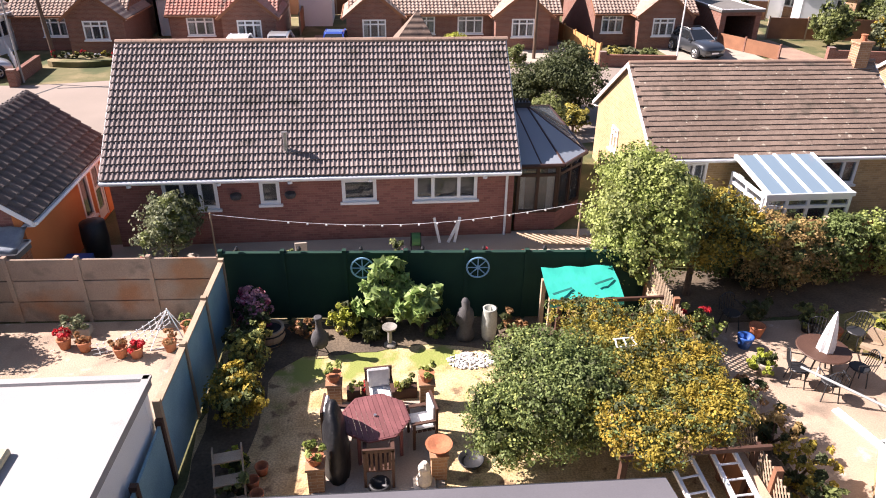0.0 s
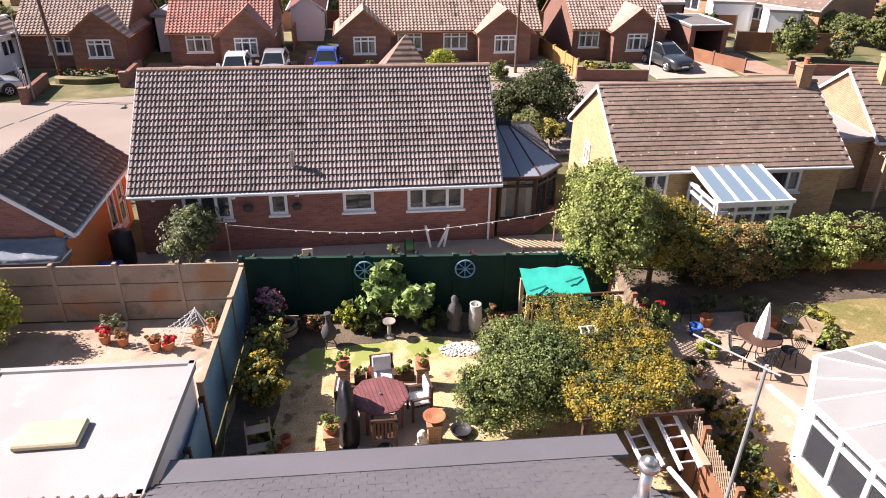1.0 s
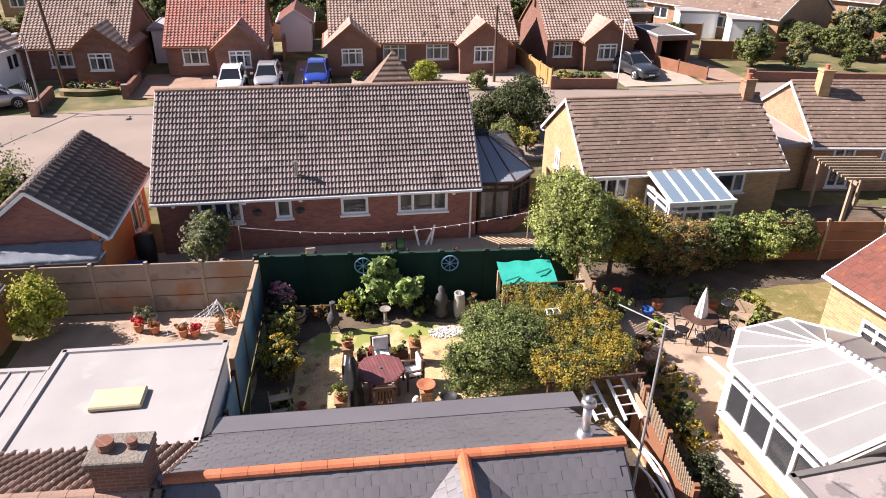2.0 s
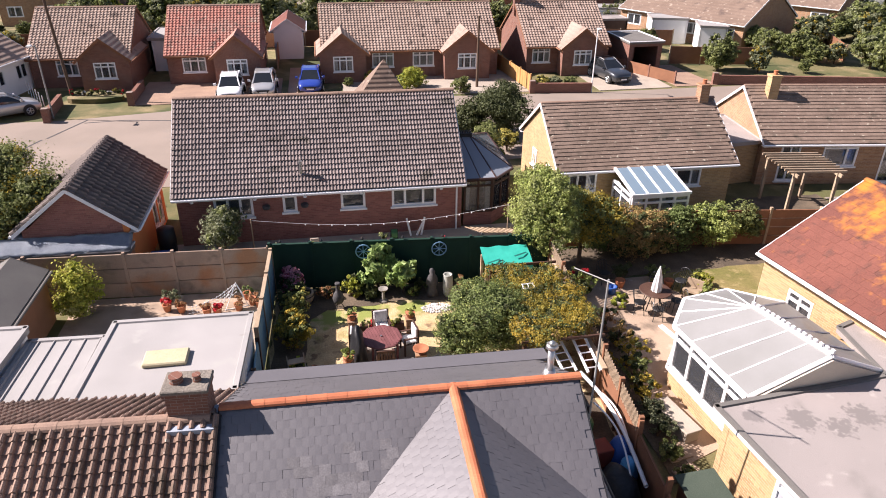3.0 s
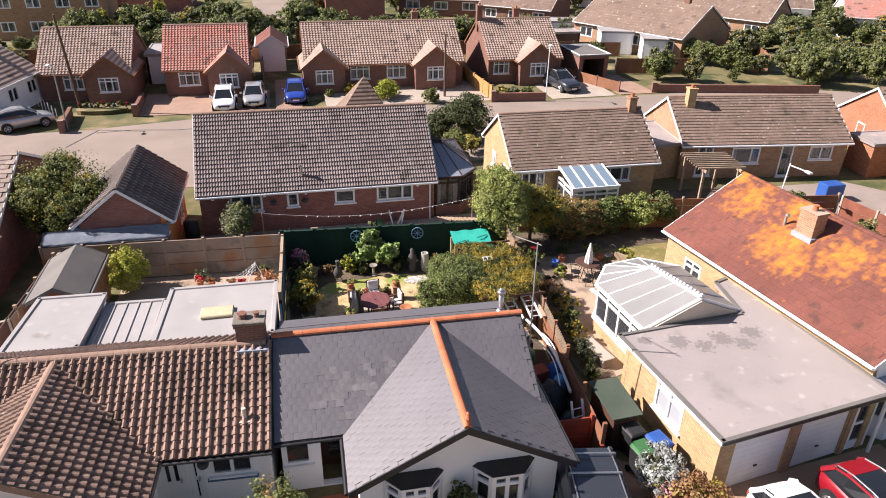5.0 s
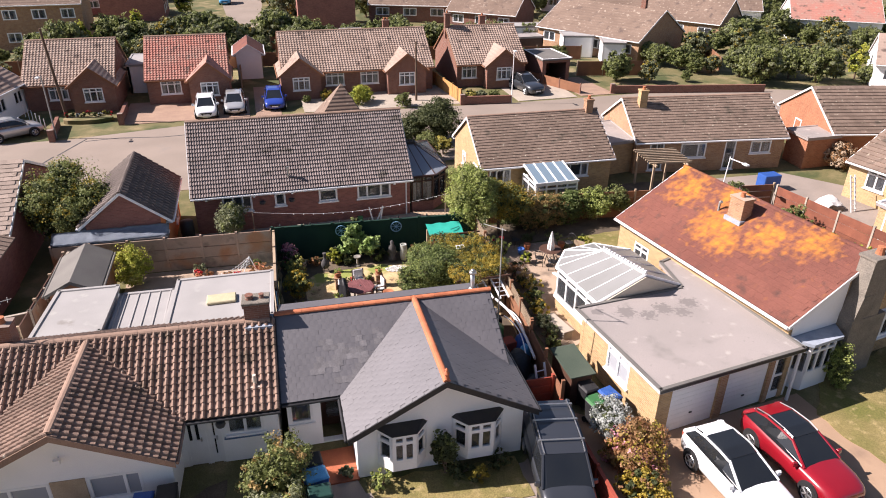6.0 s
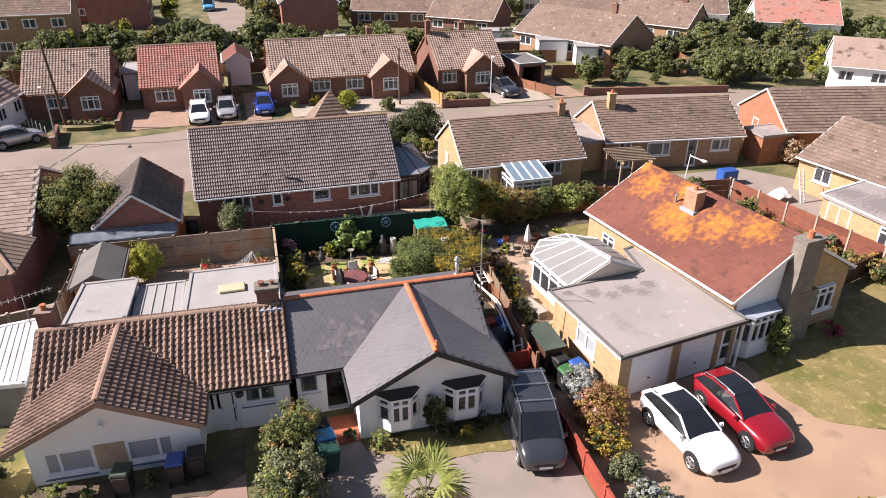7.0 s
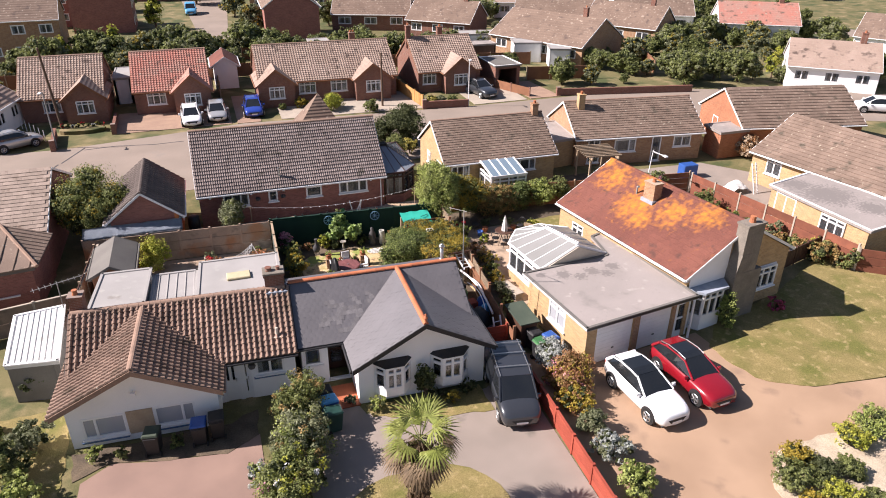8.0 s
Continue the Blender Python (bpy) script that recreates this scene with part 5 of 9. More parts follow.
part("roof_sheet", bm, "lead", gl2, "crumpled bluish metal sheet", smooth=True)
lh, roofs = house_body("brick_house", "red brick house with a pale brown tiled roof", -19.0, 19.2, 0, 10.0, 9.6, 2.25, 4.5, "brick_red", "tile_pale")
for rf, q in roofs[:1]:
    tile_slope(rf, q[0], q[1], q[3], 0.36, 0.3, 0, 0.0, "tile_pale", stagger=True, seed=11, lip=0.03)
le = flat_block("porch_extension", "brick extension with a hipped tiled roof and white window", [(-20.5, 9.9), (-13.95, 10.75), (-13.8, 14.3), (-20.5, 14.3)], 2.3, "brick_red", "felt_dark", "extension", "upvc", over=0.15)
window(le, 1.7, 1.2, pose(-16.6, 10.5, 0.95, 0, 0, 7.4), (1, 1), 0.3, bar=0.12)
for q in ([(-20.7, 9.7, 2.36), (-13.75, 10.58, 2.36), (-15.9, 14.4, 3.2), (-20.7, 14.4, 3.2)], [(-13.75, 10.58, 2.36), (-13.6, 14.4, 2.36), (-15.9, 14.4, 3.2)]):
    bm = bm_of()
    prism(bm, q, (0, 0, 0.07))
    part("hip_slope", bm, "tile_flat_brown", le)
HC, HT = Vector((-13.75, 10.58, 2.44)), Vector((-15.9, 14.4, 3.28))
bm = bm_of()
tube(bm, HC, HT, 0.09, seg=6)
part("hip_ridge", bm, "ridge_brown", le, "lichen-spotted hip tiles")
for i in range(10):
    u = (i + 0.5) / 10
    bm = bm_of()
    tube(bm, HC.lerp(Vector((-13.6, 14.4, 2.44)), u), HC.lerp(HT, u), 0.03, seg=5)
    part("roof_roll", bm, "tile_flat_brown", le)
    bm = bm_of()
    tube(bm, HC.lerp(Vector((-20.7, 9.7, 2.44)), u), HT.lerp(Vector((-20.7, 14.4, 3.28)), u) if u > 0.32 else HC.lerp(HT, u / 0.32), 0.03, seg=5)
    part("roof_roll", bm, "tile_flat_brown", le)
sh, roofs = house_body("garden_shed", "timber shed with a grey felt roof", -10.45, 11.3, -90, 3.3, 1.8, 1.85, 2.4, "fence_brown", "felt_dark", ov=0.15, trim="felt_dark", category="shed")

# ---- row of bungalows across the road ----
def far_house(label, x0, x1, wings, rmat, yw=45.7):
    cx, L = (x0 + x1) / 2, x1 - x0 - 0.24
    h, rf = house_body("far_bungalow", label, cx, yw + 4.1, 0, L, 8.2, 2.15, 5.05, "brick_brown", rmat, front=[(a - x0 - 0.12, b - x0 - 0.12, 0.85, 2.0) for a, b in FAR_WIN[label]], trim="fence_brown")
    for a, b in FAR_WIN[label]:
        window(h, b - a, 1.15, pose(a - cx, -4.1, 0.85), (1, 1, 1), 0.3, blind=True, bar=0.09)
    for a, b in wings:
        m_ = (a + b) / 2 - a - 0.25
        add_wing(h, a - cx, b - cx, -5.6, 0, 2.15, 3.75, 0.25, -5.35, "brick_brown", rmat, holes=[(m_ - 0.75, m_ + 0.75, 0.85, 2.0)], trim="fence_brown")
        window(h, 1.5, 1.15, pose((a + b) / 2 - cx - 0.75, -5.35, 0.85), (1, 1, 1), 0.3, blind=True, bar=0.09)
    tile_slope(rf[0][0], rf[0][1][0], rf[0][1][1], rf[0][1][3], 0.25, 0.28, 1, 0.04, rmat, seed=int(cx) + 60, lip=0.05)
    ridge(rf[0][0], (-L / 2 - 0.1, 0, 5.08), (L / 2 + 0.1, 0, 5.08), "ridge_brown", 0.14, 0.9)
    return h


FAR_WIN = {"brown brick bungalow with a pale brown tiled roof": [(-19.0, -17.5)], "brown brick bungalow with a red tiled roof": [(-10.2, -8.5)],
           "pair of brown brick bungalows with a brown tiled roof": [(4.0, 5.7), (7.2, 8.9)], "brown brick bungalow with a reddish-brown tiled roof": [(17.0, 18.5)]}
fh = [far_house(k, a, b, w, r) for k, a, b, w, r in zip(FAR_WIN, (-20.9, -11.4, 0.1, 16.4), (-13.7, -4.4, 14.2, 23.6), ([(-17.3, -13.4)], [(-8.0, -4.2)], [(-0.3, 3.7), (9.3, 13.4)], [(18.9, 22.8)]),
                                                    ("tile_far", "tile_far_red", "tile_far", "tile_far"))]
chimney(fh[3], -3.4, 0, 4.0, 6.2, 0.5, 0.5, "brick_brown", 1)
chimney(fh[3], 0.6, 1.2, 4.0, 5.7, 0.6, 0.5, "brick_brown", 1)
chimney(fh[2], 3.5, 1.0, 4.0, 5.6, 0.6, 0.5, "brick_brown", 2)
fg = flat_block("brick_garage", "brick garage with a dark flat roof and black door", [(25.0, 45.0), (28.2, 45.2), (28.0, 50.0), (25.0, 50.0)], 2.4, "brick_brown", "felt_dark", "garage", "upvc", holes={0: [(0.4, 2.6, 0, 2.0)]})
flat_block("white_garage", "white rendered garage between two bungalows", [(-13.4, 50), (-11.7, 50), (-11.7, 55), (-13.4, 55)], 2.6, "render_white", "felt_white", "garage", "felt_white")
house_body("white_outbuilding", "white outbuilding with an orange tiled roof", -2.6, 56, -90, 5, 2.4, 2.4, 3.4, "render_white", "tile_orange")


# ---- plants ----
def leaf_mesh(name, lumps, n, size, material, seed, droop=0.0):
    """Many small pointed leaves on the skins of overlapping lumps (centre, radii)."""
    r = np.random.RandomState(seed)
    w = np.array([a[1][0] * a[1][1] + a[1][2] * a[1][0] for a in lumps])
    m = max(6, min(n // 26, 260 + n // 55))
    idx = r.choice(len(lumps), m, p=w / w.sum())
    c = np.array([lumps[i][0] for i in idx], dtype=float)
    rad = np.array([lumps[i][1] for i in idx], dtype=float)
    d = r.normal(size=(m, 3))
    d /= np.linalg.norm(d, axis=1)[:, None]
    twig = c + d * rad * (0.5 + 0.72 * r.rand(m) ** 0.7)[:, None]
    spread = rad.mean(axis=1) * (0.13 + 0.13 * r.rand(m))
    pick = r.randint(0, m, n)
    off = r.normal(size=(n, 3))
    off /= np.linalg.norm(off, axis=1)[:, None] * (0.75 + 0.5 * r.rand(n))[:, None]
    p = twig[pick] + off * (1.35 * spread[pick])[:, None] * np.array([1, 1, 0.72])
    nrm = 0.5 * d[pick] + 0.65 * off + 0.6 * r.normal(size=(n, 3)) + np.array([0, 0, 0.2])
    nrm /= np.linalg.norm(nrm, axis=1)[:, None]
    t = np.cross(nrm, r.normal(size=(n, 3)))
    t[:, 2] -= droop
    t /= np.linalg.norm(t, axis=1)[:, None]
    b = np.cross(nrm, t)
    s = size * (0.6 + 0.8 * r.rand(n))[:, None]
    v = np.stack([p - t * s * 0.5, p + b * s * 0.32 + nrm * s * 0.06, p + t * s * 0.55, p - b * s * 0.32 + nrm * s * 0.06], axis=1).reshape(-1, 3)
    me = bpy.data.meshes.new(name)
    me.vertices.add(4 * n)
    me.vertices.foreach_set("co", v.astype(np.float32).ravel())
    me.loops.add(4 * n)
    me.loops.foreach_set("vertex_index", np.arange(4 * n, dtype=np.int32))
    me.polygons.add(n)
    me.polygons.foreach_set("loop_start", np.arange(0, 4 * n, 4, dtype=np.int32))
    me.update(calc_edges=True)
    me.materials.append(MATS[material])
    return me


def make_lumps(rx, ry, rz, k, seed, size=0.5, cone=False):
    r = random.Random(seed)
    out = [((0, 0, rz), (rx * 0.7, ry * 0.7, rz * 0.8))]
    for i in range(k):
        a, u = r.uniform(0, 6.2832), r.uniform(-0.75, 1.0)
        s = math.sqrt(max(0, 1 - u * u)) * r.uniform(0.5, 0.8)
        f = r.uniform(0.7, 1.15) * size
        if cone:
            s *= 1.25 * (1 - (u + 1) / 2.1)
            f *= 0.5 + 0.6 * (1 - (u + 1) / 2)
        out.append(((rx * s * math.cos(a), ry * s * math.sin(a), rz + rz * u * 0.72), (rx * f, ry * f, rz * f * 0.85)))
    return out


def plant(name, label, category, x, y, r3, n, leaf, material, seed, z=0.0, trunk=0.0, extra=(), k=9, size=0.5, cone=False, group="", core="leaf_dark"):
    """A shrub or tree: stem with limbs, an inner mass of leaves, lumpy crown, and extra (name, material, count, leaf
    size). The core's dark default paints the shade inside the crown.
    """
    rx, ry, rz = r3
    t = thing(name, pose(x, y, z, 0, 0, seed * 37 % 360), label, category, group)
    lumps = [((a[0][0], a[0][1], a[0][2] + trunk), a[1]) for a in make_lumps(rx, ry, rz, k, seed, size, cone)]
    bm = bm_of()
    r0 = 0.03 + 0.05 * max(rx, rz)
    tube(bm, (0, 0, 0), (0.02, 0.01, trunk + rz * 0.7), r0, r0 * 0.6, 7)
    for c, rr in lumps[1:7]:
        tube(bm, (0.01, 0.01, trunk + rz * 0.25), c, r0 * 0.5, r0 * 0.15, 5)
    part("trunk", bm, "bark", t)
    # dark by default: the crown's inner shade is put into this leaf colour
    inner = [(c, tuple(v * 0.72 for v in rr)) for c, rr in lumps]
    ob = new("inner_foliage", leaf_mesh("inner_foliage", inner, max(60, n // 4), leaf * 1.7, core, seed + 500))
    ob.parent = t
    ob = new("foliage", leaf_mesh("foliage", lumps, n, leaf, material, seed))
    ob.parent = t
    for i, (nm, mt, cnt, sz) in enumerate(extra):
        outer = [(c, tuple(v * 1.04 for v in rr)) for c, rr in lumps]
        ob = new(nm, leaf_mesh(nm, outer, cnt, sz, mt, seed + 77 + i))
        ob.parent = t
    return t


# ---- fences ----
def fence_run(name, label, a, b, h, n, panel, post, rails=0, cap=False, thick=0.05, post_h=0.1, slats=0, group="garden fences"):
    """A straight fence from a to b in n bays: posts, and panels (or boards) between them."""
    va, vb = Vector(a), Vector(b)
    ln, ang = (vb - va).length, math.degrees(math.atan2(vb.y - va.y, vb.x - va.x))
    f = thing(name, pose(a[0], a[1], 0, 0, 0, ang), label, "fence", group)
    w = ln / n
    for i in range(n + 1):
        g = bm_of()
        box(g, i * w - 0.05, -0.06, 0, i * w + 0.05, 0.06, h + post_h)
        part("post", g, post, f)
    for i in range(n):
        if rails:
            for j in range(rails):
                g = bm_of()
                z0, z1 = j * h / rails + 0.012, (j + 1) * h / rails - 0.012
                box(g, i * w + 0.05, -thick / 2, z0, (i + 1) * w - 0.05, thick / 2, z1)
                part("board", g, panel, f, bevel=0.008)
        elif slats:
            for j in range(slats):
                g = bm_of()
                x0 = i * w + 0.05 + j * (w - 0.1) / slats
                box(g, x0 + 0.004, -thick / 2 - 0.008 * (j % 2), 0.03, x0 + (w - 0.1) / slats - 0.004, thick / 2 - 0.008 * (j % 2), h)
                part("slat", g, panel, f)
        else:
            g = bm_of()
            box(g, i * w + 0.05, -thick / 2, 0.03, (i + 1) * w - 0.05, thick / 2, h)
            part("panel", g, panel, f)
        if cap:
            g = bm_of()
            box(g, i * w + 0.03, -0.06, h, (i + 1) * w - 0.03, 0.06, h + 0.04)
            part("capping", g, post, f)
    return f


def lattice(f, ln, z0, h, material, off=0.0, step=0.13):
    bm = bm_of()
    k = int((ln + h) / step)
    for s in (1, -1):
        for i in range(k + 1):
            u = i * step - (h if s > 0 else 0)
            p, q = [u, 0.0], [u + h * s, h]
            for e, o in ((p, q), (q, p)):
                for lim in (0, ln):
                    if (lim == 0 and e[0] < 0) or (lim == ln and e[0] > ln):
                        t = (lim - e[0]) / (o[0] - e[0]) if o[0] != e[0] else 0
                        e[1] += (o[1] - e[1]) * t
                        e[0] = lim
            if abs(p[0] - q[0]) > 0.02 and max(p[0], q[0]) <= ln + 0.01 and min(p[0], q[0]) >= -0.01:
                y0 = off + 0.012 * s
                a, b = Vector((p[0], y0, z0 + p[1])), Vector((q[0], y0, z0 + q[1]))
                nx = Vector((-(b - a).z, 0, (b - a).x)).normalized() * 0.016
                hexa(bm, [a - nx, a + nx, a + nx + Vector((0, 0.01, 0)), a - nx + Vector((0, 0.01, 0)), b - nx, b + nx, b + nx + Vector((0, 0.01, 0)), b - nx + Vector((0, 0.01, 0))])
    tagged(part("lattice", bm, material, f), kind="stuff")


cf = fence_run("concrete_fence", "brown-grey concrete panel fence with slotted posts", (-12.3, 14.35), (-2.35, 13.85), 1.75, 6, "fence_concrete", "fence_concrete", rails=3, thick=0.06, post_h=0.06)
gf = fence_run("green_fence", "dark green painted close-boarded fence", (-2.3, 13.8), (7.9, 13.1), 1.85, 7, "fence_green", "fence_green", cap=True)
bf = fence_run("blue_fence", "faded blue-green panel fence", (-2.42, 8.6), (-2.25, 13.55), 1.75, 3, "fence_blue", "wood_pale", cap=True)
fence_run("blue_fence", "dark boarded fence beside the white extension", (-2.42, 5.6), (-2.42, 8.5), 1.4, 2, "fence_blue", "wood_dark")
for a, b, n, m_ in (((7.12, 3.2), (7.68, 9.2), 4, "fence_brown"), ((7.68, 9.25), (7.95, 12.9), 2, "wood_pale")):
    f = fence_run("trellis_fence", "low brown panel fence topped with square trellis", a, b, 1.2, n, m_, "fence_brown", post_h=0.62)
    ln = (Vector(b) - Vector(a)).length
    lattice(f, ln, 1.22, 0.5, "wood_pale")
fence_run("trellis_fence", "brown panel fence topped with square trellis", (6.75, -0.6), (7.1, 3.15), 1.35, 2, "fence_brown", "fence_brown", post_h=0.4)
fence_run("red_fence", "low red-brown stained boundary fence", (6.05, -14.5), (6.72, -0.65), 0.85, 9, "fence_red", "fence_red", rails=3, post_h=0.12, cap=True)
fence_run("red_fence", "red-brown stained cross fence closing the side passage", (5.1, 0.15), (6.7, 0.1), 1.4, 1, "fence_red", "fence_red", rails=4)
fence_run("concrete_wall", "low grey concrete panel fence between the side gardens", (-17.5, 7.85), (-12.0, 8.97), 1.5, 3, "fence_concrete", "concrete", rails=2, cap=True)
fence_run("concrete_wall", "low grey concrete panel fence between the side gardens", (-12.0, 9.0), (-11.55, 14.3), 1.5, 3, "fence_concrete", "concrete", rails=2, cap=True)
fence_run("brown_fence", "rust-brown panel fence with pale concrete posts", (26.6, 13.2), (28.5, 1.0), 1.55, 6, "fence_rust", "concrete", rails=3)
fence_run("brown_fence", "rust-brown panel fence with pale concrete posts", (28.5, 0.9), (34.0, -3.5), 1.4, 3, "fence_rust", "concrete", rails=3)
fence_run("hedge_fence", "dark brown boarded fence behind the hedge", (9.5, 15.5), (26.5, 13.4), 1.6, 8, "fence_brown", "wood_pale", rails=4)
fence_run("low_picket", "low open timber fence beside the lawn", (22.3, 1.6), (28.0, 3.2), 1.1, 5, "wood_dark", "wood_dark", slats=6)
fence_run("yard_fence", "dark boarded yard fence", (-12.2, 5.6), (-11.7, 13.9), 1.6, 4, "wood_dark", "wood_pale")
fence_run("orange_fence", "orange stained boarded drive fence", (14.6, 49.0), (15.3, 40.2), 1.2, 4, "wood_orange", "wood_orange", slats=8)
for (a, b) in (((15.3, 39.7), (19.7, 39.2)), ((-12.9, 40.2), (-13.0, 44.5)), ((30.3, 40.3), (45, 37.5)), ((-17.2, 36.8), (-17.6, 41))):
    va, vb = Vector(a), Vector(b)
    bm = bm_of()
    box(bm, 0, -0.11, 0, (vb - va).length, 0.11, 0.65)
    box(bm, -0.02, -0.13, 0.65, (vb - va).length + 0.02, 0.13, 0.71)
    box(bm, -0.2, -0.2, 0, 0.2, 0.2, 0.9)
    solo("garden_wall", bm, "brick_brown", pose(a[0], a[1], 0, 0, 0, math.degrees(math.atan2(vb.y - va.y, vb.x - va.x))), "low brown brick front garden wall with pier", "wall", "front garden walls")
fence_run("far_fence", "brown boarded drive fence with brick pier", (24.0, 48.0), (27.2, 40.8), 0.9, 3, "fence_brown", "brick_brown")
# lattice panel lying in the path, and cartwheels on the green fence
lp = thing("garden_trellis", pose(7.0, 16.5, 0.45, -16, 10, 12), "loose weathered trellis panel leaning in the path", "trellis")
for i in range(9):
    bm = bm_of()
    box(bm, -1.3, i * 0.2 - 0.8, 0, 1.3, i * 0.2 - 0.77, 0.03)
    part("slat", bm, "wood_pale", lp)
for i in range(12):
    bm = bm_of()
    box(bm, -1.3 + i * 0.23, -0.85, 0.03, -1.27 + i * 0.23, 0.85, 0.06)
    part("slat", bm, "wood_pale", lp)
cw = thing("wall_ornament", pose(1.03, 13.47, 1.5, 90, 0, -4), "pale blue decorative wheel on the green fence", "wheel ornament", "fence wheels")
bm = bm_of()
for i in range(20):
    a, b = 6.2832 * i / 20, 6.2832 * (i + 1) / 20
    tube(bm, (0.27 * math.cos(a), 0.27 * math.sin(a), 0), (0.27 * math.cos(b), 0.27 * math.sin(b), 0), 0.022, seg=5)
part("rim", bm, "wheel_blue", cw)
for i in range(8):
    bm = bm_of()
    a = 6.2832 * i / 8
    tube(bm, (0, 0, 0), (0.26 * math.cos(a), 0.26 * math.sin(a), 0), 0.014, seg=5)
    part("spoke", bm, "wheel_blue", cw)
bm = bm_of()
tube(bm, (0, 0, -0.03), (0, 0, 0.03), 0.05)
part("hub", bm, "wheel_blue", cw)
copy_thing(cw, pose(3.8, 13.28, 1.5, 90, 0, -4))
for i in range(7):
    bm = bm_of()
    box(bm, -0.04, -0.04, 0, 0.04, 0.04, 0.04)
    tube(bm, (0, 0, 0.04), (0, 0, 0.1), 0.05, 0.02)
    solo("fence_finial", bm, "black_trim", pose(-1.9 + i * 1.46, 13.76 - i * 0.1, 1.95), "small dark solar lamp on the fence post", "lamp", "fence lamps")

# ---- garden furniture and ornaments ----
tb = thing("garden_table", pose(1.25, 9.1, 0.03, 0, 0, 12), "octagonal purple-brown slatted wooden garden table", "table")
for i in range(13):
    u = -0.6 + i * 0.0925
    lim = min(0.6, 0.85 - abs(u + 0.045))
    bm = bm_of()
    box(bm, -lim, u, 0.7, lim, u + 0.085, 0.73)
    part("slat", bm, "wood_purple", tb, m=pose(0, 0, 0, 0, 0, 90))
bm = bm_of()
for i in range(8):
    a, b = 6.2832 * (i + 0.5) / 8, 6.2832 * (i + 1.5) / 8
    tube(bm, (0.65 * math.cos(a), 0.65 * math.sin(a), 0.7), (0.65 * math.cos(b), 0.65 * math.sin(b), 0.7), 0.03, seg=5)
part("rim", bm, "wood_purple", tb)
for sx in (-1, 1):
    for sy in (-1, 1):
        bm = bm_of()
        box(bm, sx * 0.4 - 0.03, sy * 0.4 - 0.03, 0, sx * 0.4 + 0.03, sy * 0.4 + 0.03, 0.7)
        part("leg", bm, "wood_purple", tb)
bm = bm_of()
tube(bm, (0, 0, 0.7), (0, 0, 0.77), 0.03)
part("parasol_collar", bm, "aluminium", tb)


def garden_chair(label, m, wood, cushion=""):
    c = thing("garden_chair", m, label, "chair", "chairs round the table")
    for sx in (-0.25, 0.25):
        for sy, h in ((-0.22, 0.62), (0.22, 0.9)):
            bm = bm_of()
            box(bm, sx - 0.025, sy - 0.025, 0, sx + 0.025, sy + 0.025, h)
            part("leg", bm, wood, c)
        bm = bm_of()
        box(bm, sx - 0.035, -0.27, 0.62, sx + 0.035, 0.24, 0.65)
        part("armrest", bm, wood, c)
    for i in range(5):
        bm = bm_of()
        box(bm, -0.25, -0.24 + i * 0.095, 0.4, 0.25, -0.16 + i * 0.095, 0.425)
        part("seat_slat", bm, wood, c)
    for i in range(6):
        bm = bm_of()
        box(bm, -0.22 + i * 0.08, 0.21, 0.45, -0.17 + i * 0.08, 0.235, 0.86)
        part("back_slat", bm, wood, c)
    bm = bm_of()
    box(bm, -0.28, 0.2, 0.86, 0.28, 0.245, 0.94)
    part("top_rail", bm, wood, c)
    if cushion:
        bm = bm_of()
        box(bm, -0.23, -0.25, 0.43, 0.23, 0.2, 0.5), box(bm, -0.23, 0.13, 0.5, 0.23, 0.2, 0.95)
        part("cushion", bm, cushion, c, "white seat cushion", bevel=0.025)
    return c


garden_chair("dark wooden slatted garden armchair with arms", pose(1.3, 8.25, 0.03, 0, 0, 180), "wood_dark")
garden_chair("dark garden armchair with a white cushion", pose(2.15, 9.2, 0.03, 0, 0, -80), "wood_dark", "fabric_white")
garden_chair("dark garden armchair with a pale cushion", pose(0.5, 9.3, 0.03, 0, 0, 85), "wood_dark", "fabric_white")
garden_chair("dark garden armchair with a pale patterned cushion", pose(1.35, 10.1, 0.03, 0, 0, 5), "wood_dark", "fabric_white")
bm = bm_of()
lathe(bm, [(0.42, 0), (0.4, 0.3), (0.36, 0.7), (0.3, 0.95), (0.24, 1.15), (0.12, 1.35), (0.03, 1.4)], 0, 0, 0, 16)
for v in bm.verts:
    v.co.x *= 0.62
    v.co.y *= 1.5
    v.co += noise.noise_vector(v.co * 4) * 0.05
solo("covered_barbecue", bm, "black_cover", pose(0.5, 8.75, 0.03, 0, 0, 5), "barbecue under a black fabric cover with a cord", "barbecue", smooth=True)
bm = bm_of()
box(bm, 0.35, -0.5, 0, 0.85, 0.1, 0.04)
solo("paving_slab", bm, "concrete", pose(0.35, 8.25, 0.031, 0, 0, -12), "loose pale paving slab beside the barbecue", "slab", bevel=0.01)


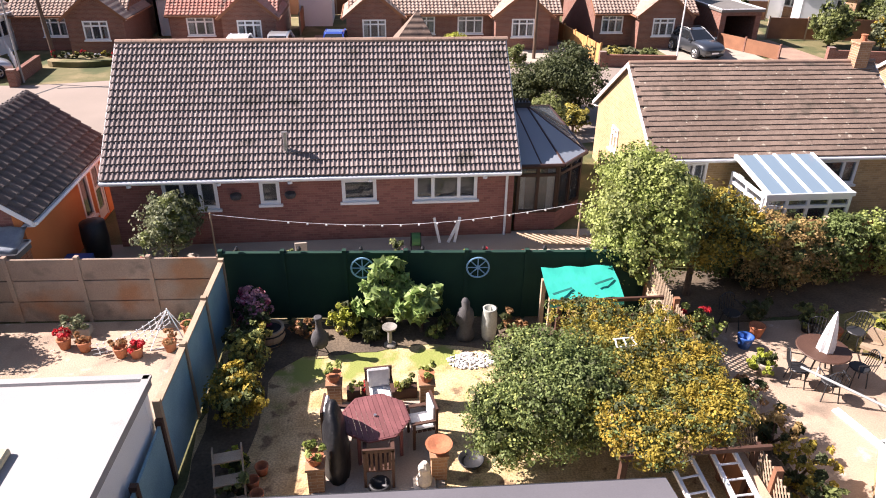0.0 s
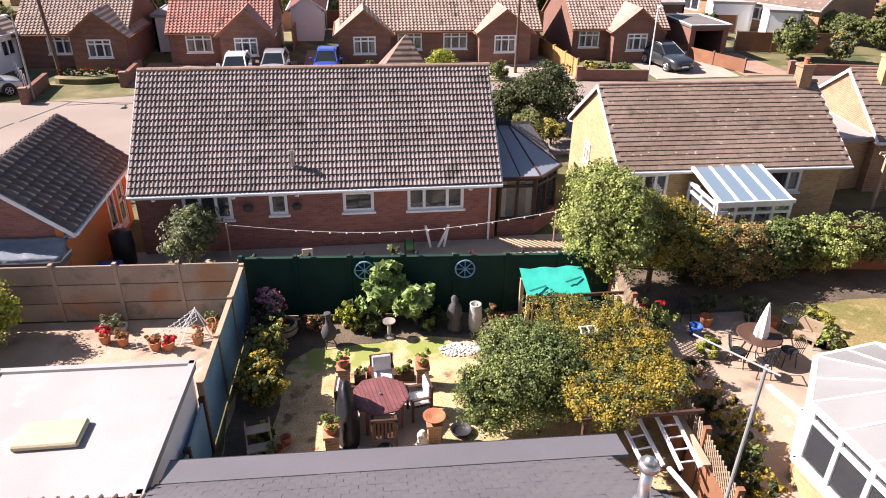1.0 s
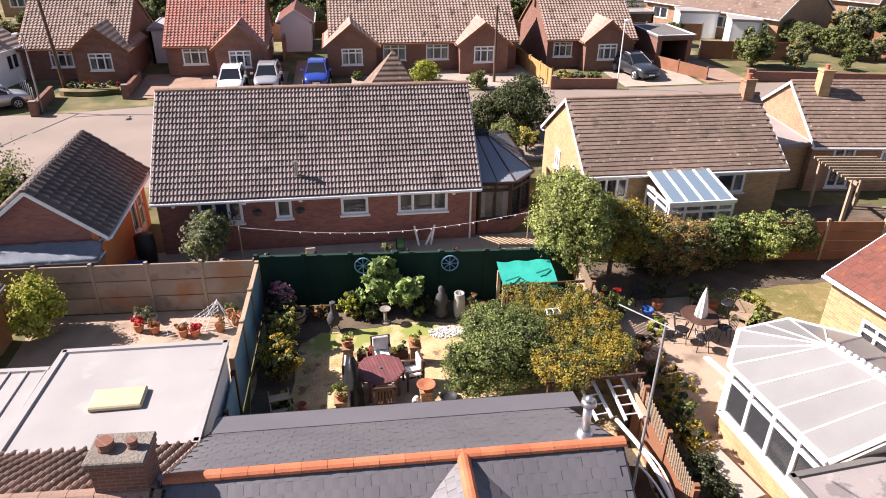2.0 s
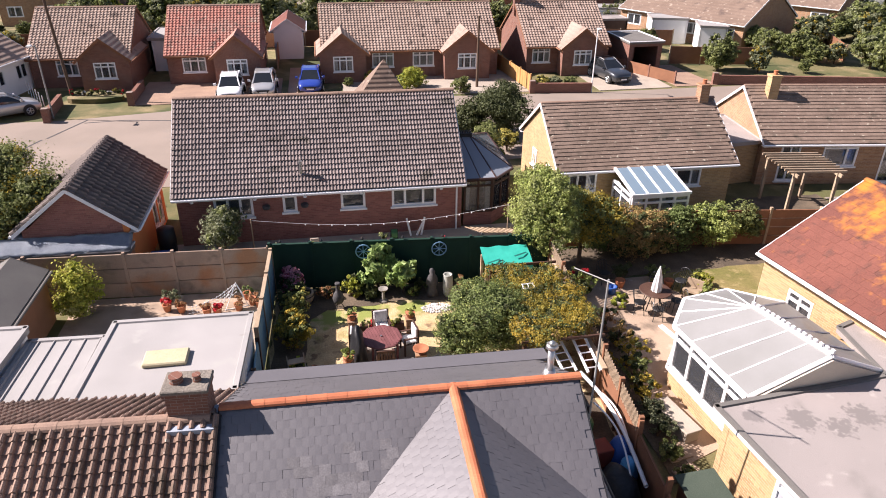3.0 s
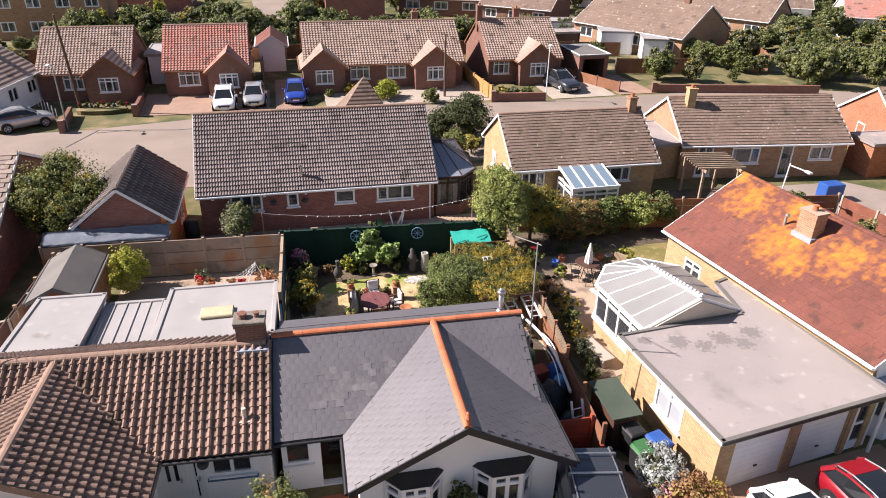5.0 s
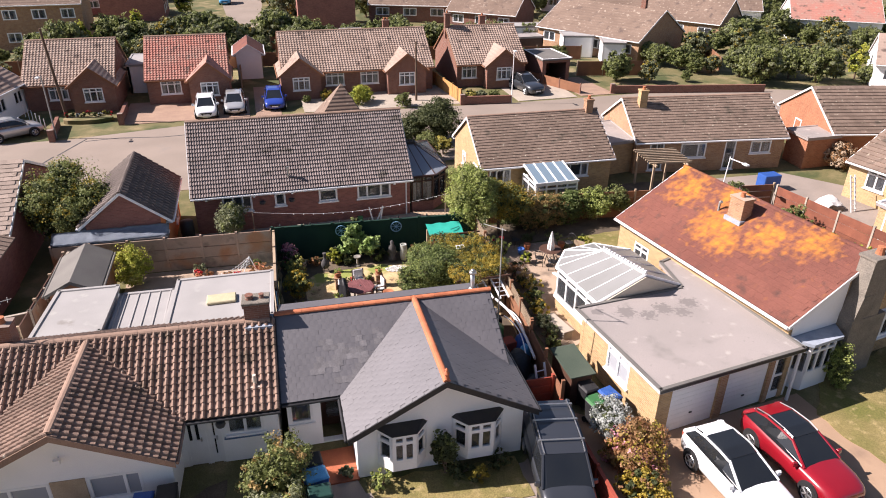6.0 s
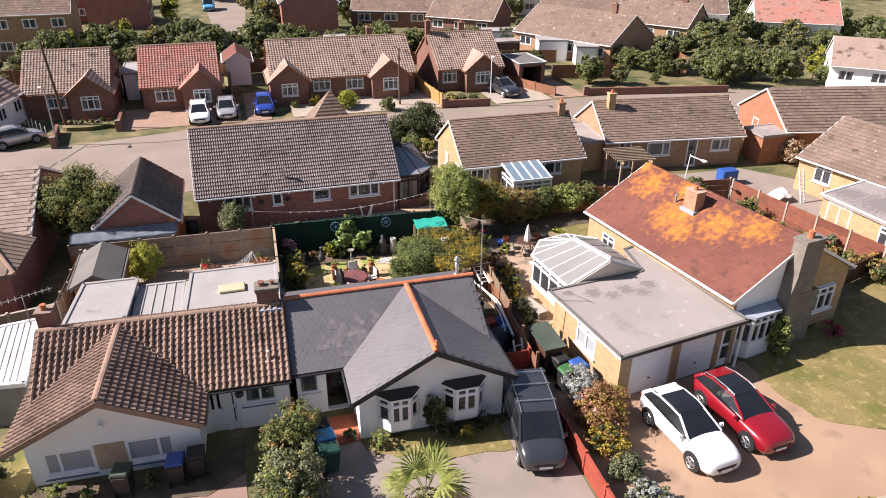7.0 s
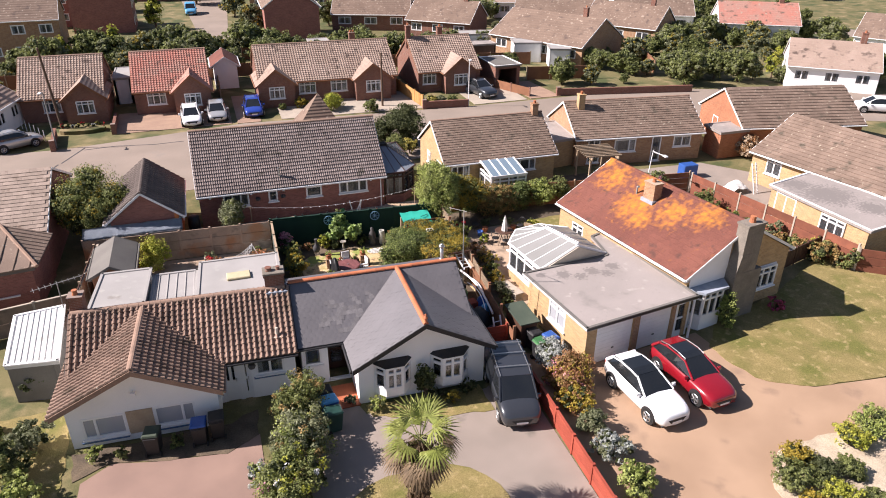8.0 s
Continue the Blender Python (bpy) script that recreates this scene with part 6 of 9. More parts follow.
def pillar(x, y, label, top):
    p = thing("brick_pillar", pose(x, y, 0), label, "pillar", "pillars round the seating area")
    bm = bm_of()
    box(bm, -0.14, -0.14, 0, 0.14, 0.14, 0.56), box(bm, -0.17, -0.17, 0.56, 0.17, 0.17, 0.62)
    part("shaft", bm, "brick_mixed", p)
    bm = bm_of()
    if top == "dish":
        lathe(bm, [(0.05, 0), (0.08, 0.06), (0.24, 0.14), (0.25, 0.17), (0.21, 0.165), (0.05, 0.12)], 0, 0, 0.62, 16)
        part("bird_bath_bowl", bm, "terracotta", p)
    else:
        lathe(bm, [(0.1, 0), (0.15, 0.14), (0.17, 0.2), (0.13, 0.2)], 0, 0, 0.62, 12)
        part("pot", bm, "terracotta", p)
        ob = new("pot_plant", leaf_mesh("pot_plant", [((0, 0, 0.9), (0.17, 0.17, 0.18))], 220, 0.09, "leaf_bright", int(x * 100) % 900 + 5))
        ob.parent = p
    return p


pillar(0.42, 10.4, "short brick pillar topped with a potted plant", "pot")
pillar(2.32, 10.25, "short brick pillar topped with a potted plant", "pot")
pillar(0.18, 8.15, "short brick pillar topped with a potted plant", "pot")
pillar(2.38, 8.25, "brick pillar carrying a shallow terracotta bird bath", "dish")
for i, x in enumerate((0.8, 1.1, 1.75, 2.0)):
    t = thing("planter_trough", pose(x, 10.55, 0.0), "small dark planter with flowers", "planter", "planters along the paving")
    bm = bm_of()
    box(bm, -0.14, -0.12, 0, 0.14, 0.12, 0.26)
    part("box", bm, "wood_dark", t, bevel=0.01)
    ob = new("flowering_plant", leaf_mesh("flowering_plant", [((0, 0, 0.33), (0.16, 0.14, 0.13))], 160, 0.08, ("leaf_bright", "petal_red", "leaf_lime", "leaf_mid")[i], 40 + i))
    ob.parent = t
ch = thing("chiminea", pose(0.02, 12.15, 0) @ Matrix.Diagonal((0.8, 0.8, 0.9, 1)), "dark clay chiminea on a three-legged iron stand", "chiminea")
bm = bm_of()
lathe(bm, [(0.1, 0.22), (0.22, 0.32), (0.26, 0.48), (0.2, 0.66), (0.1, 0.78), (0.085, 1.05), (0.12, 1.1), (0.12, 1.15), (0.08, 1.15)], 0, 0, 0, 14)
part("pot_body", bm, "stone_dark", ch, smooth=True)
for i in range(3):
    bm = bm_of()
    a = 2.094 * i
    tube(bm, (0.1 * math.cos(a), 0.1 * math.sin(a), 0.26), (0.24 * math.cos(a), 0.24 * math.sin(a), 0), 0.018)
    part("leg", bm, "black_trim", ch)
bb = thing("bird_bath", pose(1.62, 12.35, 0) @ Matrix.Diagonal((0.8, 0.8, 0.85, 1)), "grey stone sundial bird bath on a pedestal", "bird bath")
bm = bm_of()
lathe(bm, [(0.18, 0), (0.18, 0.06), (0.07, 0.12), (0.06, 0.5), (0.09, 0.56)], 0, 0, 0, 12)
part("pedestal", bm, "stone_grey", bb)
bm = bm_of()
lathe(bm, [(0.08, 0.56), (0.21, 0.6), (0.22, 0.65), (0.17, 0.64), (0.04, 0.61)], 0, 0, 0, 16)
part("bowl", bm, "stone_grey", bb)
bm = bm_of()
lathe(bm, [(0.2, 0), (0.22, 0.15), (0.16, 0.35), (0.2, 0.55), (0.19, 0.75), (0.1, 0.9), (0.11, 1.05), (0.02, 1.12)], 0, 0, 0, 10)
for v in bm.verts:
    v.co += noise.noise_vector(v.co * 7) * 0.07
solo("garden_statue", bm, "stone_dark", pose(3.42, 12.5, 0), "dark weathered stone garden ornament among pebbles", "statue", smooth=True)
bm = bm_of()
lathe(bm, [(0.12, 0), (0.17, 0.1), (0.19, 0.4), (0.18, 0.75), (0.15, 0.85), (0.17, 0.9), (0.12, 0.9), (0.11, 0.6)], 0, 0, 0, 16)
solo("tall_urn", bm, "stone_pale", pose(3.98, 12.4, 0), "tall pale glazed cylindrical urn", "urn", smooth=True)
bm = bm_of()
rr = random.Random(5)
for i in range(260):
    a, d = rr.uniform(0, 6.28), rr.random() ** 0.5
    x, y, s = 0.55 * d * math.cos(a), 0.3 * d * math.sin(a), rr.uniform(0.02, 0.05)
    lathe(bm, [(s * 0.6, 0), (s, s * 0.5), (s * 0.5, s)], x, y, 0, 6)
tagged(solo("pebbles", bm, "white_stone", pose(3.45, 11.6, 0.005), "heap of white pebbles on the lawn", "pebbles"), kind="stuff")
bm = bm_of()
lathe(bm, [(0.2, 0), (0.25, 0.1), (0.23, 0.1), (0.18, 0.03)], 0, 0, 0, 16)
solo("fire_bowl", bm, "black_trim", pose(3.02, 8.5, 0.02), "low black iron fire bowl on the lawn", "fire bowl", smooth=True)
bm = bm_of()
lathe(bm, [(0.13, 0), (0.15, 0.12), (0.1, 0.25), (0.12, 0.38), (0.05, 0.5)], 0, 0, 0.08, 10)
box(bm, -0.2, -0.16, 0, 0.2, 0.16, 0.08)
solo("small_statue", bm, "render_pale", pose(2.1, 8.0, 0.03), "small pale stone garden ornament on a slab", "statue", smooth=False)
bm = bm_of()
lathe(bm, [(0.14, 0), (0.2, 0.12), (0.19, 0.2), (0.15, 0.2), (0.13, 0.08)], 0, 0, 0, 14)
solo("glazed_pot", bm, "plastic_black", pose(1.3, 7.95, 0.035), "black glazed empty plant pot", "pot", smooth=True)
# timber barrel with pink hydrangea
br = thing("barrel_planter", pose(-1.2, 12.75, 0), "half barrel planter with dark hoops", "planter")
bm = bm_of()
lathe(bm, [(0.3, 0), (0.37, 0.2), (0.36, 0.42), (0.3, 0.42), (0.29, 0.3)], 0, 0, 0, 16)
part("tub", bm, "wood_pale", br)
for z in (0.1, 0.33):
    bm = bm_of()
    lathe(bm, [(0.372, z - 0.02), (0.38, z), (0.372, z + 0.02)], 0, 0, 0, 16)
    part("hoop", bm, "black_trim", br)
# shed with the green tarpaulin
sd2 = thing("log_store", pose(6.15, 12.5, -0.18, 0, 0, 0), "small timber store under a bright green tarpaulin", "store")
for sx in (-0.8, 0.8):
    for sy in (-0.35, 0.4):
        bm = bm_of()
        box(bm, sx - 0.05, sy - 0.05, 0.18, sx + 0.05, sy + 0.05, 1.5)
        part("post", bm, "wood_pale", sd2)
bm = bm_of()
for i in range(12):
    for j in range(4):
        x0, x1 = -0.88 + i * 0.147, -0.88 + (i + 1) * 0.147
        v = [(x0, -0.5 + j * 0.25), (x1, -0.5 + j * 0.25), (x1, -0.25 + j * 0.25), (x0, -0.25 + j * 0.25)]
        bm.faces.new([bm.verts.new((a, b, 1.45 + 0.28 * (b + 0.62) + 0.025 * math.sin(a * 9 + b * 7))) for a, b in v])
for x0, x1 in ((-0.88, 0.88),):
    bm.faces.new([bm.verts.new(p) for p in ((x0, -0.5, 1.48), (x1, -0.5, 1.48), (x1, -0.54, 1.3), (x0, -0.54, 1.3))])
bmesh.ops.remove_doubles(bm, verts=bm.verts[:], dist=0.002)
part("tarpaulin", bm, "tarpaulin", sd2, "bright green plastic tarpaulin", smooth=True)
for i, (x, y) in enumerate(((-0.55, -0.35), (0.5, -0.1))):
    bm = bm_of()
    box(bm, -0.28, -0.03, 0, 0.28, 0.03, 0.004)
    part("printed_bar", bm, "tarp_mark", sd2, m=pose(x, y, 1.5 + 0.28 * (y + 0.62) + 0.04, 15, 0, 25))

# ladders lying on the pergola
def ladder(x, y, z, tilt, rz, ln, label):
    l_ = thing("ladder", pose(x, y, z, tilt, 0, rz), label, "ladder", "aluminium ladders")
    for sx in (-0.19, 0.19):
        bm = bm_of()
        box(bm, sx - 0.03, 0, -0.03, sx + 0.03, ln, 0.03)
        part("rail", bm, "upvc", l_)
    for i in range(int(ln / 0.27)):
        bm = bm_of()
        tube(bm, (-0.17, 0.15 + i * 0.27, 0), (0.17, 0.15 + i * 0.27, 0), 0.02, seg=6)
        part("rung", bm, "upvc", l_)
    return l_


ladder(6.95, 5.75, 1.25, 14, 3, 2.2, "pale aluminium ladder lying over the pergola edge")
ladder(6.3, 5.9, 1.2, 16, 8, 1.35, "short aluminium ladder lying over the pergola edge")
bm = bm_of()
box(bm, -0.08, -1.5, 0, 0.08, 1.5, 0.05)
solo("timber_plank", bm, "wood_pale", pose(7.28, 7.2, 1.32, 0, 0, -2), "weathered pale plank along the fence top", "plank", bevel=0.006)
wf = thing("wire_rack", pose(5.97, 9.21, 2.06, 0, 0, 4), "small white wire rack lying on the creeper", "rack")
for p, q in (((-0.2, -0.1, 0.02), (0.2, -0.1, 0.02)), ((-0.2, 0.1, 0.06), (0.2, 0.1, 0.06)), ((-0.2, -0.1, 0.02), (-0.16, 0.1, 0.06)), ((0.2, -0.1, 0.02), (0.16, 0.1, 0.06)), ((0, -0.1, 0.02), (0, 0.1, 0.06))):
    bm = bm_of()
    tube(bm, p, q, 0.016, seg=6)
    part("rod", bm, "upvc", wf)
pg2 = thing("pergola", pose(6.3, 9.0, 0), "low timber pergola smothered in golden foliage", "pergola")
for sx in (-1.1, 1.1):
    for sy in (-2.2, 0, 2.0):
        bm = bm_of()
        box(bm, sx - 0.05, sy - 0.05, 0, sx + 0.05, sy + 0.05, 1.75)
        part("post", bm, "wood_dark", pg2)
for i in range(8):
    bm = bm_of()
    box(bm, -1.25, -2.35 + i * 0.64, 1.75, 1.25, -2.29 + i * 0.64, 1.83)
    part("rafter", bm, "wood_dark", pg2)
gold = thing("golden_creeper", pose(6.25, 8.95, 0), "dense golden-green creeper spread over the pergola", "creeper")
rr = random.Random(8)
gl = [((rr.uniform(-1.05, 1.05), rr.uniform(-2.05, 1.75), 1.85 + rr.uniform(-0.04, 0.06)), (0.46, 0.48, 0.22)) for i in range(48)]
# the leaf_dark layer puts the shade under the golden leaves into colour
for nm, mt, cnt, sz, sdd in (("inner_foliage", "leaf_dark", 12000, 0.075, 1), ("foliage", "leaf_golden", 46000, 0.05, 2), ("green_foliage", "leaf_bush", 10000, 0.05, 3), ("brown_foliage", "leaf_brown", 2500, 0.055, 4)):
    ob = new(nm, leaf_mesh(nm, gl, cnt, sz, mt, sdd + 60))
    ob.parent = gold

# bright outer leaves paint highlights, the dark core paints shade between clumps
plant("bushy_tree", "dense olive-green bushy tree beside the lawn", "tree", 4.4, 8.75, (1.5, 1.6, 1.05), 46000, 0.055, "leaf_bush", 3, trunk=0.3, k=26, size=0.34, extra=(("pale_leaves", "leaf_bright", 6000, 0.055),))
plant("fig_tree", "large-leaved bright green fig against the fence", "tree", 1.5, 13.05, (0.6, 0.35, 0.8), 700, 0.27, "leaf_fig", 5, trunk=0.3, k=8, core="leaf_fig")
plant("fig_tree", "large-leaved bright green fig against the fence", "tree", 2.4, 12.9, (0.75, 0.4, 0.58), 700, 0.27, "leaf_fig", 6, trunk=0.25, k=8, core="leaf_fig")
plant("hydrangea", "dusky pink hydrangea in full flower", "shrub", -1.6, 13.15, (0.55, 0.42, 0.45), 1500, 0.1, "leaf_dark", 7, z=0.0, trunk=0.25, extra=(("dusky_bloom", "petal_dusky", 3600, 0.09), ("pink_bloom", "petal_pink", 900, 0.09)))
plant("shrub", "yellow-green leafy shrub by the fence", "shrub", 0.5, 12.95, (0.42, 0.35, 0.42), 900, 0.11, "leaf_lime", 8, extra=(("yellow_leaves", "leaf_yellow", 300, 0.1),))
plant("shrub", "small rust-coloured acer shrub", "shrub", -0.42, 12.8, (0.36, 0.3, 0.26), 1100, 0.07, "leaf_rust", 9)
plant("spiky_plant", "dark strappy-leaved border plant", "shrub", 1.15, 12.75, (0.35, 0.3, 0.22), 260, 0.3, "leaf_dark", 10)
plant("shrub", "pale yellow variegated shrub by the blue fence", "shrub", -1.35, 11.5, (0.5, 0.45, 0.55), 1700, 0.09, "leaf_yellow", 11, trunk=0.15, extra=(("green_leaves", "leaf_mid", 900, 0.09),))
plant("shrub", "golden-green rounded shrub by the fence", "shrub", -1.45, 9.95, (0.62, 0.6, 0.6), 4200, 0.075, "leaf_golden", 12, trunk=0.1, extra=(("green_leaves", "leaf_mid", 2200, 0.075),))
plant("shrub", "dark evergreen shrub in the border", "shrub", -1.5, 12.3, (0.45, 0.5, 0.5), 1500, 0.09, "leaf_dark", 13)
for i, (x, y, s) in enumerate(((3.0, 12.9, 0.35), (4.6, 12.6, 0.4), (2.7, 12.6, 0.22), (-1.3, 8.7, 0.3), (-1.2, 8.1, 0.28), (-1.1, 7.5, 0.32), (-1.5, 6.9, 0.4))):
    plant("border_plant", "low mixed green border plant", "plant", x, y, (s, s, s * 0.8), 380, 0.1, ("leaf_mid", "leaf_rust", "leaf_bright", "leaf_lime", "leaf_mid", "leaf_bright", "leaf_dark")[i], 20 + i, group="border plants", k=5)
st = thing("plant_stand", pose(-1.35, 8.2, 0, 0, 0, 10), "tiered timber plant stand with pots", "plant stand")
for i in range(3):
    bm = bm_of()
    box(bm, -0.25, -0.6 + i * 0.35, 0.2 + i * 0.2, 0.25, -0.35 + i * 0.35, 0.23 + i * 0.2)
    part("shelf", bm, "wood_pale", st)
for sx in (-0.25, 0.25):
    bm = bm_of()
    prism(bm, [(sx, -0.6, 0), (sx, -0.5, 0), (sx, 0.4, 0.75), (sx, 0.3, 0.75)], (0.03, 0, 0))
    part("side_rail", bm, "wood_pale", st)
for i in range(5):
    bm = bm_of()
    lathe(bm, [(0.09, 0), (0.13, 0.2), (0.11, 0.2), (0.09, 0.05)], 0, 0, 0, 12)
    solo("flower_pot", bm, "terracotta", pose(-0.85 - 0.12 * (i % 2), 7.3 + i * 0.32, 0.01), "terracotta flower pot on the soil", "pot", "terracotta pots", smooth=True)

# yard on the left: pots, airer, troughs
for i, (x, y, mt) in enumerate(((-5.9, 12.9, "petal_red"), (-5.4, 12.75, "leaf_rust"), (-4.5, 12.45, "leaf_rust"), (-4.15, 12.4, "petal_red"), (-3.45, 12.6, "leaf_rust"), (-3.0, 12.9, "leaf_rust"), (-3.2, 13.3, "leaf_mid"), (-2.75, 12.7, "leaf_rust"))):
    t = thing("potted_plant", pose(x, y, 0), "terracotta pot with a small flowering plant", "potted plant", "pots in the yard")
    bm = bm_of()
    lathe(bm, [(0.11, 0), (0.16, 0.24), (0.17, 0.27), (0.13, 0.27), (0.1, 0.1)], 0, 0, 0, 12)
    part("pot", bm, "terracotta", t, smooth=True)
    ob = new("leaves", leaf_mesh("leaves", [((0, 0, 0.36), (0.2, 0.18, 0.13))], 200, 0.08, mt, 90 + i))
    ob.parent = t
tr = thing("planter_trough", pose(-5.85, 13.45, 0), "long stone trough with leafy plants", "planter")
bm = bm_of()
box(bm, -0.35, -0.13, 0, 0.35, 0.13, 0.2)
part("box", bm, "concrete", tr, bevel=0.015)
ob = new("leaves", leaf_mesh("leaves", [((-0.15, 0, 0.3), (0.25, 0.17, 0.18)), ((0.15, 0, 0.32), (0.22, 0.15, 0.2))], 420, 0.1, "leaf_grey", 99))
ob.parent = tr
ar = thing("clothes_airer", pose(-4.0, 12.9, 0, 0, 0, 15), "folding clothes airer hung with small white pegs", "airer")
bm = bm_of()
for p, q in (((0, -0.3, 0), (0.5, 0, 0.85)), ((0, 0.3, 0), (0.5, 0, 0.85)), ((0.8, -0.3, 0), (0.5, 0, 0.85)), ((0.8, 0.3, 0), (0.5, 0, 0.85)), ((0, -0.3, 0.02), (0.8, -0.3, 0.02))):
    tube(bm, p, q, 0.014, seg=5)
part("airer_frame", bm, "upvc", ar)
bm = bm_of()
for k in range(4):
    for i in range(12):
        a, b = i / 12, (i + 1) / 12
        f = lambda t: Vector((0.5 - 1.7 * t, -0.25 * t + 0.05 * k, 0.85 - 0.15 * k - 0.45 * t - 0.18 * math.sin(3.14 * t)))
        tube(bm, f(a), f(b), 0.008, seg=4)
        p = f(a)
        box(bm, p.x - 0.012, p.y - 0.012, p.z - 0.04, p.x + 0.012, p.y + 0.012, p.z + 0.03)
tagged(part("peg_line", bm, "upvc", ar), kind="stuff")

# path behind the green fence: line of lights, reel, planters
ll = thing("light_string", pose(0, 0, 0), "sagging string of small white lights along the path", "string lights")
bm = bm_of()
pts = [Vector((-3.2 + 10.6 * i / 40, 16.9, 1.45 - 0.5 * math.sin(3.1416 * i / 40))) for i in range(41)]
for p, q in zip(pts, pts[1:]):
    tube(bm, p, q, 0.006, seg=4)
part("cable", bm, "upvc", ll)
for p in (pts[0], pts[-1]):
    bm = bm_of()
    tube(bm, (p.x, p.y, 0), (p.x, p.y, p.z + 0.05), 0.025)
    part("support_post", bm, "wood_pale", ll)
bm = bm_of()
for p in pts[8::2]:
    lathe(bm, [(0.01, 0), (0.03, 0.02), (0.03, 0.05), (0.008, 0.07)], p.x, p.y, p.z - 0.07, 6)
tagged(part("bulbs", bm, "upvc", ll), kind="stuff")
bm = bm_of()
box(bm, -0.17, -0.05, 0, 0.17, 0.05, 0.62)
solo("paving_stone", bm, "concrete", pose(-0.75, 16.5, 0, -14, 0, 4), "pale upright slab leaning in the path", "slab", bevel=0.01)
hr = thing("hose_reel", pose(2.55, 17.2, 0), "green garden hose reel on a stand", "hose reel")
bm = bm_of()
tube(bm, (-0.12, 0, 0.3), (0.12, 0, 0.3), 0.2, seg=14)
part("drum", bm, "plastic_green", hr)
for sx in (-0.14, 0.14):
    bm = bm_of()
    tube(bm, (sx, -0.15, 0), (sx, 0, 0.5), 0.02), tube(bm, (sx, 0.15, 0), (sx, 0, 0.5), 0.02)
    part("stand", bm, "plastic_black", hr)
for i, (x, a) in enumerate(((3.3, -12), (3.55, 28), (3.75, 12))):
    bm = bm_of()
    box(bm, -0.04, -0.03, 0, 0.04, 0.03, 0.8)
    solo("timber_offcut", bm, "upvc", pose(x, 17.5, 0, -10, a, 0), "pale length of board leaning on the wall", "board", "leaning boards")
bm = bm_of()
prism(bm, [(0, 0, 0), (0.45, 0, 0), (0, 0, 0.75)], (0, 0.05, 0))
solo("red_board", bm, "ridge_terracotta", pose(5.45, 15.4, 0, -8, 0, 20), "terracotta-coloured board leaning at the path's end", "board")
for i in range(16):
    x = -5.6 + i * 0.7 + 0.2 * math.sin(i * 5)
    plant("flower_clump", ("low flowering plants along the fence top", "pale leafy plants along the fence")[i % 2], "plant", x, 14.6 + 0.3 * math.sin(i * 3), (0.3, 0.25, 0.5 + 0.15 * (i % 3)), 260, 0.09, ("leaf_mid", "leaf_lime", "leaf_grey", "leaf_mid")[i % 4], 120 + i, k=5,
          extra=(("blooms", ("petal_pink", "fabric_white", "petal_red", "petal_dusky")[i % 4], 40, 0.07),), group="path border")
plant("olive_bush", "grey-green olive bush against the brick wall", "bush", -4.35, 16.9, (1.35, 0.8, 0.85), 8200, 0.085, "leaf_grey", 31, trunk=0.35, k=16, size=0.36, core="leaf_mid", extra=(("green_leaves", "leaf_mid", 1200, 0.08),))
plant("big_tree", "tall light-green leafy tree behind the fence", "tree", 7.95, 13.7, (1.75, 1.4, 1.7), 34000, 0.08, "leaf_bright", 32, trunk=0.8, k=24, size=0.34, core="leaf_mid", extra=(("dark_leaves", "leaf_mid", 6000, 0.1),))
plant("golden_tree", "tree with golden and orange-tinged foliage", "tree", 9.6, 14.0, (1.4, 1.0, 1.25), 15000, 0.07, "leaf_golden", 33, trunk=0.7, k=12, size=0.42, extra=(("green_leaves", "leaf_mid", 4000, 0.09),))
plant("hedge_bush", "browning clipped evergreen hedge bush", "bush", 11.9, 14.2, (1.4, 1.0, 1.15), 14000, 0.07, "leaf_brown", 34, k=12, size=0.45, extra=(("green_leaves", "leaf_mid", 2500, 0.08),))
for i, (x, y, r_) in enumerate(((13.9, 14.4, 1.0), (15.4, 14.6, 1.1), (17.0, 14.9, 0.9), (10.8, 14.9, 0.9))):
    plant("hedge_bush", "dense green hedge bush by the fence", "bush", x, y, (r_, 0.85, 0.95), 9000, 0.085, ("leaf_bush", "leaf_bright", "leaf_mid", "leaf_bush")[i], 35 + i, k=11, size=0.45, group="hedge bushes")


# ---- neighbour's patio ----
pt = thing("patio_table", pose(11.1, 10.45, 0), "round dark metal patio table", "table")
bm = bm_of()
lathe(bm, [(0.55, 0.7), (0.57, 0.72), (0.55, 0.74), (0.02, 0.74)], 0, 0, 0, 20)
part("tabletop", bm, "wood_dark", pt)
for i in range(4):
    a = 1.571 * i + 0.5
    bm = bm_of()
    tube(bm, (0.15 * math.cos(a), 0.15 * math.sin(a), 0.7), (0.42 * math.cos(a), 0.42 * math.sin(a), 0), 0.02)
    part("leg", bm, "black_trim", pt)
pr = thing("closed_parasol", pose(11.1, 10.4, 0) @ Matrix.Diagonal((0.9, 0.9, 0.86, 1)), "closed white patio parasol in its base", "parasol")
bm = bm_of()
tube(bm, (0, 0, 0), (0, 0, 2.0), 0.02)
part("pole", bm, "upvc", pr)
bm = bm_of()
n = 16
prof = [(0.17, 0.85), (0.16, 1.1), (0.11, 1.5), (0.05, 1.85), (0.015, 2.0)]
rings = [[bm.verts.new((r_ * (1 + 0.25 * (k % 2)) * math.cos(6.2832 * k / n), r_ * (1 + 0.25 * (k % 2)) * math.sin(6.2832 * k / n), z)) for k in range(n)] for r_, z in prof]
for a, b in zip(rings, rings[1:]):
    for k in range(n):
        bm.faces.new((a[k], a[(k + 1) % n], b[(k + 1) % n], b[k]))
part("canopy", bm, "fabric_white", pr)


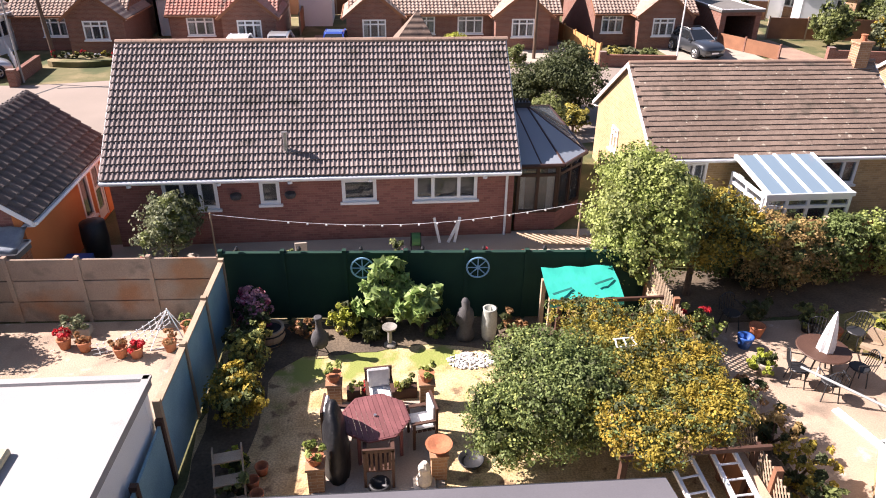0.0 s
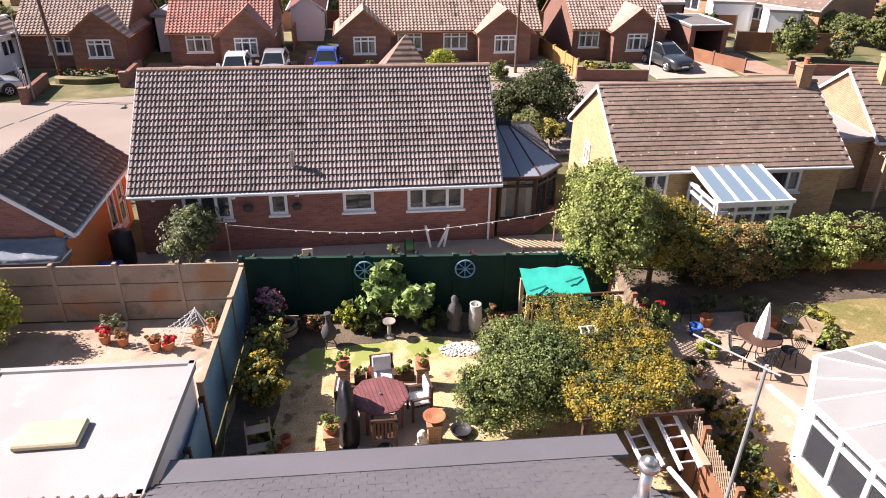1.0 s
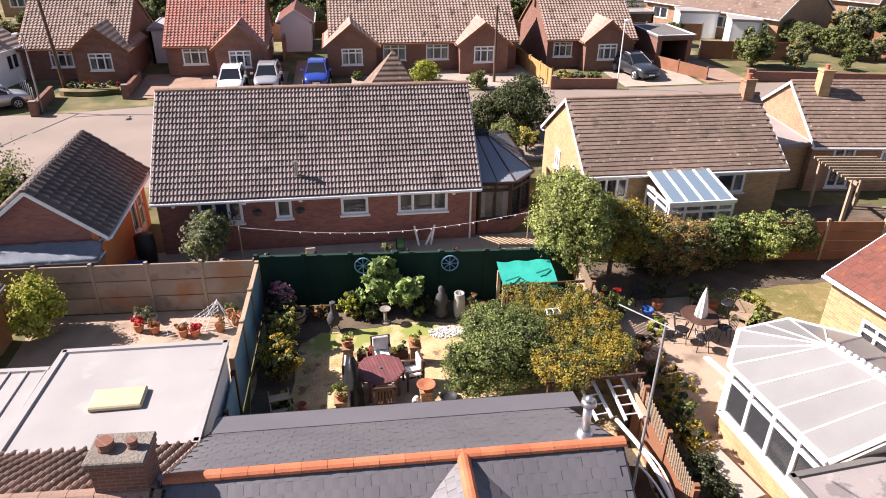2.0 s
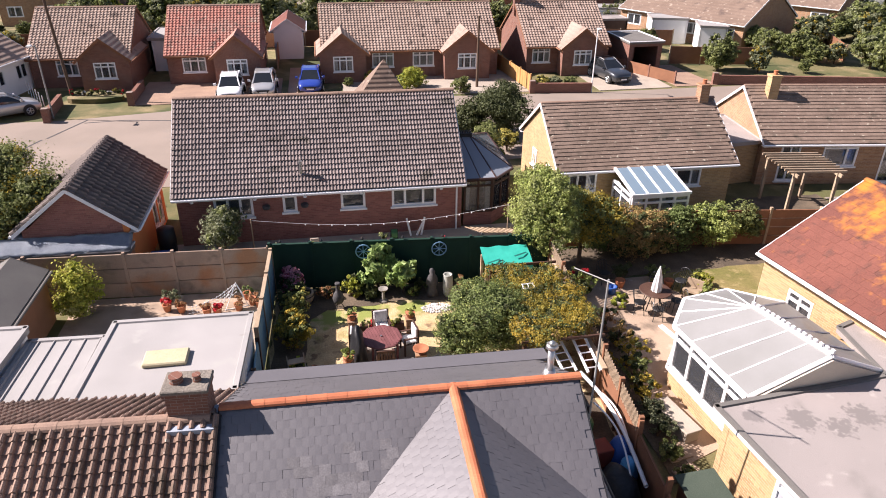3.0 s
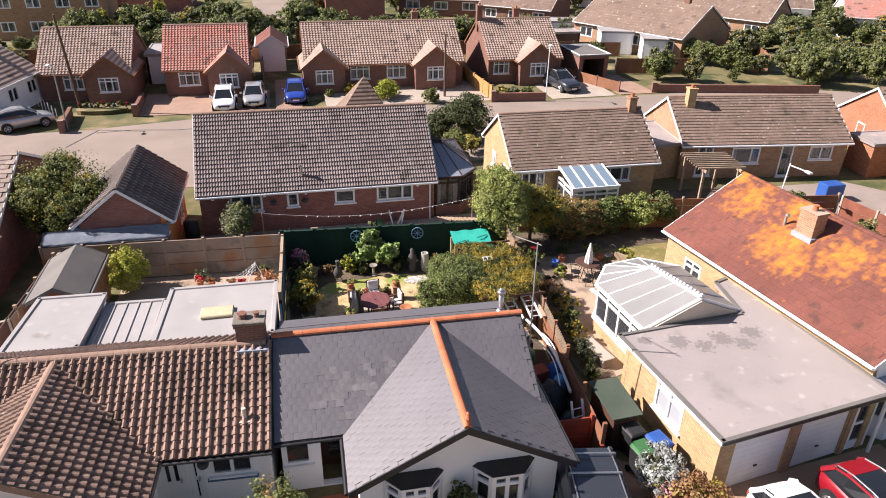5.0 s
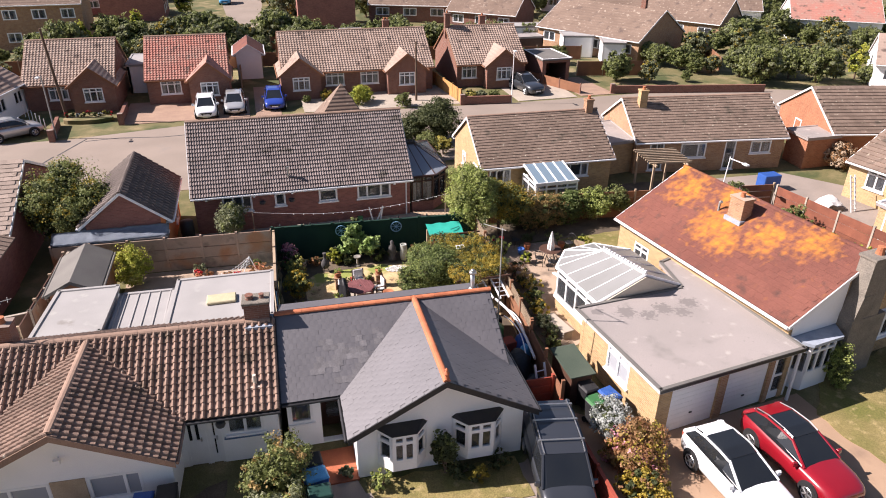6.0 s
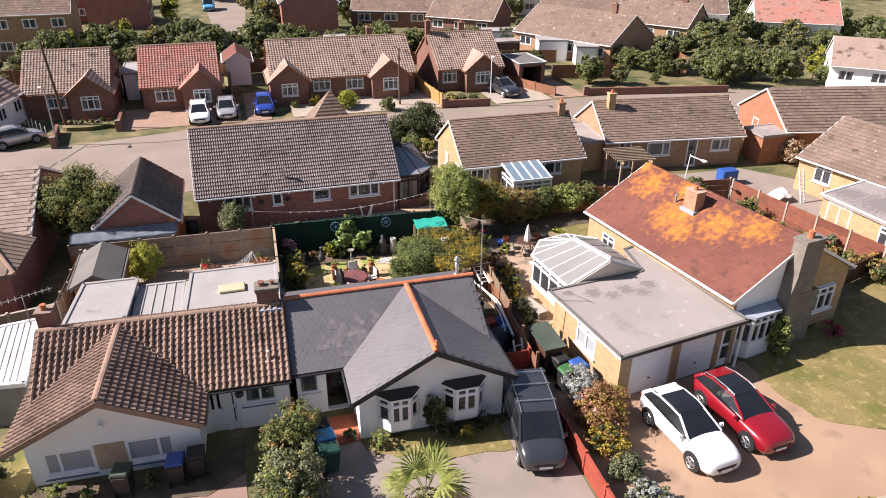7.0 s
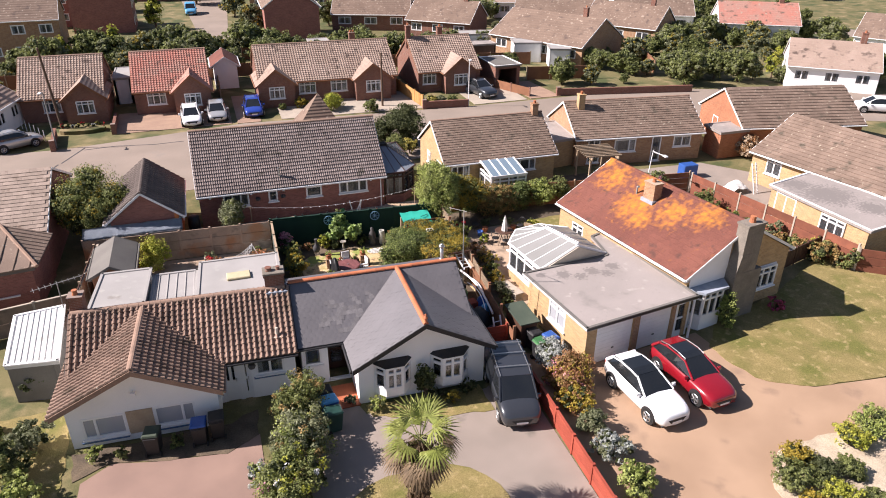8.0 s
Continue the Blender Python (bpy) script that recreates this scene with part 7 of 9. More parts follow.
def metal_chair(m):
    c = thing("patio_chair", m, "dark wrought-metal patio armchair", "chair", "patio chairs")
    bm = bm_of()
    lathe(bm, [(0.2, 0.42), (0.22, 0.44), (0.2, 0.46)], 0, 0, 0, 12)
    part("seat", bm, "black_trim", c)
    for a in (0.8, 2.35, 3.9, 5.5):
        bm = bm_of()
        tube(bm, (0.18 * math.cos(a), 0.18 * math.sin(a), 0.42), (0.25 * math.cos(a), 0.25 * math.sin(a), 0), 0.014, seg=5)
        part("leg", bm, "black_trim", c)
    for i in range(7):
        x = -0.21 + i * 0.07
        bm = bm_of()
        tube(bm, (x, 0.2, 0.44), (x, 0.27, 0.88 - 0.12 * abs(x / 0.21) ** 2), 0.011, seg=4)
        part("back_spindle", bm, "black_trim", c)
    bm = bm_of()
    for i in range(6):
        x, x2 = -0.21 + i * 0.07, -0.14 + i * 0.07
        tube(bm, (x, 0.27, 0.88 - 0.12 * abs(x / 0.21) ** 2), (x2, 0.27, 0.88 - 0.12 * abs(x2 / 0.21) ** 2), 0.014, seg=4)
    bmesh.ops.remove_doubles(bm, verts=bm.verts[:], dist=0.012)
    part("backrest", bm, "black_trim", c)
    for sx in (-1, 1):
        bm = bm_of()
        tube(bm, (sx * 0.22, 0.24, 0.66), (sx * 0.24, -0.16, 0.64), 0.014, seg=5), tube(bm, (sx * 0.24, -0.16, 0.64), (sx * 0.2, -0.12, 0.42), 0.012, seg=5)
        part("armrest", bm, "black_trim", c)
    return c


mc = metal_chair(pose(10.45, 10.2, 0, 0, 0, 70))
for x, y, a in ((10.9, 9.7, 165), (11.8, 10.1, -100), (11.5, 11.2, -25), (10.0, 12.4, 10), (12.6, 11.4, -60)):
    copy_thing(mc, pose(x, y, 0, 0, 0, a))
bm = bm_of()
box(bm, -0.3, -0.22, 0.2, 0.3, 0.22, 0.28), box(bm, -0.3, 0.16, 0.28, 0.3, 0.24, 0.6)
for sx in (-0.26, 0.22):
    box(bm, sx, -0.2, 0, sx + 0.05, -0.15, 0.2), box(bm, sx, 0.14, 0, sx + 0.05, 0.19, 0.2)
solo("garden_bench", bm, "wood_pale", pose(12.9, 11.0, 0, 0, 0, -50), "low pale timber garden seat", "seat")
plant("shrub", "red-flowering rose bush by the trellis", "shrub", 8.9, 11.9, (0.5, 0.45, 0.45), 900, 0.1, "leaf_bright", 41, extra=(("red_blooms", "petal_red", 160, 0.11),))
for i, (x, y, r_, mt) in enumerate(((9.9, 10.6, 0.32, "leaf_lime"), (8.9, 8.4, 0.55, "leaf_brown"), (8.8, 7.4, 0.6, "leaf_golden"), (8.75, 6.6, 0.5, "leaf_mid"), (8.6, 5.7, 0.5, "leaf_golden"), (8.45, 5.0, 0.4, "leaf_grey"), (8.35, 4.3, 0.4, "leaf_grey"), (8.3, 3.5, 0.35, "leaf_mid"),
                                      (8.25, 2.6, 0.3, "leaf_mid"), (8.0, 1.6, 0.3, "leaf_rust"), (13.3, 10.6, 0.4, "leaf_bright"), (13.4, 11.4, 0.45, "leaf_lime"), (12.1, 12.3, 0.4, "leaf_mid"), (10.8, 12.6, 0.4, "leaf_dark"), (8.9, 9.5, 0.45, "leaf_rust"))):
    plant("border_shrub", "small mixed shrub in the patio border", "shrub", x, y, (r_, r_, r_ * 0.85), 900, 0.085, mt, 140 + i, group="patio border", k=6)
for i, (x, y, mt) in enumerate(((10.0, 11.6, "plastic_blue"), (10.5, 12.0, "terracotta"), (11.9, 12.1, "plastic_black"), (12.3, 11.7, "terracotta"), (9.95, 10.6, "concrete"))):
    bm = bm_of()
    lathe(bm, [(0.13, 0), (0.19, 0.28), (0.2, 0.32), (0.16, 0.32), (0.12, 0.1)], 0, 0, 0, 14)
    solo("plant_pot", bm, mt, pose(x, y, 0), "large round plant pot on the patio", "pot", "patio pots", smooth=True)
bm = bm_of()
box(bm, -0.5, -0.35, 0, 0.5, 0.35, 0.02)
solo("drain_cover", bm, "drive_grey", pose(13.43, 10.72, 0.0, 0, 0, -20), "grey metal drain cover set in paving", "cover")
bm = bm_of()
box(bm, 0, -0.09, 0, 1.71, 0.09, 0.05)
solo("timber_plank", bm, "upvc", pose(10.84, 9.30, 0.0, 0, 0, -77.1), "long pale board lying on the patio", "plank", bevel=0.006)
bm = bm_of()
box(bm, -0.22, -0.7, 0, 0.22, 0.7, 0.34), box(bm, -0.26, -0.74, 0.34, 0.26, 0.74, 0.4)
solo("stone_bench", bm, "concrete", pose(9.0, 4.6, 0, 0, 0, 12), "pale stone bench against the conservatory", "bench", bevel=0.01)
for i in range(5):
    bm = bm_of()
    box(bm, -0.35, -0.28, 0, 0.35, 0.28, 0.04)
    solo("stepping_slab", bm, "sandy_concrete", pose(8.55 - 0.02 * i, 3.6 - i * 0.75, 0, 0, 0, 12 + 7 * (i % 3)), "rough pale stepping slab in the side path", "slab", "stepping slabs", bevel=0.01)

# ---- side passage with stored things ----
bm = bm_of()
box(bm, -0.4, -0.75, 0, 0.4, 0.75, 1.35)
bin_shed = solo("storage_shed", bm, "wood_dark", pose(7.75, 0.75, 0, 0, 0, 3), "low timber store with a green felt roof", "shed")
bm = bm_of()
slab(bm, [(-0.5, -0.85, 1.35), (0.5, -0.85, 1.35), (0.5, 0.85, 1.5), (-0.5, 0.85, 1.5)], 0.05)
part("roof", bm, "felt_green", bin_shed, "green mineral felt roof")


def wheelie(x, y, rz, body, lid, label):
    b = thing("wheelie_bin", pose(x, y, 0, 0, 0, rz), label, "bin", "wheeled bins")
    bm = bm_of()
    hexa(bm, [(-0.22, -0.24, 0.06), (0.22, -0.24, 0.06), (0.22, 0.24, 0.06), (-0.22, 0.24, 0.06), (-0.28, -0.33, 0.95), (0.28, -0.33, 0.95), (0.28, 0.33, 0.95), (-0.28, 0.33, 0.95)])
    part("body", bm, body, b, bevel=0.02)
    bm = bm_of()
    hexa(bm, [(-0.3, -0.36, 0.95), (0.3, -0.36, 0.95), (0.3, 0.36, 0.97), (-0.3, 0.36, 0.97), (-0.25, -0.3, 1.02), (0.25, -0.3, 1.02), (0.25, 0.33, 1.06), (-0.25, 0.33, 1.06)])
    part("lid", bm, lid, b, bevel=0.015)
    for sx in (-0.25, 0.25):
        bm = bm_of()
        tube(bm, (sx - 0.03, 0.25, 0.1), (sx + 0.03, 0.25, 0.1), 0.1, seg=12)
        part("wheel", bm, "rubber", b)
    bm = bm_of()
    tube(bm, (-0.22, 0.38, 0.92), (0.22, 0.38, 0.92), 0.02)
    part("handle", bm, body, b)
    return b


wheelie(7.85, -1.1, 10, "plastic_black", "plastic_green", "black wheeled bin with a green lid")
wheelie(8.5, -0.85, 15, "plastic_black", "plastic_blue", "black wheeled bin with a blue lid")
wheelie(7.95, -0.2, 10, "plastic_black", "plastic_black", "grey wheeled bin by the shed")
wheelie(-8.4, -1.75, 170, "plastic_black", "felt_green", "black wheeled bin with a pale green lid")
wheelie(-6.75, -1.75, 175, "plastic_black", "plastic_blue", "black wheeled bin with a blue lid")
wheelie(-6.1, -1.6, 180, "plastic_black", "plastic_black", "black wheeled bin under the window")
wheelie(-1.85, -2.0, 100, "plastic_blue", "plastic_light_blue", "blue wheeled bin beside the bushes")
wheelie(-1.8, -2.7, 95, "plastic_dark_green", "plastic_dark_green", "dark green wheeled bin beside the bushes")
wheelie(-1.95, -1.35, 95, "plastic_blue", "plastic_black", "blue wheeled bin with a dark lid")
sheet("pavement_passage", [(4.9, 0.2), (7.0, 0.2), (7.25, 6.4), (4.95, 6.2)], 0.004, "earth", "dark soil of the side passage", "paving")


def heap(x, y, rz, rad, h, long, material, label, name, seed):
    """A lumpy covered or sagging shape on the ground."""
    bm = bm_of()
    lathe(bm, [(rad, 0), (rad * 0.98, h * 0.4), (rad * 0.75, h * 0.78), (rad * 0.4, h * 0.95), (0.04, h)], 0, 0, 0, 16)
    for v in bm.verts:
        v.co.x *= long
        v.co += noise.noise_vector(v.co * 3 + Vector((seed, 0, 0))) * 0.09 * (v.co.z > 0.02)
    solo(name, bm, material, pose(x, y, 0, 0, 0, rz), label, name.replace("_", " "), smooth=True)


heap(6.3, 2.2, 80, 0.5, 1.0, 1.7, "black_cover", "dark covered machine in the side passage", "covered_machine", 1)
heap(6.45, 0.95, 60, 0.42, 0.8, 1.2, "plastic_black", "black bin sacks piled in the passage", "bin_sack", 2)
heap(5.75, 1.3, 10, 0.36, 0.75, 1.2, "black_cover", "black bin sacks piled in the passage", "bin_sack", 3)
heap(6.85, 3.4, 85, 0.34, 0.95, 1.3, "plastic_blue", "bright blue plastic sack against the fence", "blue_sack", 4)
heap(6.75, 2.75, 70, 0.26, 0.95, 1.2, "plastic_light_blue", "pale blue plastic sack against the fence", "blue_sack", 5)
bm = bm_of()
lathe(bm, [(0.3, 0), (0.34, 0.35), (0.34, 0.85), (0.28, 0.95), (0.1, 1.0)], 0, 0, 0, 16)
solo("water_butt", bm, "plastic_green", pose(6.05, 4.3, 0), "dark green plastic water butt", "water butt", smooth=True)
bm = bm_of()
box(bm, -0.36, -0.25, 0, 0.36, 0.25, 0.75)
solo("red_crate", bm, "fence_red", pose(6.2, 3.45, 0, 0, 0, 8), "dull red storage crate", "crate", bevel=0.02)
bm = bm_of()
box(bm, -0.3, -0.45, 0, 0.3, 0.45, 0.9)
solo("dark_locker", bm, "plastic_black", pose(6.2, 5.2, 0), "dark storage locker under the sack", "locker", bevel=0.02)
bm = bm_of()
lathe(bm, [(0.02, 0), (0.17, 0.06), (0.22, 0.16), (0.17, 0.26), (0.02, 0.3)], 0, 0, 0, 12)
solo("white_sack", bm, "fabric_white", pose(6.2, 5.15, 0.9), "stuffed white plastic sack on the clutter", "sack", smooth=True)
for k, (x0, y0, x1, y1, rad) in enumerate(((6.6, 5.9, 6.75, 1.9, 0.055), (6.5, 4.6, 6.5, 2.2, 0.025), (6.75, 5.2, 6.85, 3.0, 0.025))):
    bm = bm_of()
    rings = []
    for i in range(15):
        t = i / 14
        c = Vector((x0 + (x1 - x0) * t + 0.22 * math.sin(3 * t), y0 + (y1 - y0) * t, 1.15 - 0.2 * t + 0.08 * math.sin(5 * t)))
        rings.append([bm.verts.new(c + Vector((rad * math.cos(0.7854 * j), 0, rad * math.sin(0.7854 * j)))) for j in range(8)])
    for a, b in zip(rings, rings[1:]):
        for j in range(8):
            bm.faces.new((a[j], a[(j + 1) % 8], b[(j + 1) % 8], b[j]))
    bm.faces.new(rings[0]), bm.faces.new(rings[-1][::-1])
    solo("plastic_pipe", bm, "upvc", pose(0, 0, 0), "long white plastic pipe lying over the clutter", "pipe", "plastic pipes", smooth=True)
ladder(6.6, 0.35, 0.0, 68, 8, 1.5, "short step ladder leaning in the passage")
lpst = thing("aerial_mast", pose(5.62, 2.95, 0), "tall slim grey mast with a white cross arm", "mast")
bm = bm_of()
tube(bm, (0, 0, 0), (-0.15, -0.3, 6.15), 0.03, 0.022)
part("pole", bm, "steel_pole", lpst)
bm = bm_of()
tube(bm, (-0.1, -0.5, 6.15), (-0.5, 0.7, 5.9), 0.012)
part("arm", bm, "steel_pole", lpst)


# ---- vehicles ----
def loft(bm, secs):
    rings = [[bm.verts.new(p) for p in s] for s in secs]
    n = len(rings[0])
    for a, b in zip(rings, rings[1:]):
        for i in range(n):
            bm.faces.new((a[i], a[(i + 1) % n], b[(i + 1) % n], b[i]))
    bm.faces.new(list(reversed(rings[0]))), bm.faces.new(rings[-1])
    bmesh.ops.recalc_face_normals(bm, faces=bm.faces)


CARS = {
    # length, half width, body stations (x, half width, sill, shoulder, deck), cabin stations (x, base z, top z, base half, top half), wheel x, wheel radius
    "suv": dict(body=[(-2.15, 0.72, 0.42, 0.8, 0.98), (-2.02, 0.84, 0.3, 0.85, 1.06), (-1.3, 0.9, 0.26, 0.9, 1.08), (0.3, 0.91, 0.26, 0.9, 1.04), (0.95, 0.9, 0.26, 0.89, 1.01), (1.55, 0.88, 0.27, 0.84, 0.96), (1.98, 0.8, 0.3, 0.74, 0.86), (2.18, 0.64, 0.36, 0.62, 0.74)],
                cab=[(-2.05, 1.02, 1.06, 0.76, 0.72), (-1.75, 1.04, 1.38, 0.79, 0.58), (-1.2, 1.05, 1.52, 0.82, 0.6), (-0.45, 1.03, 1.56, 0.83, 0.62), (-0.02, 1.02, 1.5, 0.83, 0.6), (0.88, 0.99, 1.03, 0.81, 0.76)], wx=(-1.33, 1.33), wr=0.35),
    "hatch": dict(body=[(-1.95, 0.7, 0.4, 0.78, 0.92), (-1.85, 0.8, 0.28, 0.82, 0.98), (-1.2, 0.85, 0.24, 0.84, 0.98), (0.3, 0.86, 0.24, 0.84, 0.95), (0.95, 0.85, 0.24, 0.82, 0.92), (1.6, 0.82, 0.25, 0.74, 0.82), (1.9, 0.74, 0.3, 0.62, 0.7), (2.0, 0.58, 0.38, 0.54, 0.6)],
                  cab=[(-1.86, 0.94, 0.98, 0.74, 0.7), (-1.6, 0.96, 1.38, 0.76, 0.58), (-1.0, 0.96, 1.47, 0.78, 0.6), (-0.1, 0.95, 1.48, 0.78, 0.6), (0.25, 0.93, 1.42, 0.78, 0.58), (1.1, 0.9, 0.93, 0.75, 0.7)], wx=(-1.25, 1.22), wr=0.31),
    "van": dict(body=[(-2.2, 0.82, 0.4, 1.0, 1.1), (-2.12, 0.9, 0.28, 1.05, 1.15), (-1.3, 0.93, 0.26, 1.05, 1.14), (0.6, 0.93, 0.26, 1.04, 1.12), (1.3, 0.92, 0.26, 0.98, 1.08), (1.85, 0.89, 0.27, 0.88, 0.98), (2.1, 0.8, 0.32, 0.74, 0.82), (2.2, 0.62, 0.4, 0.62, 0.7)],
                cab=[(-2.16, 1.1, 1.14, 0.86, 0.84), (-2.08, 1.12, 1.78, 0.88, 0.76), (-1.2, 1.12, 1.85, 0.89, 0.78), (0.2, 1.1, 1.86, 0.89, 0.78), (0.62, 1.1, 1.8, 0.89, 0.76), (1.4, 1.03, 1.07, 0.86, 0.84)], wx=(-1.45, 1.4), wr=0.33),
}


def car(x, y, rz, kind, paint, label, roof=None, rails=True, group="", scale=1.0):
    """A car with its nose along its own +x."""
    d = CARS[kind]
    c = thing("car" if kind != "van" else "van", pose(x, y, 0, 0, 0, rz) @ Matrix.Diagonal((scale, scale, scale, 1)), label, "car" if kind != "van" else "van", group)
    bm = bm_of()
    loft(bm, [[(px, -w * 0.9, s), (px, -w, (s + sh) / 2), (px, -w * 0.985, sh), (px, -w * 0.82, dk_), (px, -w * 0.4, dk_ + 0.03), (px, 0, dk_ + 0.04), (px, w * 0.4, dk_ + 0.03), (px, w * 0.82, dk_), (px, w * 0.985, sh), (px, w, (s + sh) / 2), (px, w * 0.9, s)] for px, w, s, sh, dk_ in d["body"]])
    bmesh.ops.subdivide_edges(bm, edges=bm.edges[:], cuts=1, smooth=0.35, use_grid_fill=True)
    part("body", bm, paint, c, smooth=True)
    cab = d["cab"]
    bm = bm_of()
    loft(bm, [[(px, -b, z0), (px, -b * 0.97, z0 + (z1 - z0) * 0.25), (px, -t, z0 + (z1 - z0) * 0.93), (px, -t * 0.85, z1), (px, t * 0.85, z1), (px, t, z0 + (z1 - z0) * 0.93), (px, b * 0.97, z0 + (z1 - z0) * 0.25), (px, b, z0)] for px, z0, z1, b, t in cab])
    part("glazing", bm, "car_glass", c)
    bm = bm_of()
    top = [q for q in cab if q[2] - q[1] > 0.3]
    for a, b in zip(top, top[1:]):
        hexa(bm, [(a[0], -a[4] * 0.99, a[2] - 0.03), (b[0], -b[4] * 0.99, b[2] - 0.03), (b[0], b[4] * 0.99, b[2] - 0.03), (a[0], a[4] * 0.99, a[2] - 0.03),
                  (a[0], -a[4] * 0.84, a[2] + 0.015), (b[0], -b[4] * 0.84, b[2] + 0.015), (b[0], b[4] * 0.84, b[2] + 0.015), (a[0], a[4] * 0.84, a[2] + 0.015)])
    part("roof", bm, roof or paint, c)
    if roof:
        a = top[0]
        b = top[1]
        bm = bm_of()
        hexa(bm, [(a[0] - 0.06, -a[4] * 0.9, a[2] - 0.05), (b[0], -b[4], b[2] - 0.02), (b[0], b[4], b[2] - 0.02), (a[0] - 0.06, a[4] * 0.9, a[2] - 0.05), (a[0] - 0.06, -a[4] * 0.85, a[2] + 0.03), (b[0], -b[4] * 0.86, b[2] + 0.025), (b[0], b[4] * 0.86, b[2] + 0.025), (a[0] - 0.06, a[4] * 0.85, a[2] + 0.03)])
        part("rear_roof_panel", bm, paint, c)
    for s in (-1, 1):
        for nm, ia, ib in (("front_pillar", -2, -1), ("rear_pillar", 1, 0)):
            a, b = cab[ia], cab[ib]
            bm = bm_of()
            tube(bm, (a[0], s * a[4] * 0.96, a[2] - 0.03), (b[0], s * b[4] * 1.02, b[2] - 0.02), 0.05 if nm[0] == "f" else 0.1, seg=6)
            part(nm, bm, paint, c)
        bm = bm_of()
        for a, b in zip(top, top[1:]):
            tube(bm, (a[0], s * a[4] * 1.0, a[2] - 0.05), (b[0], s * b[4] * 1.0, b[2] - 0.05), 0.045, seg=6)
        part("cant_rail", bm, paint, c)
        mx = cab[2][0] + 0.75
        za, zb = cab[2][1], cab[2][2]
        bm = bm_of()
        hexa(bm, [(mx - 0.04, s * cab[2][3] * 0.99, za - 0.02), (mx + 0.04, s * cab[2][3] * 0.99, za - 0.02), (mx + 0.04, s * cab[2][3] * 1.01, za - 0.02), (mx - 0.04, s * cab[2][3] * 1.01, za - 0.02),
                  (mx - 0.06, s * cab[2][4] * 1.01, zb - 0.05), (mx + 0.02, s * cab[2][4] * 1.01, zb - 0.05), (mx + 0.02, s * cab[2][4] * 1.03, zb - 0.05), (mx - 0.06, s * cab[2][4] * 1.03, zb - 0.05)])
        part("door_pillar", bm, "black_trim" if kind != "van" else paint, c)
        if kind == "van":
            bm = bm_of()
            slab(bm, [(-2.0, s * 0.9, 1.2), (-0.1, s * 0.905, 1.2), (-0.1, s * 0.82, 1.74), (-2.0, s * 0.81, 1.7)], 0.03)
            part("side_panel", bm, paint, c)
        if rails:
            bm = bm_of()
            for a, b in zip(top, top[1:]):
                tube(bm, (a[0], s * a[4] * 0.9, a[2] + 0.05), (b[0], s * b[4] * 0.9, b[2] + 0.05), 0.022, seg=6)
            part("roof_rail", bm, "aluminium", c)
        bm = bm_of()
        xm = cab[-1][0] - 0.25
        hexa(bm, [(xm - 0.05, s * 0.88, 0.98), (xm + 0.1, s * 0.88, 0.98), (xm + 0.06, s * 1.08, 0.98), (xm - 0.03, s * 1.08, 0.98), (xm - 0.05, s * 0.88, 1.12), (xm + 0.06, s * 0.88, 1.12), (xm + 0.04, s * 1.06, 1.14), (xm - 0.03, s * 1.06, 1.14)])
        part("door_mirror", bm, paint, c, bevel=0.015)
        f = d["body"][-2]
        bm = bm_of()
        hexa(bm, [(f[0] - 0.32, s * f[1] * 1.04, f[3] - 0.1), (f[0] + 0.05, s * f[1] * 0.75, f[3] - 0.12), (f[0] + 0.03, s * f[1] * 0.6, f[3] - 0.1), (f[0] - 0.3, s * f[1] * 0.9, f[3] - 0.08),
                  (f[0] - 0.36, s * f[1] * 1.02, f[3] + 0.08), (f[0] + 0.0, s * f[1] * 0.78, f[3] + 0.03), (f[0] - 0.04, s * f[1] * 0.6, f[3] + 0.03), (f[0] - 0.34, s * f[1] * 0.9, f[3] + 0.1)])
        bmesh.ops.recalc_face_normals(bm, faces=bm.faces)
        part("headlight", bm, "lamp_glass", c)
        r_ = d["body"][0]
        bm = bm_of()
        box(bm, r_[0] - 0.02, min(s * 0.5, s * 0.74), 0.82, r_[0] + 0.2, max(s * 0.5, s * 0.74), 0.98)
        part("rear_light", bm, "fence_red", c)
        for wx in d["wx"]:
            wr = d["wr"]
            bm = bm_of()
            tube(bm, (wx, s * 0.7, wr + 0.05), (wx, s * 0.915, wr + 0.05), wr + 0.07, seg=20)
            part("wheel_arch", bm, "black_trim", c)
            bm = bm_of()
            tube(bm, (wx, s * 0.68, wr), (wx, s * 0.925, wr), wr, seg=20)
            w = part("wheel", bm, "rubber", c)
            bm = bm_of()
            for k in range(5):
                a = 1.2566 * k
                tube(bm, (wx, s * 0.932, wr), (wx + wr * 0.62 * math.cos(a), s * 0.932, wr + wr * 0.62 * math.sin(a)), 0.035, seg=5)
            for k in range(14):
                a, b = 6.2832 * k / 14, 6.2832 * (k + 1) / 14
                tube(bm, (wx + wr * 0.66 * math.cos(a), s * 0.932, wr + wr * 0.66 * math.sin(a)), (wx + wr * 0.66 * math.cos(b), s * 0.932, wr + wr * 0.66 * math.sin(b)), 0.022, seg=4)
            part("rim", bm, "aluminium", w)
    f = d["body"][-1]
    bm = bm_of()
    prism(bm, [(f[0] - 0.06, -0.5, 0.62), (f[0] - 0.06, 0.5, 0.62), (f[0] - 0.06, 0.3, 0.4), (f[0] - 0.06, -0.3, 0.4)], (0.08, 0, 0))
    part("grille", bm, "plastic_black", c, bevel=0.02)
    bm = bm_of()
    box(bm, f[0] + 0.02, -0.26, 0.4, f[0] + 0.03, 0.26, 0.5)
    part("number_plate", bm, "upvc", c, "plain pale number plate")
    bm = bm_of()
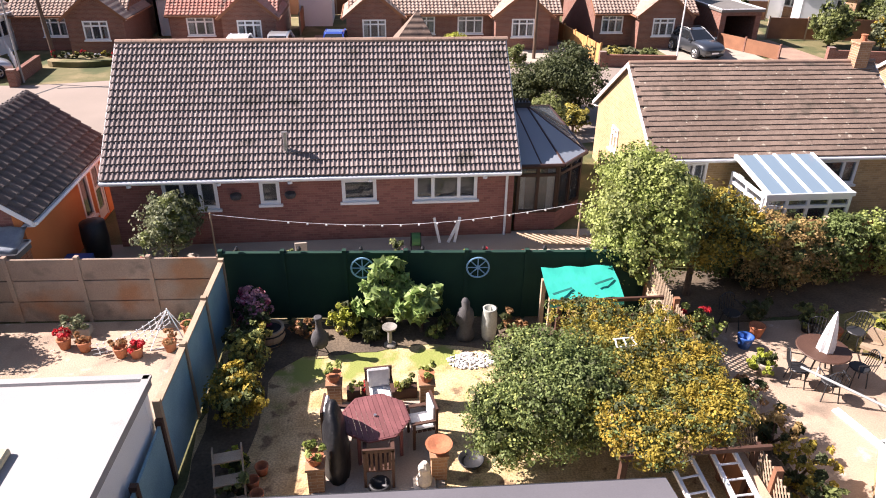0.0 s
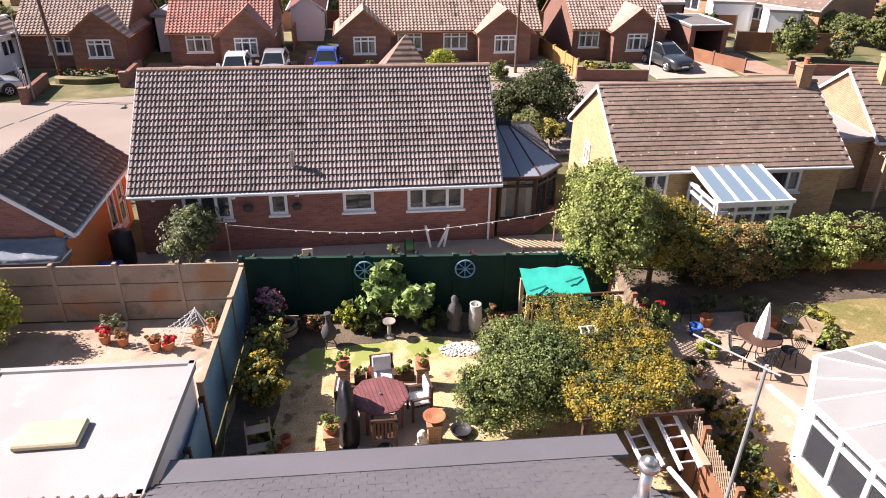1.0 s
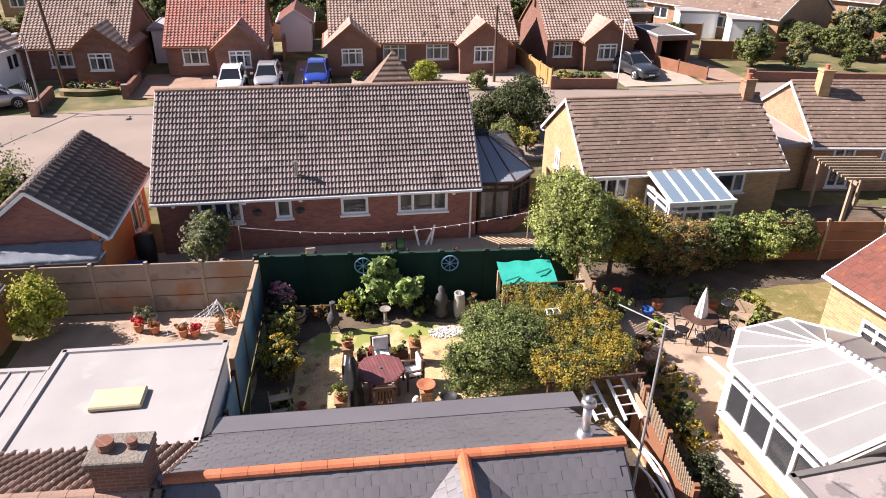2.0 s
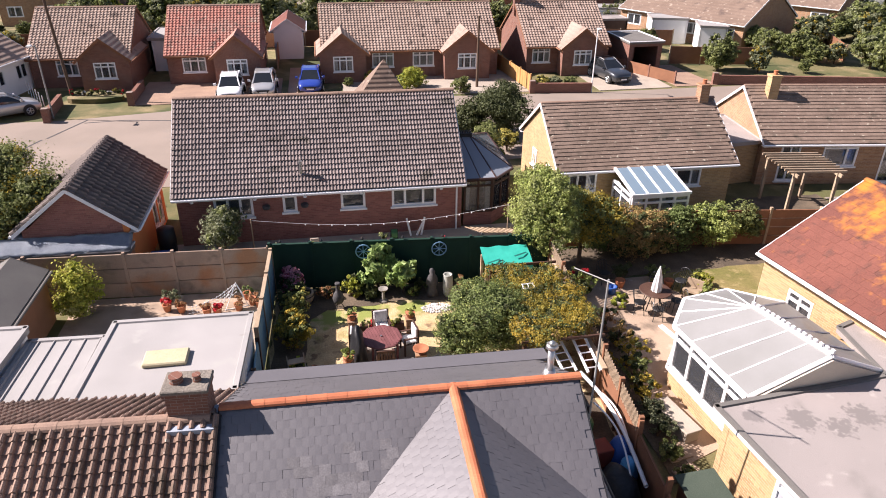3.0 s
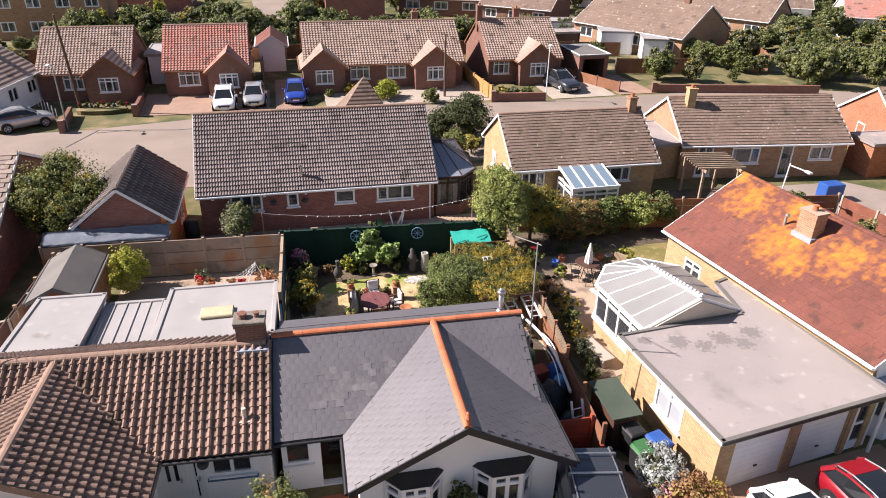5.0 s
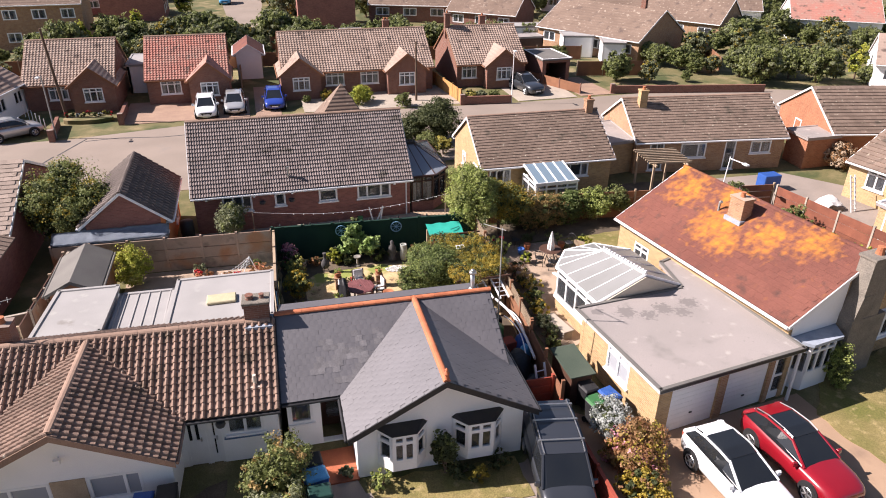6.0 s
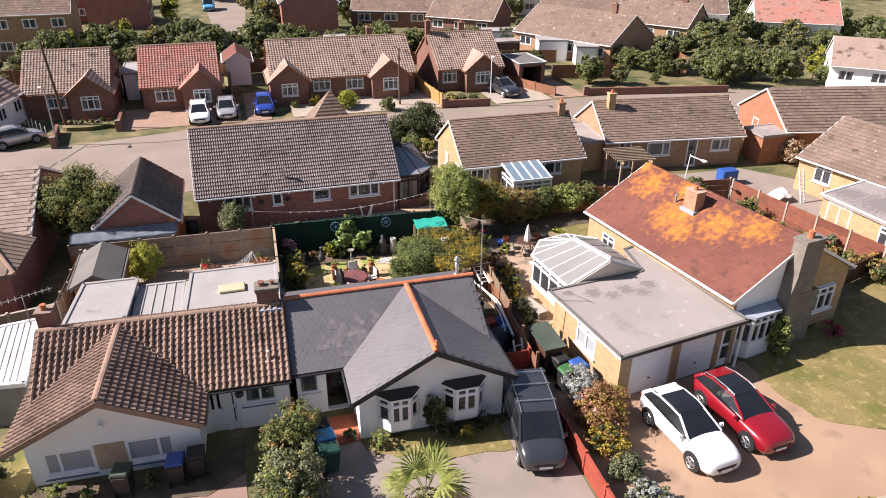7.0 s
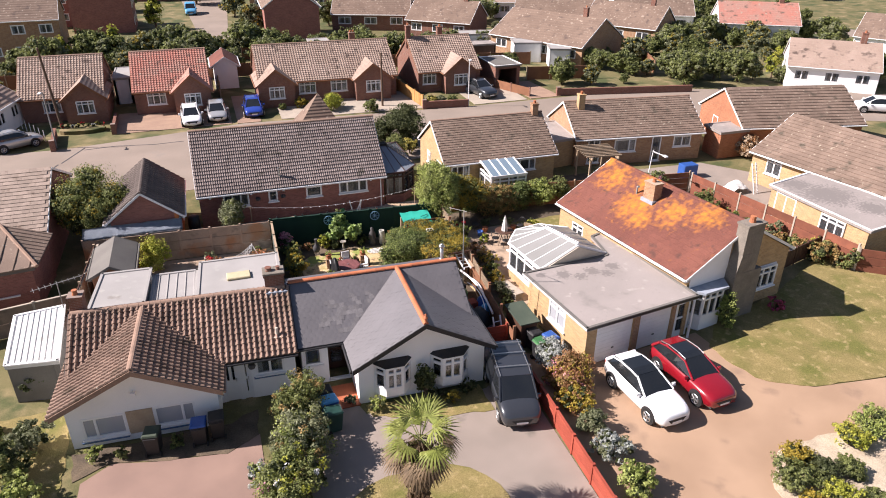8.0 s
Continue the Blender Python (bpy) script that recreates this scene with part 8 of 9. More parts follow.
    box(bm, f[0] - 0.25, -0.7, 0.24, f[0] - 0.06, 0.7, 0.34)
    part("lower_bumper", bm, "plastic_black", c, bevel=0.02)
    return c


car(10.8, -4.95, -86, "suv", "paint_white", "white sports utility car with a black glass roof", "car_glass", rails=False, scale=0.91)
car(13.3, -4.65, -86, "suv", "paint_red", "red sports utility car with silver roof rails", "car_glass", scale=0.91)
van = car(5.52, -3.15, -101, "van", "paint_grey", "dark grey van with a roof rack", scale=0.9)
for xx in (-1.7, -0.9, 0.1):
    bm = bm_of()
    tube(bm, (xx, -0.78, 1.95), (xx, 0.78, 1.95), 0.03)
    box(bm, xx - 0.03, -0.8, 1.8, xx + 0.03, -0.74, 1.95), box(bm, xx - 0.03, 0.74, 1.8, xx + 0.03, 0.8, 1.95)
    part("roof_bar", bm, "aluminium", van)
far_cars = "cars on the far drives"
car(-6.45, 41.8, -88, "hatch", "paint_white", "white hatchback on a block-paved drive", group=far_cars, rails=False)
car(-4.15, 42.6, -90, "hatch", "paint_silver", "silver hatchback on a block-paved drive", group=far_cars, rails=False)
car(-0.8, 43.1, -92, "hatch", "paint_blue", "blue hatchback between two bungalows", group=far_cars, rails=False)
car(22.6, 43.0, -80, "suv", "paint_grey", "dark grey people carrier on a paved drive", group=far_cars)
car(-20.2, 38.6, 32, "hatch", "paint_silver", "silver car parked by the pavement", group=far_cars)
car(57.5, 25.5, 150, "hatch", "paint_white", "white car parked along the road", group=far_cars, rails=False)
car(-5.6, 109, -90, "van", "plastic_light_blue", "bright blue van parked far off", group=far_cars, rails=False)
car(-1.5, 74, 20, "hatch", "paint_silver", "silver car half hidden behind trees", group=far_cars, rails=False)

# ---- front gardens ----
plant("silver_shrub", "silver-leaved shrub at the drive's end", "shrub", 8.15, -1.95, (1.0, 0.7, 0.68), 6500, 0.085, "leaf_silver", 51, k=10)
plant("rust_shrub", "orange-pink tinted leafy shrub beside the fence", "shrub", 8.15, -3.4, (1.1, 1.1, 0.75), 10000, 0.08, "leaf_rust", 52, k=12, extra=(("golden_leaves", "leaf_golden", 1500, 0.09), ("pink_leaves", "petal_dusky", 900, 0.09)), core="leaf_brown")
plant("shrub", "mixed bronze and green shrub by the fence", "shrub", 7.7, -4.7, (0.75, 0.75, 0.5), 3800, 0.085, "leaf_golden", 53, extra=(("rust_leaves", "leaf_rust", 600, 0.08),))
plant("shrub", "rounded olive-green shrub by the fence", "shrub", 7.75, -5.9, (0.62, 0.6, 0.45), 3400, 0.075, "leaf_grey", 54)
plant("grey_shrub", "pale grey-green spreading shrub", "shrub", 7.7, -7.3, (0.65, 0.8, 0.48), 3600, 0.085, "leaf_silver", 55, extra=(("green_leaves", "leaf_grey", 900, 0.08),))
plant("shrub", "bright green leafy shrub by the fence", "shrub", 7.6, -9.1, (0.75, 0.75, 0.55), 3600, 0.09, "leaf_bright", 56)
plant("conifer", "small golden-green upright conifer", "conifer", 17.7, -1.4, (0.5, 0.5, 1.0), 9000, 0.06, "leaf_bright", 57, cone=True, k=12, extra=(("green_foliage", "leaf_mid", 1500, 0.07),))
plant("tall_bush", "tall mixed flowering bush between the drives", "bush", -2.85, -1.6, (1.05, 0.95, 0.95), 7500, 0.085, "leaf_mid", 58, trunk=0.1, k=13, extra=(("brown_leaves", "leaf_brown", 1300, 0.08),))
plant("tall_bush", "tall pale-flowering bush between the drives", "bush", -3.3, -3.8, (1.25, 1.15, 1.0), 9500, 0.085, "leaf_grey", 59, k=14, core="leaf_mid", extra=(("bright_leaves", "leaf_bright", 1800, 0.085), ("brown_leaves", "leaf_brown", 900, 0.08)))
plant("tall_bush", "leafy bush with small pink and white flowers", "bush", -3.7, -5.7, (1.25, 1.1, 0.95), 9000, 0.085, "leaf_mid", 60, k=13, extra=(("bright_leaves", "leaf_lime", 1300, 0.085), ("blooms", "fabric_white", 160, 0.09), ("pink_blooms", "petal_dusky", 160, 0.08)))
plant("shrub", "silvery flowering shrub in the front bed", "shrub", -4.75, -4.7, (0.5, 0.55, 0.5), 1500, 0.09, "leaf_silver", 61, extra=(("green_leaves", "leaf_bright", 800, 0.09),))
plant("climber", "dark climbing shrub between the bay windows", "climber", 2.2, -1.98, (0.52, 0.24, 0.85), 3000, 0.085, "leaf_dark", 62, extra=(("green_leaves", "leaf_mid", 700, 0.08),), k=9)
for i, (x, y, r_, mt) in enumerate(((0.15, -2.1, 0.42, "leaf_bright"), (-0.9, -1.4, 0.25, "leaf_grey"), (3.2, -2.6, 0.4, "leaf_golden"), (3.9, -2.1, 0.45, "leaf_dark"), (2.6, -2.2, 0.35, "leaf_dark"), (-7.6, -1.6, 0.35, "leaf_mid"), (-10.5, -1.6, 0.4, "leaf_bright"), (-9.6, -1.7, 0.3, "leaf_mid"), (-2.0, -0.9, 0.3, "leaf_palm"))):
    plant("front_shrub", "small rounded shrub under the front windows", "shrub", x, y, (r_, r_, r_ * 0.75), 800, 0.075, mt, 160 + i, group="front shrubs", k=6)
for i, (x, y, r_, mt) in enumerate(((13.3, -10.6, 0.9, "leaf_mid"), (14.2, -9.8, 0.75, "leaf_golden"), (14.6, -10.8, 0.7, "leaf_dark"), (15.6, -10.9, 0.6, "leaf_mid"), (16.8, -9.8, 0.75, "leaf_lime"), (13.0, -11.8, 0.6, "leaf_golden"), (18.5, -9.4, 0.9, "leaf_bright"), (14.0, -12.0, 0.8, "leaf_lime"), (15.0, -12.6, 0.7, "leaf_mid"))):
    plant("island_shrub", "low rounded golden-green shrub on gravel", "shrub", x, y, (r_, r_ * 0.9, r_ * 0.46), 4200, 0.07, mt, 180 + i, group="island shrubs", k=9)
for i, (x, y, r_, mt) in enumerate(((-13.0, 3.6, 0.9, "leaf_dark"), (-12.8, -0.3, 0.8, "leaf_grey"), (-13.2, -1.6, 0.9, "leaf_mid"), (-12.6, -3.2, 0.8, "leaf_bright"), (-14.6, 1.0, 0.7, "leaf_mid"))):
    plant("side_bush", "unkempt green bush along the side boundary", "bush", x, y, (r_, r_ * 0.8, r_ * 0.8), 3000, 0.1, mt, 200 + i, group="side bushes", k=10)
pm = thing("palm", pose(0.12, -7.9, 0), "fan palm with a shaggy brown trunk", "palm tree")
bm = bm_of()
lathe(bm, [(0.18, 0), (0.2, 0.5), (0.24, 1.6), (0.26, 2.7), (0.14, 3.4)], 0, 0, 0, 12)
part("trunk", bm, "palm_fibre", pm)
ob = new("trunk_fibre", leaf_mesh("trunk_fibre", [((0, 0, 1.3), (0.3, 0.3, 1.3)), ((0, 0, 2.6), (0.38, 0.38, 0.8))], 1800, 0.25, "palm_fibre", 300, droop=2.0))
ob.parent = pm
rr = random.Random(12)
for i in range(46):
    up_ = rr.uniform(-1.15, 1.0)
    az = i * 2.4
    stem = 0.58 + 0.28 * rr.random()
    d = Vector((math.cos(az) * math.cos(up_), math.sin(az) * math.cos(up_), math.sin(up_)))
    base = Vector((0, 0, 3.4 + 0.25 * rr.random()))
    tip = base + d * stem
    bm = bm_of()
    tube(bm, base, tip, 0.015, 0.01, 4)
    side = d.cross(Vector((0, 0, 1))).normalized()
    upv = side.cross(d).normalized()
    for k in range(17):
        a = radians(-105 + 210 * k / 16)
        dd = (d * math.cos(a) + side * math.sin(a) + Vector((0, 0, -0.25 - 0.2 * (up_ < 0)))).normalized()
        ln = 0.8 * (0.75 + 0.25 * math.cos(a))
        w = side * math.cos(a) - d * math.sin(a)
        m1, e1 = tip + dd * ln * 0.55 + upv * 0.05, tip + dd * ln + Vector((0, 0, -0.08))
        vs = [bm.verts.new(q) for q in (tip, m1 + w * 0.034, e1, m1 - w * 0.034)]
        bm.faces.new(vs)
    part("frond", bm, "leaf_palm" if up_ > -0.1 else "palm_fibre", pm)

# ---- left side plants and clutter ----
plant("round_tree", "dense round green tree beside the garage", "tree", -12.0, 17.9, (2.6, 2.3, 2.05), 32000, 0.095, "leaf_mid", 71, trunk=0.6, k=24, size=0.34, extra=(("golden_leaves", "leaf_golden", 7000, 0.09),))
plant("golden_conifer", "golden-lime conifer bush by the concrete fence", "conifer", -8.75, 13.2, (0.95, 0.8, 1.1), 7500, 0.085, "leaf_lime", 72, cone=True, k=12, core="leaf_lime", extra=(("golden_foliage", "leaf_yellow", 1500, 0.08),))
bm = bm_of()
box(bm, -0.35, -0.3, 0, 0.35, 0.3, 0.6)
solo("blue_crate", bm, "plastic_blue", pose(-6.7, 16.2, 0), "blue plastic box by the garage door", "box", bevel=0.02)
bm = bm_of()
lathe(bm, [(0.33, 0), (0.36, 0.6), (0.34, 1.1), (0.1, 1.15)], 0, 0, 0, 14)
solo("water_butt", bm, "plastic_black", pose(-6.6, 17.4, 0), "dark water butt between garage and house", "water butt", smooth=True)
ae = thing("tv_aerial", pose(-11.3, 3.3, 3.9), "old television aerial on a chimney", "aerial")
bm = bm_of()
tube(bm, (0, 0, 0), (0, 0, 1.2), 0.02), tube(bm, (-0.9, -0.3, 1.1), (0.9, 0.3, 1.2), 0.015)
for i in range(9):
    t = -0.8 + i * 0.2
    tube(bm, (t - 0.06, t / 3 + 0.18, 1.15 + t * 0.05), (t + 0.06, t / 3 - 0.18, 1.15 + t * 0.05), 0.008, seg=4)
part("aerial_frame", bm, "steel_pole", ae)

# ---- right side ----
plant("shrub", "rounded dark green garden shrub by the red fence", "shrub", 25.6, 10.6, (0.95, 0.85, 0.75), 3200, 0.1, "leaf_mid", 81, k=10)
plant("shrub", "bright green garden shrub by the red fence", "shrub", 26.2, 8.6, (0.6, 0.6, 0.45), 1500, 0.1, "leaf_bright", 82)
plant("shrub", "leafy dark shrub behind the orange roof", "shrub", 23.6, 13.4, (1.2, 1.0, 1.0), 4000, 0.11, "leaf_mid", 83, k=10, extra=(("blooms", "petal_dusky", 200, 0.1),))
plant("pampas", "pale dried feathery bush", "bush", 36.0, 18.2, (1.2, 1.0, 0.95), 2600, 0.13, "leaf_rust", 84, k=9, core="wood_pale", extra=(("pale_plumes", "wood_pale", 2200, 0.14),))
for i in range(9):
    t = i / 8
    plant("border_shrub", "mixed shrub along the red fence", "shrub", 26.5 + 1.6 * t + 0.3 * math.sin(i * 4), 7.2 - 6.2 * t, (0.5, 0.5, 0.4 + 0.1 * (i % 3)), 900, 0.1, ("leaf_mid", "leaf_lime", "leaf_grey", "leaf_brown")[i % 4], 220 + i, group="fence border", k=6)
plant("wild_shrub", "sprawling leafless and green shrub by the fence", "shrub", 27.4, 2.6, (1.1, 0.9, 0.7), 1500, 0.12, "leaf_brown", 85, k=9, extra=(("green_leaves", "leaf_mid", 700, 0.1),))
plant("purple_shrub", "dark purple-red shrub under the window", "shrub", 21.2, -1.0, (0.5, 0.4, 0.35), 900, 0.09, "petal_pink", 86, core="leaf_dark")
bm = bm_of()
for i in range(12):
    for j in range(6):
        q = [(-0.9 + (i + a) * 0.15, -0.55 + (j + b) * 0.18) for a, b in ((0, 0), (1, 0), (1, 1), (0, 1))]
        bm.faces.new([bm.verts.new((x, y, 0.75 * math.exp(-(x * x * 1.6 + y * y * 2.4)) + 0.07 * math.sin(x * 8 + y * 5) + 0.08)) for x, y in q])
solo("white_cover", bm, "fabric_white", pose(30.0, 12.6, 0), "garden furniture under a crumpled white sheet", "cover", smooth=True)
bm = bm_of()
box(bm, -0.6, -0.4, 0, 0.6, 0.4, 1.0)
solo("blue_locker", bm, "plastic_blue", pose(28.6, 16.2, 0), "blue garden storage box", "storage box", bevel=0.03)
ladder(31.2, 11.8, 0.0, 72, 10, 2.2, "dark step ladder leaning against the house")


def pole(x, y, h, r, lean, material, label, arm=0.0, kind="lamp_post"):
    p = thing(kind, pose(x, y, 0, 0, lean, 0), label, "pole", "street poles")
    bm = bm_of()
    tube(bm, (0, 0, 0), (0, 0, h), r, r * 0.7, 10)
    part("shaft", bm, material, p)
    if arm:
        bm = bm_of()
        tube(bm, (0, 0, h - 0.1), (-0.1, -arm, h + 0.05), 0.03)
        part("arm", bm, material, p)
        bm = bm_of()
        box(bm, -0.22, -arm - 0.3, h, 0.02, -arm + 0.1, h + 0.1)
        part("lantern", bm, "upvc", p, bevel=0.02)
    return p


pole(-17.1, 37.6, 4.6, 0.06, 0, "steel_pole", "grey concrete street lamp post", 0.5)
pole(19.75, 39.25, 4.6, 0.05, 0, "upvc", "white-painted street lamp post", 0.4)
pole(-17.2, 42.2, 7.2, 0.13, -3, "pole_wood", "tall brown wooden telegraph pole", kind="telegraph_pole")
pole(11.6, 41.9, 5.2, 0.11, 0, "pole_wood", "dark wooden telegraph pole before the bungalows", kind="telegraph_pole")
pole(24.0, 14.8, 3.0, 0.04, 4, "upvc", "thin white washing-line post", 1.4, kind="washing_post")
for i in range(6):
    bm = bm_of()
    tube(bm, (0, 0, 0), (0, 0, 1.0), 0.03)
    solo("rail_post", bm, "upvc", pose(-18.2 - i * 0.5, 39.6 + i * 0.9, 0), "white rail post along the front path", "post", "rail posts")

# far bungalow front gardens
hd = plant("clipped_hedge", "bright yellow-green clipped block hedge", "hedge", 6.5, 42.2, (0.8, 1.3, 0.7), 5200, 0.11, "leaf_lime", 91, k=16, size=0.6, core="leaf_bright")
for i, (x, y, r_, mt) in enumerate(((3.9, 43.6, 0.6, "leaf_golden"), (2.0, 43.4, 0.35, "leaf_mid"), (16.3, 40.6, 0.6, "leaf_yellow"), (17.3, 40.4, 0.55, "leaf_grey"), (18.6, 40.8, 0.5, "leaf_mid"), (10.4, 30.2, 1.75, "leaf_dark"), (8.5, 30.6, 1.3, "leaf_dark"), (8.6, 26.4, 1.0, "leaf_mid"), (10.2, 27.6, 0.7, "leaf_yellow"), (10.0, 40.3, 0.7, "leaf_mid"), (-9.6, 22.5, 0.7, "leaf_lime"))):
    plant("far_shrub", "rounded garden shrub near the road", "shrub", x, y, (r_, r_, r_ * 0.9), int(2200 * max(1, r_ * r_ * 2.4)), 0.11, mt, 240 + i, group="roadside shrubs", k=8)
for i in range(9):
    plant("flower_clump", "red and white bedding flowers on the raised lawn", "flowers", -17.2 + i * 0.42, 42.1 + 0.2 * math.sin(i * 2), (0.25, 0.2, 0.2), 160, 0.1, ("petal_red", "leaf_mid", "fabric_white", "leaf_yellow")[i % 4], 260 + i, z=0.3, group="bedding flowers", k=4)
bm = bm_of()
vs = [bm.verts.new(p) for p in ((-1.9, -1.5, 0), (1.9, -1.5, 0), (1.9, 1.5, 0), (-1.9, 1.5, 0), (0.3, 0.2, 2.6))]
for f in ((0, 1, 4), (1, 2, 4), (2, 3, 4), (3, 0, 4), (3, 2, 1, 0)):
    bm.faces.new([vs[i] for i in f])
solo("garage_roof", bm, "tile_far_brown", pose(3.2, 30.0, 2.2), "pyramid brown tiled roof behind the ridge", "roof")
flat_block("small_garage", "small brick garage under a tiled pyramid roof", [(1.4, 28.6), (5.0, 28.6), (5.0, 31.4), (1.4, 31.4)], 2.2, "brick_mixed", "felt_dark", "garage")

# ---- distance ----
def back_house(x, y, rz, L, W, eave, top, wm_, rm_, label, wins=3, rows=1):
    hs, st_ = [], L / wins
    for r_ in range(rows):
        hs += [(i * st_ + st_ * 0.25, i * st_ + st_ * 0.75, 0.9 + 2.5 * r_, 2.0 + 2.5 * r_) for i in range(wins)]
    h, rf = house_body("far_house", label, x, y, rz, L, W, eave, top, wm_, rm_, front=hs)
    for a, b, c, d in hs:
        window(h, b - a, d - c, pose(a - L / 2, -W / 2, c), (1, 1), 0, sill=False, bar=0.12)
    chimney(h, L * 0.3, 0, top - 0.5, top + 0.9, 0.6, 0.5, "brick_brown", 1)
    return h


back_house(-27, 77.5, 3, 12, 8, 5.0, 7.6, "brick_mixed", "tile_far_brown", "pale brown brick two-storey terrace", 4, 2)
back_house(-18.0, 97, 91, 9, 8.4, 5.0, 8.2, "brick_red", "tile_far_brown", "red brick two-storey gabled house", 3, 2)
back_house(8.2, 83.2, 88, 9, 7.6, 4.6, 7.6, "brick_red", "tile_far_brown", "dark red brick two-storey house with white bargeboards", 3, 2)
back_house(40, 60, -60, 14, 10, 2.4, 5.3, "brick_mixed", "tile_far_brown", "bungalow with a large brown tiled roof", 4)
back_house(31, 78, -40, 10, 8, 2.4, 5.0, "brick_brown", "tile_far_brown", "brown tiled bungalow in the distance", 3)
back_house(22, 88, -20, 12, 8, 2.4, 5.2, "brick_brown", "tile_far_brown", "brown tiled bungalow in the distance", 3)
back_house(64, 74, -25, 12, 8, 2.6, 5.4, "render_white", "tile_far_brown", "white rendered bungalow in the distance", 3)
back_house(74, 62, -30, 11, 8, 2.6, 5.2, "render_white", "tile_far_red", "white rendered bungalow in the distance", 3)
back_house(52, 92, -20, 14, 8, 2.6, 5.4, "render_white", "tile_far", "white rendered bungalow in the distance", 4)
back_house(84, 44, -60, 12, 8, 2.6, 5.2, "render_white", "tile_far_brown", "white rendered bungalow in the distance", 3)
back_house(55, 66, -55, 11, 8, 2.5, 5.2, "brick_mixed", "tile_far_brown", "brown tiled bungalow behind the road", 3)
back_house(50, 80, -30, 12, 8, 2.5, 5.2, "brick_brown", "tile_far_brown", "brown tiled bungalow in the distance", 3)
back_house(62, 36, -40, 9, 7, 2.4, 4.8, "render_white", "tile_far", "white rendered bungalow across the road", 3)
back_house(-36, 50, 12, 10, 8, 2.4, 5.0, "render_white", "tile_far_red", "white rendered house at the bend", 3)
back_house(-24.6, 43.0, 78, 8, 6, 2.4, 4.6, "render_white", "tile_far", "white rendered bungalow by the side road", 3)
back_house(-30, 104, 5, 14, 8, 5, 7.8, "brick_red", "tile_far_brown", "red brick two-storey house far away", 4, 2)
back_house(12, 112, -8, 14, 8, 5, 7.8, "brick_mixed", "tile_far", "pale brick two-storey house far away", 4, 2)
back_house(38, 112, -15, 14, 8, 2.6, 5.4, "brick_brown", "tile_far_brown", "brown bungalow far away", 4)
back_house(80, 96, -20, 16, 8, 2.6, 5.4, "render_white", "tile_far_red", "white bungalow far away", 4)
back_house(-8, 132, 0, 16, 8, 5, 8, "brick_red", "tile_far_brown", "red brick two-storey house far away", 4, 2)
back_house(58, 128, -10, 16, 8, 5, 8, "brick_mixed", "tile_far", "pale brick two-storey house far away", 4, 2)
for x, y, rz, L, W, z, wm_, rm_, lb in ((34.5, 57.5, -15, 3.6, 3.0, 2.4, "upvc", "felt_white", "white garden room with a pale flat roof"), (37.0, 53.4, -20, 2.6, 3.2, 2.3, "upvc", "felt_white", "white conservatory beside the brown-roofed bungalow"),
                                        (28, 60, 0, 6, 2.4, 2.0, "wood_dark", "felt_grey", "low timber sheds with grey felt roofs"), (20.5, 60, 5, 3.2, 2.4, 2.0, "wood_pale", "felt_grey", "garden shed with a grey roof"), (31.5, 66, -10, 6, 3, 2.2, "upvc", "felt_white", "white flat-roofed garden buildings"),
                                        (13.5, 64, 0, 3, 2.4, 2.1, "fence_brown", "felt_grey", "small brown timber garden shed"), (9.5, 66.5, 0, 2.6, 2.6, 2.2, "lead", "felt_white", "pale metal and glass garden greenhouse"), (27, 66, 0, 4, 2.6, 2.1, "wood_pale", "felt_green", "timber shed with a green felt roof"), (-20, 62, 0, 3, 2.4, 2.0, "fence_brown", "felt_dark", "dark timber garden shed by trees")):
    cx, sx = math.cos(radians(rz)), math.sin(radians(rz))
    flat_block("garden_building", lb, [(x + u * cx - v * sx, y + u * sx + v * cx) for u, v in ((-L / 2, -W / 2), (L / 2, -W / 2), (L / 2, W / 2), (-L / 2, W / 2))], z, wm_, rm_, "outbuilding", over=0.1)
for a, b in (((-14, 58.5), (14, 59)), ((14, 59), (34, 55)), ((-14, 58.5), (-30, 60)), ((14.8, 50), (15, 59)), ((24.3, 50), (25, 58)), ((-3.5, 50), (-3.5, 58)), ((-21.5, 47), (-22, 60)), ((0, 68), (24, 68)), ((30, 47.5), (38, 46)), ((46, 46), (52, 60)), ((26, 72), (44, 70))):
    fence_run("back_fence", "weathered brown garden fence", a, b, 1.5, max(2, round((Vector(b) - Vector(a)).length / 2.5)), "fence_brown", "wood_pale", group="distant fences")
sheet("road_far", [(-4, 62), (-1, 62), (-0.5, 90), (2, 140), (-8, 140), (-5, 90)], 0.0, "road_concrete", "pale side road between distant houses", "road")
sheet("road_far", [(48, 100), (80, 70), (95, 52), (100, 58), (84, 76), (54, 106)], 0.0, "road_concrete", "pale road between distant houses", "road")
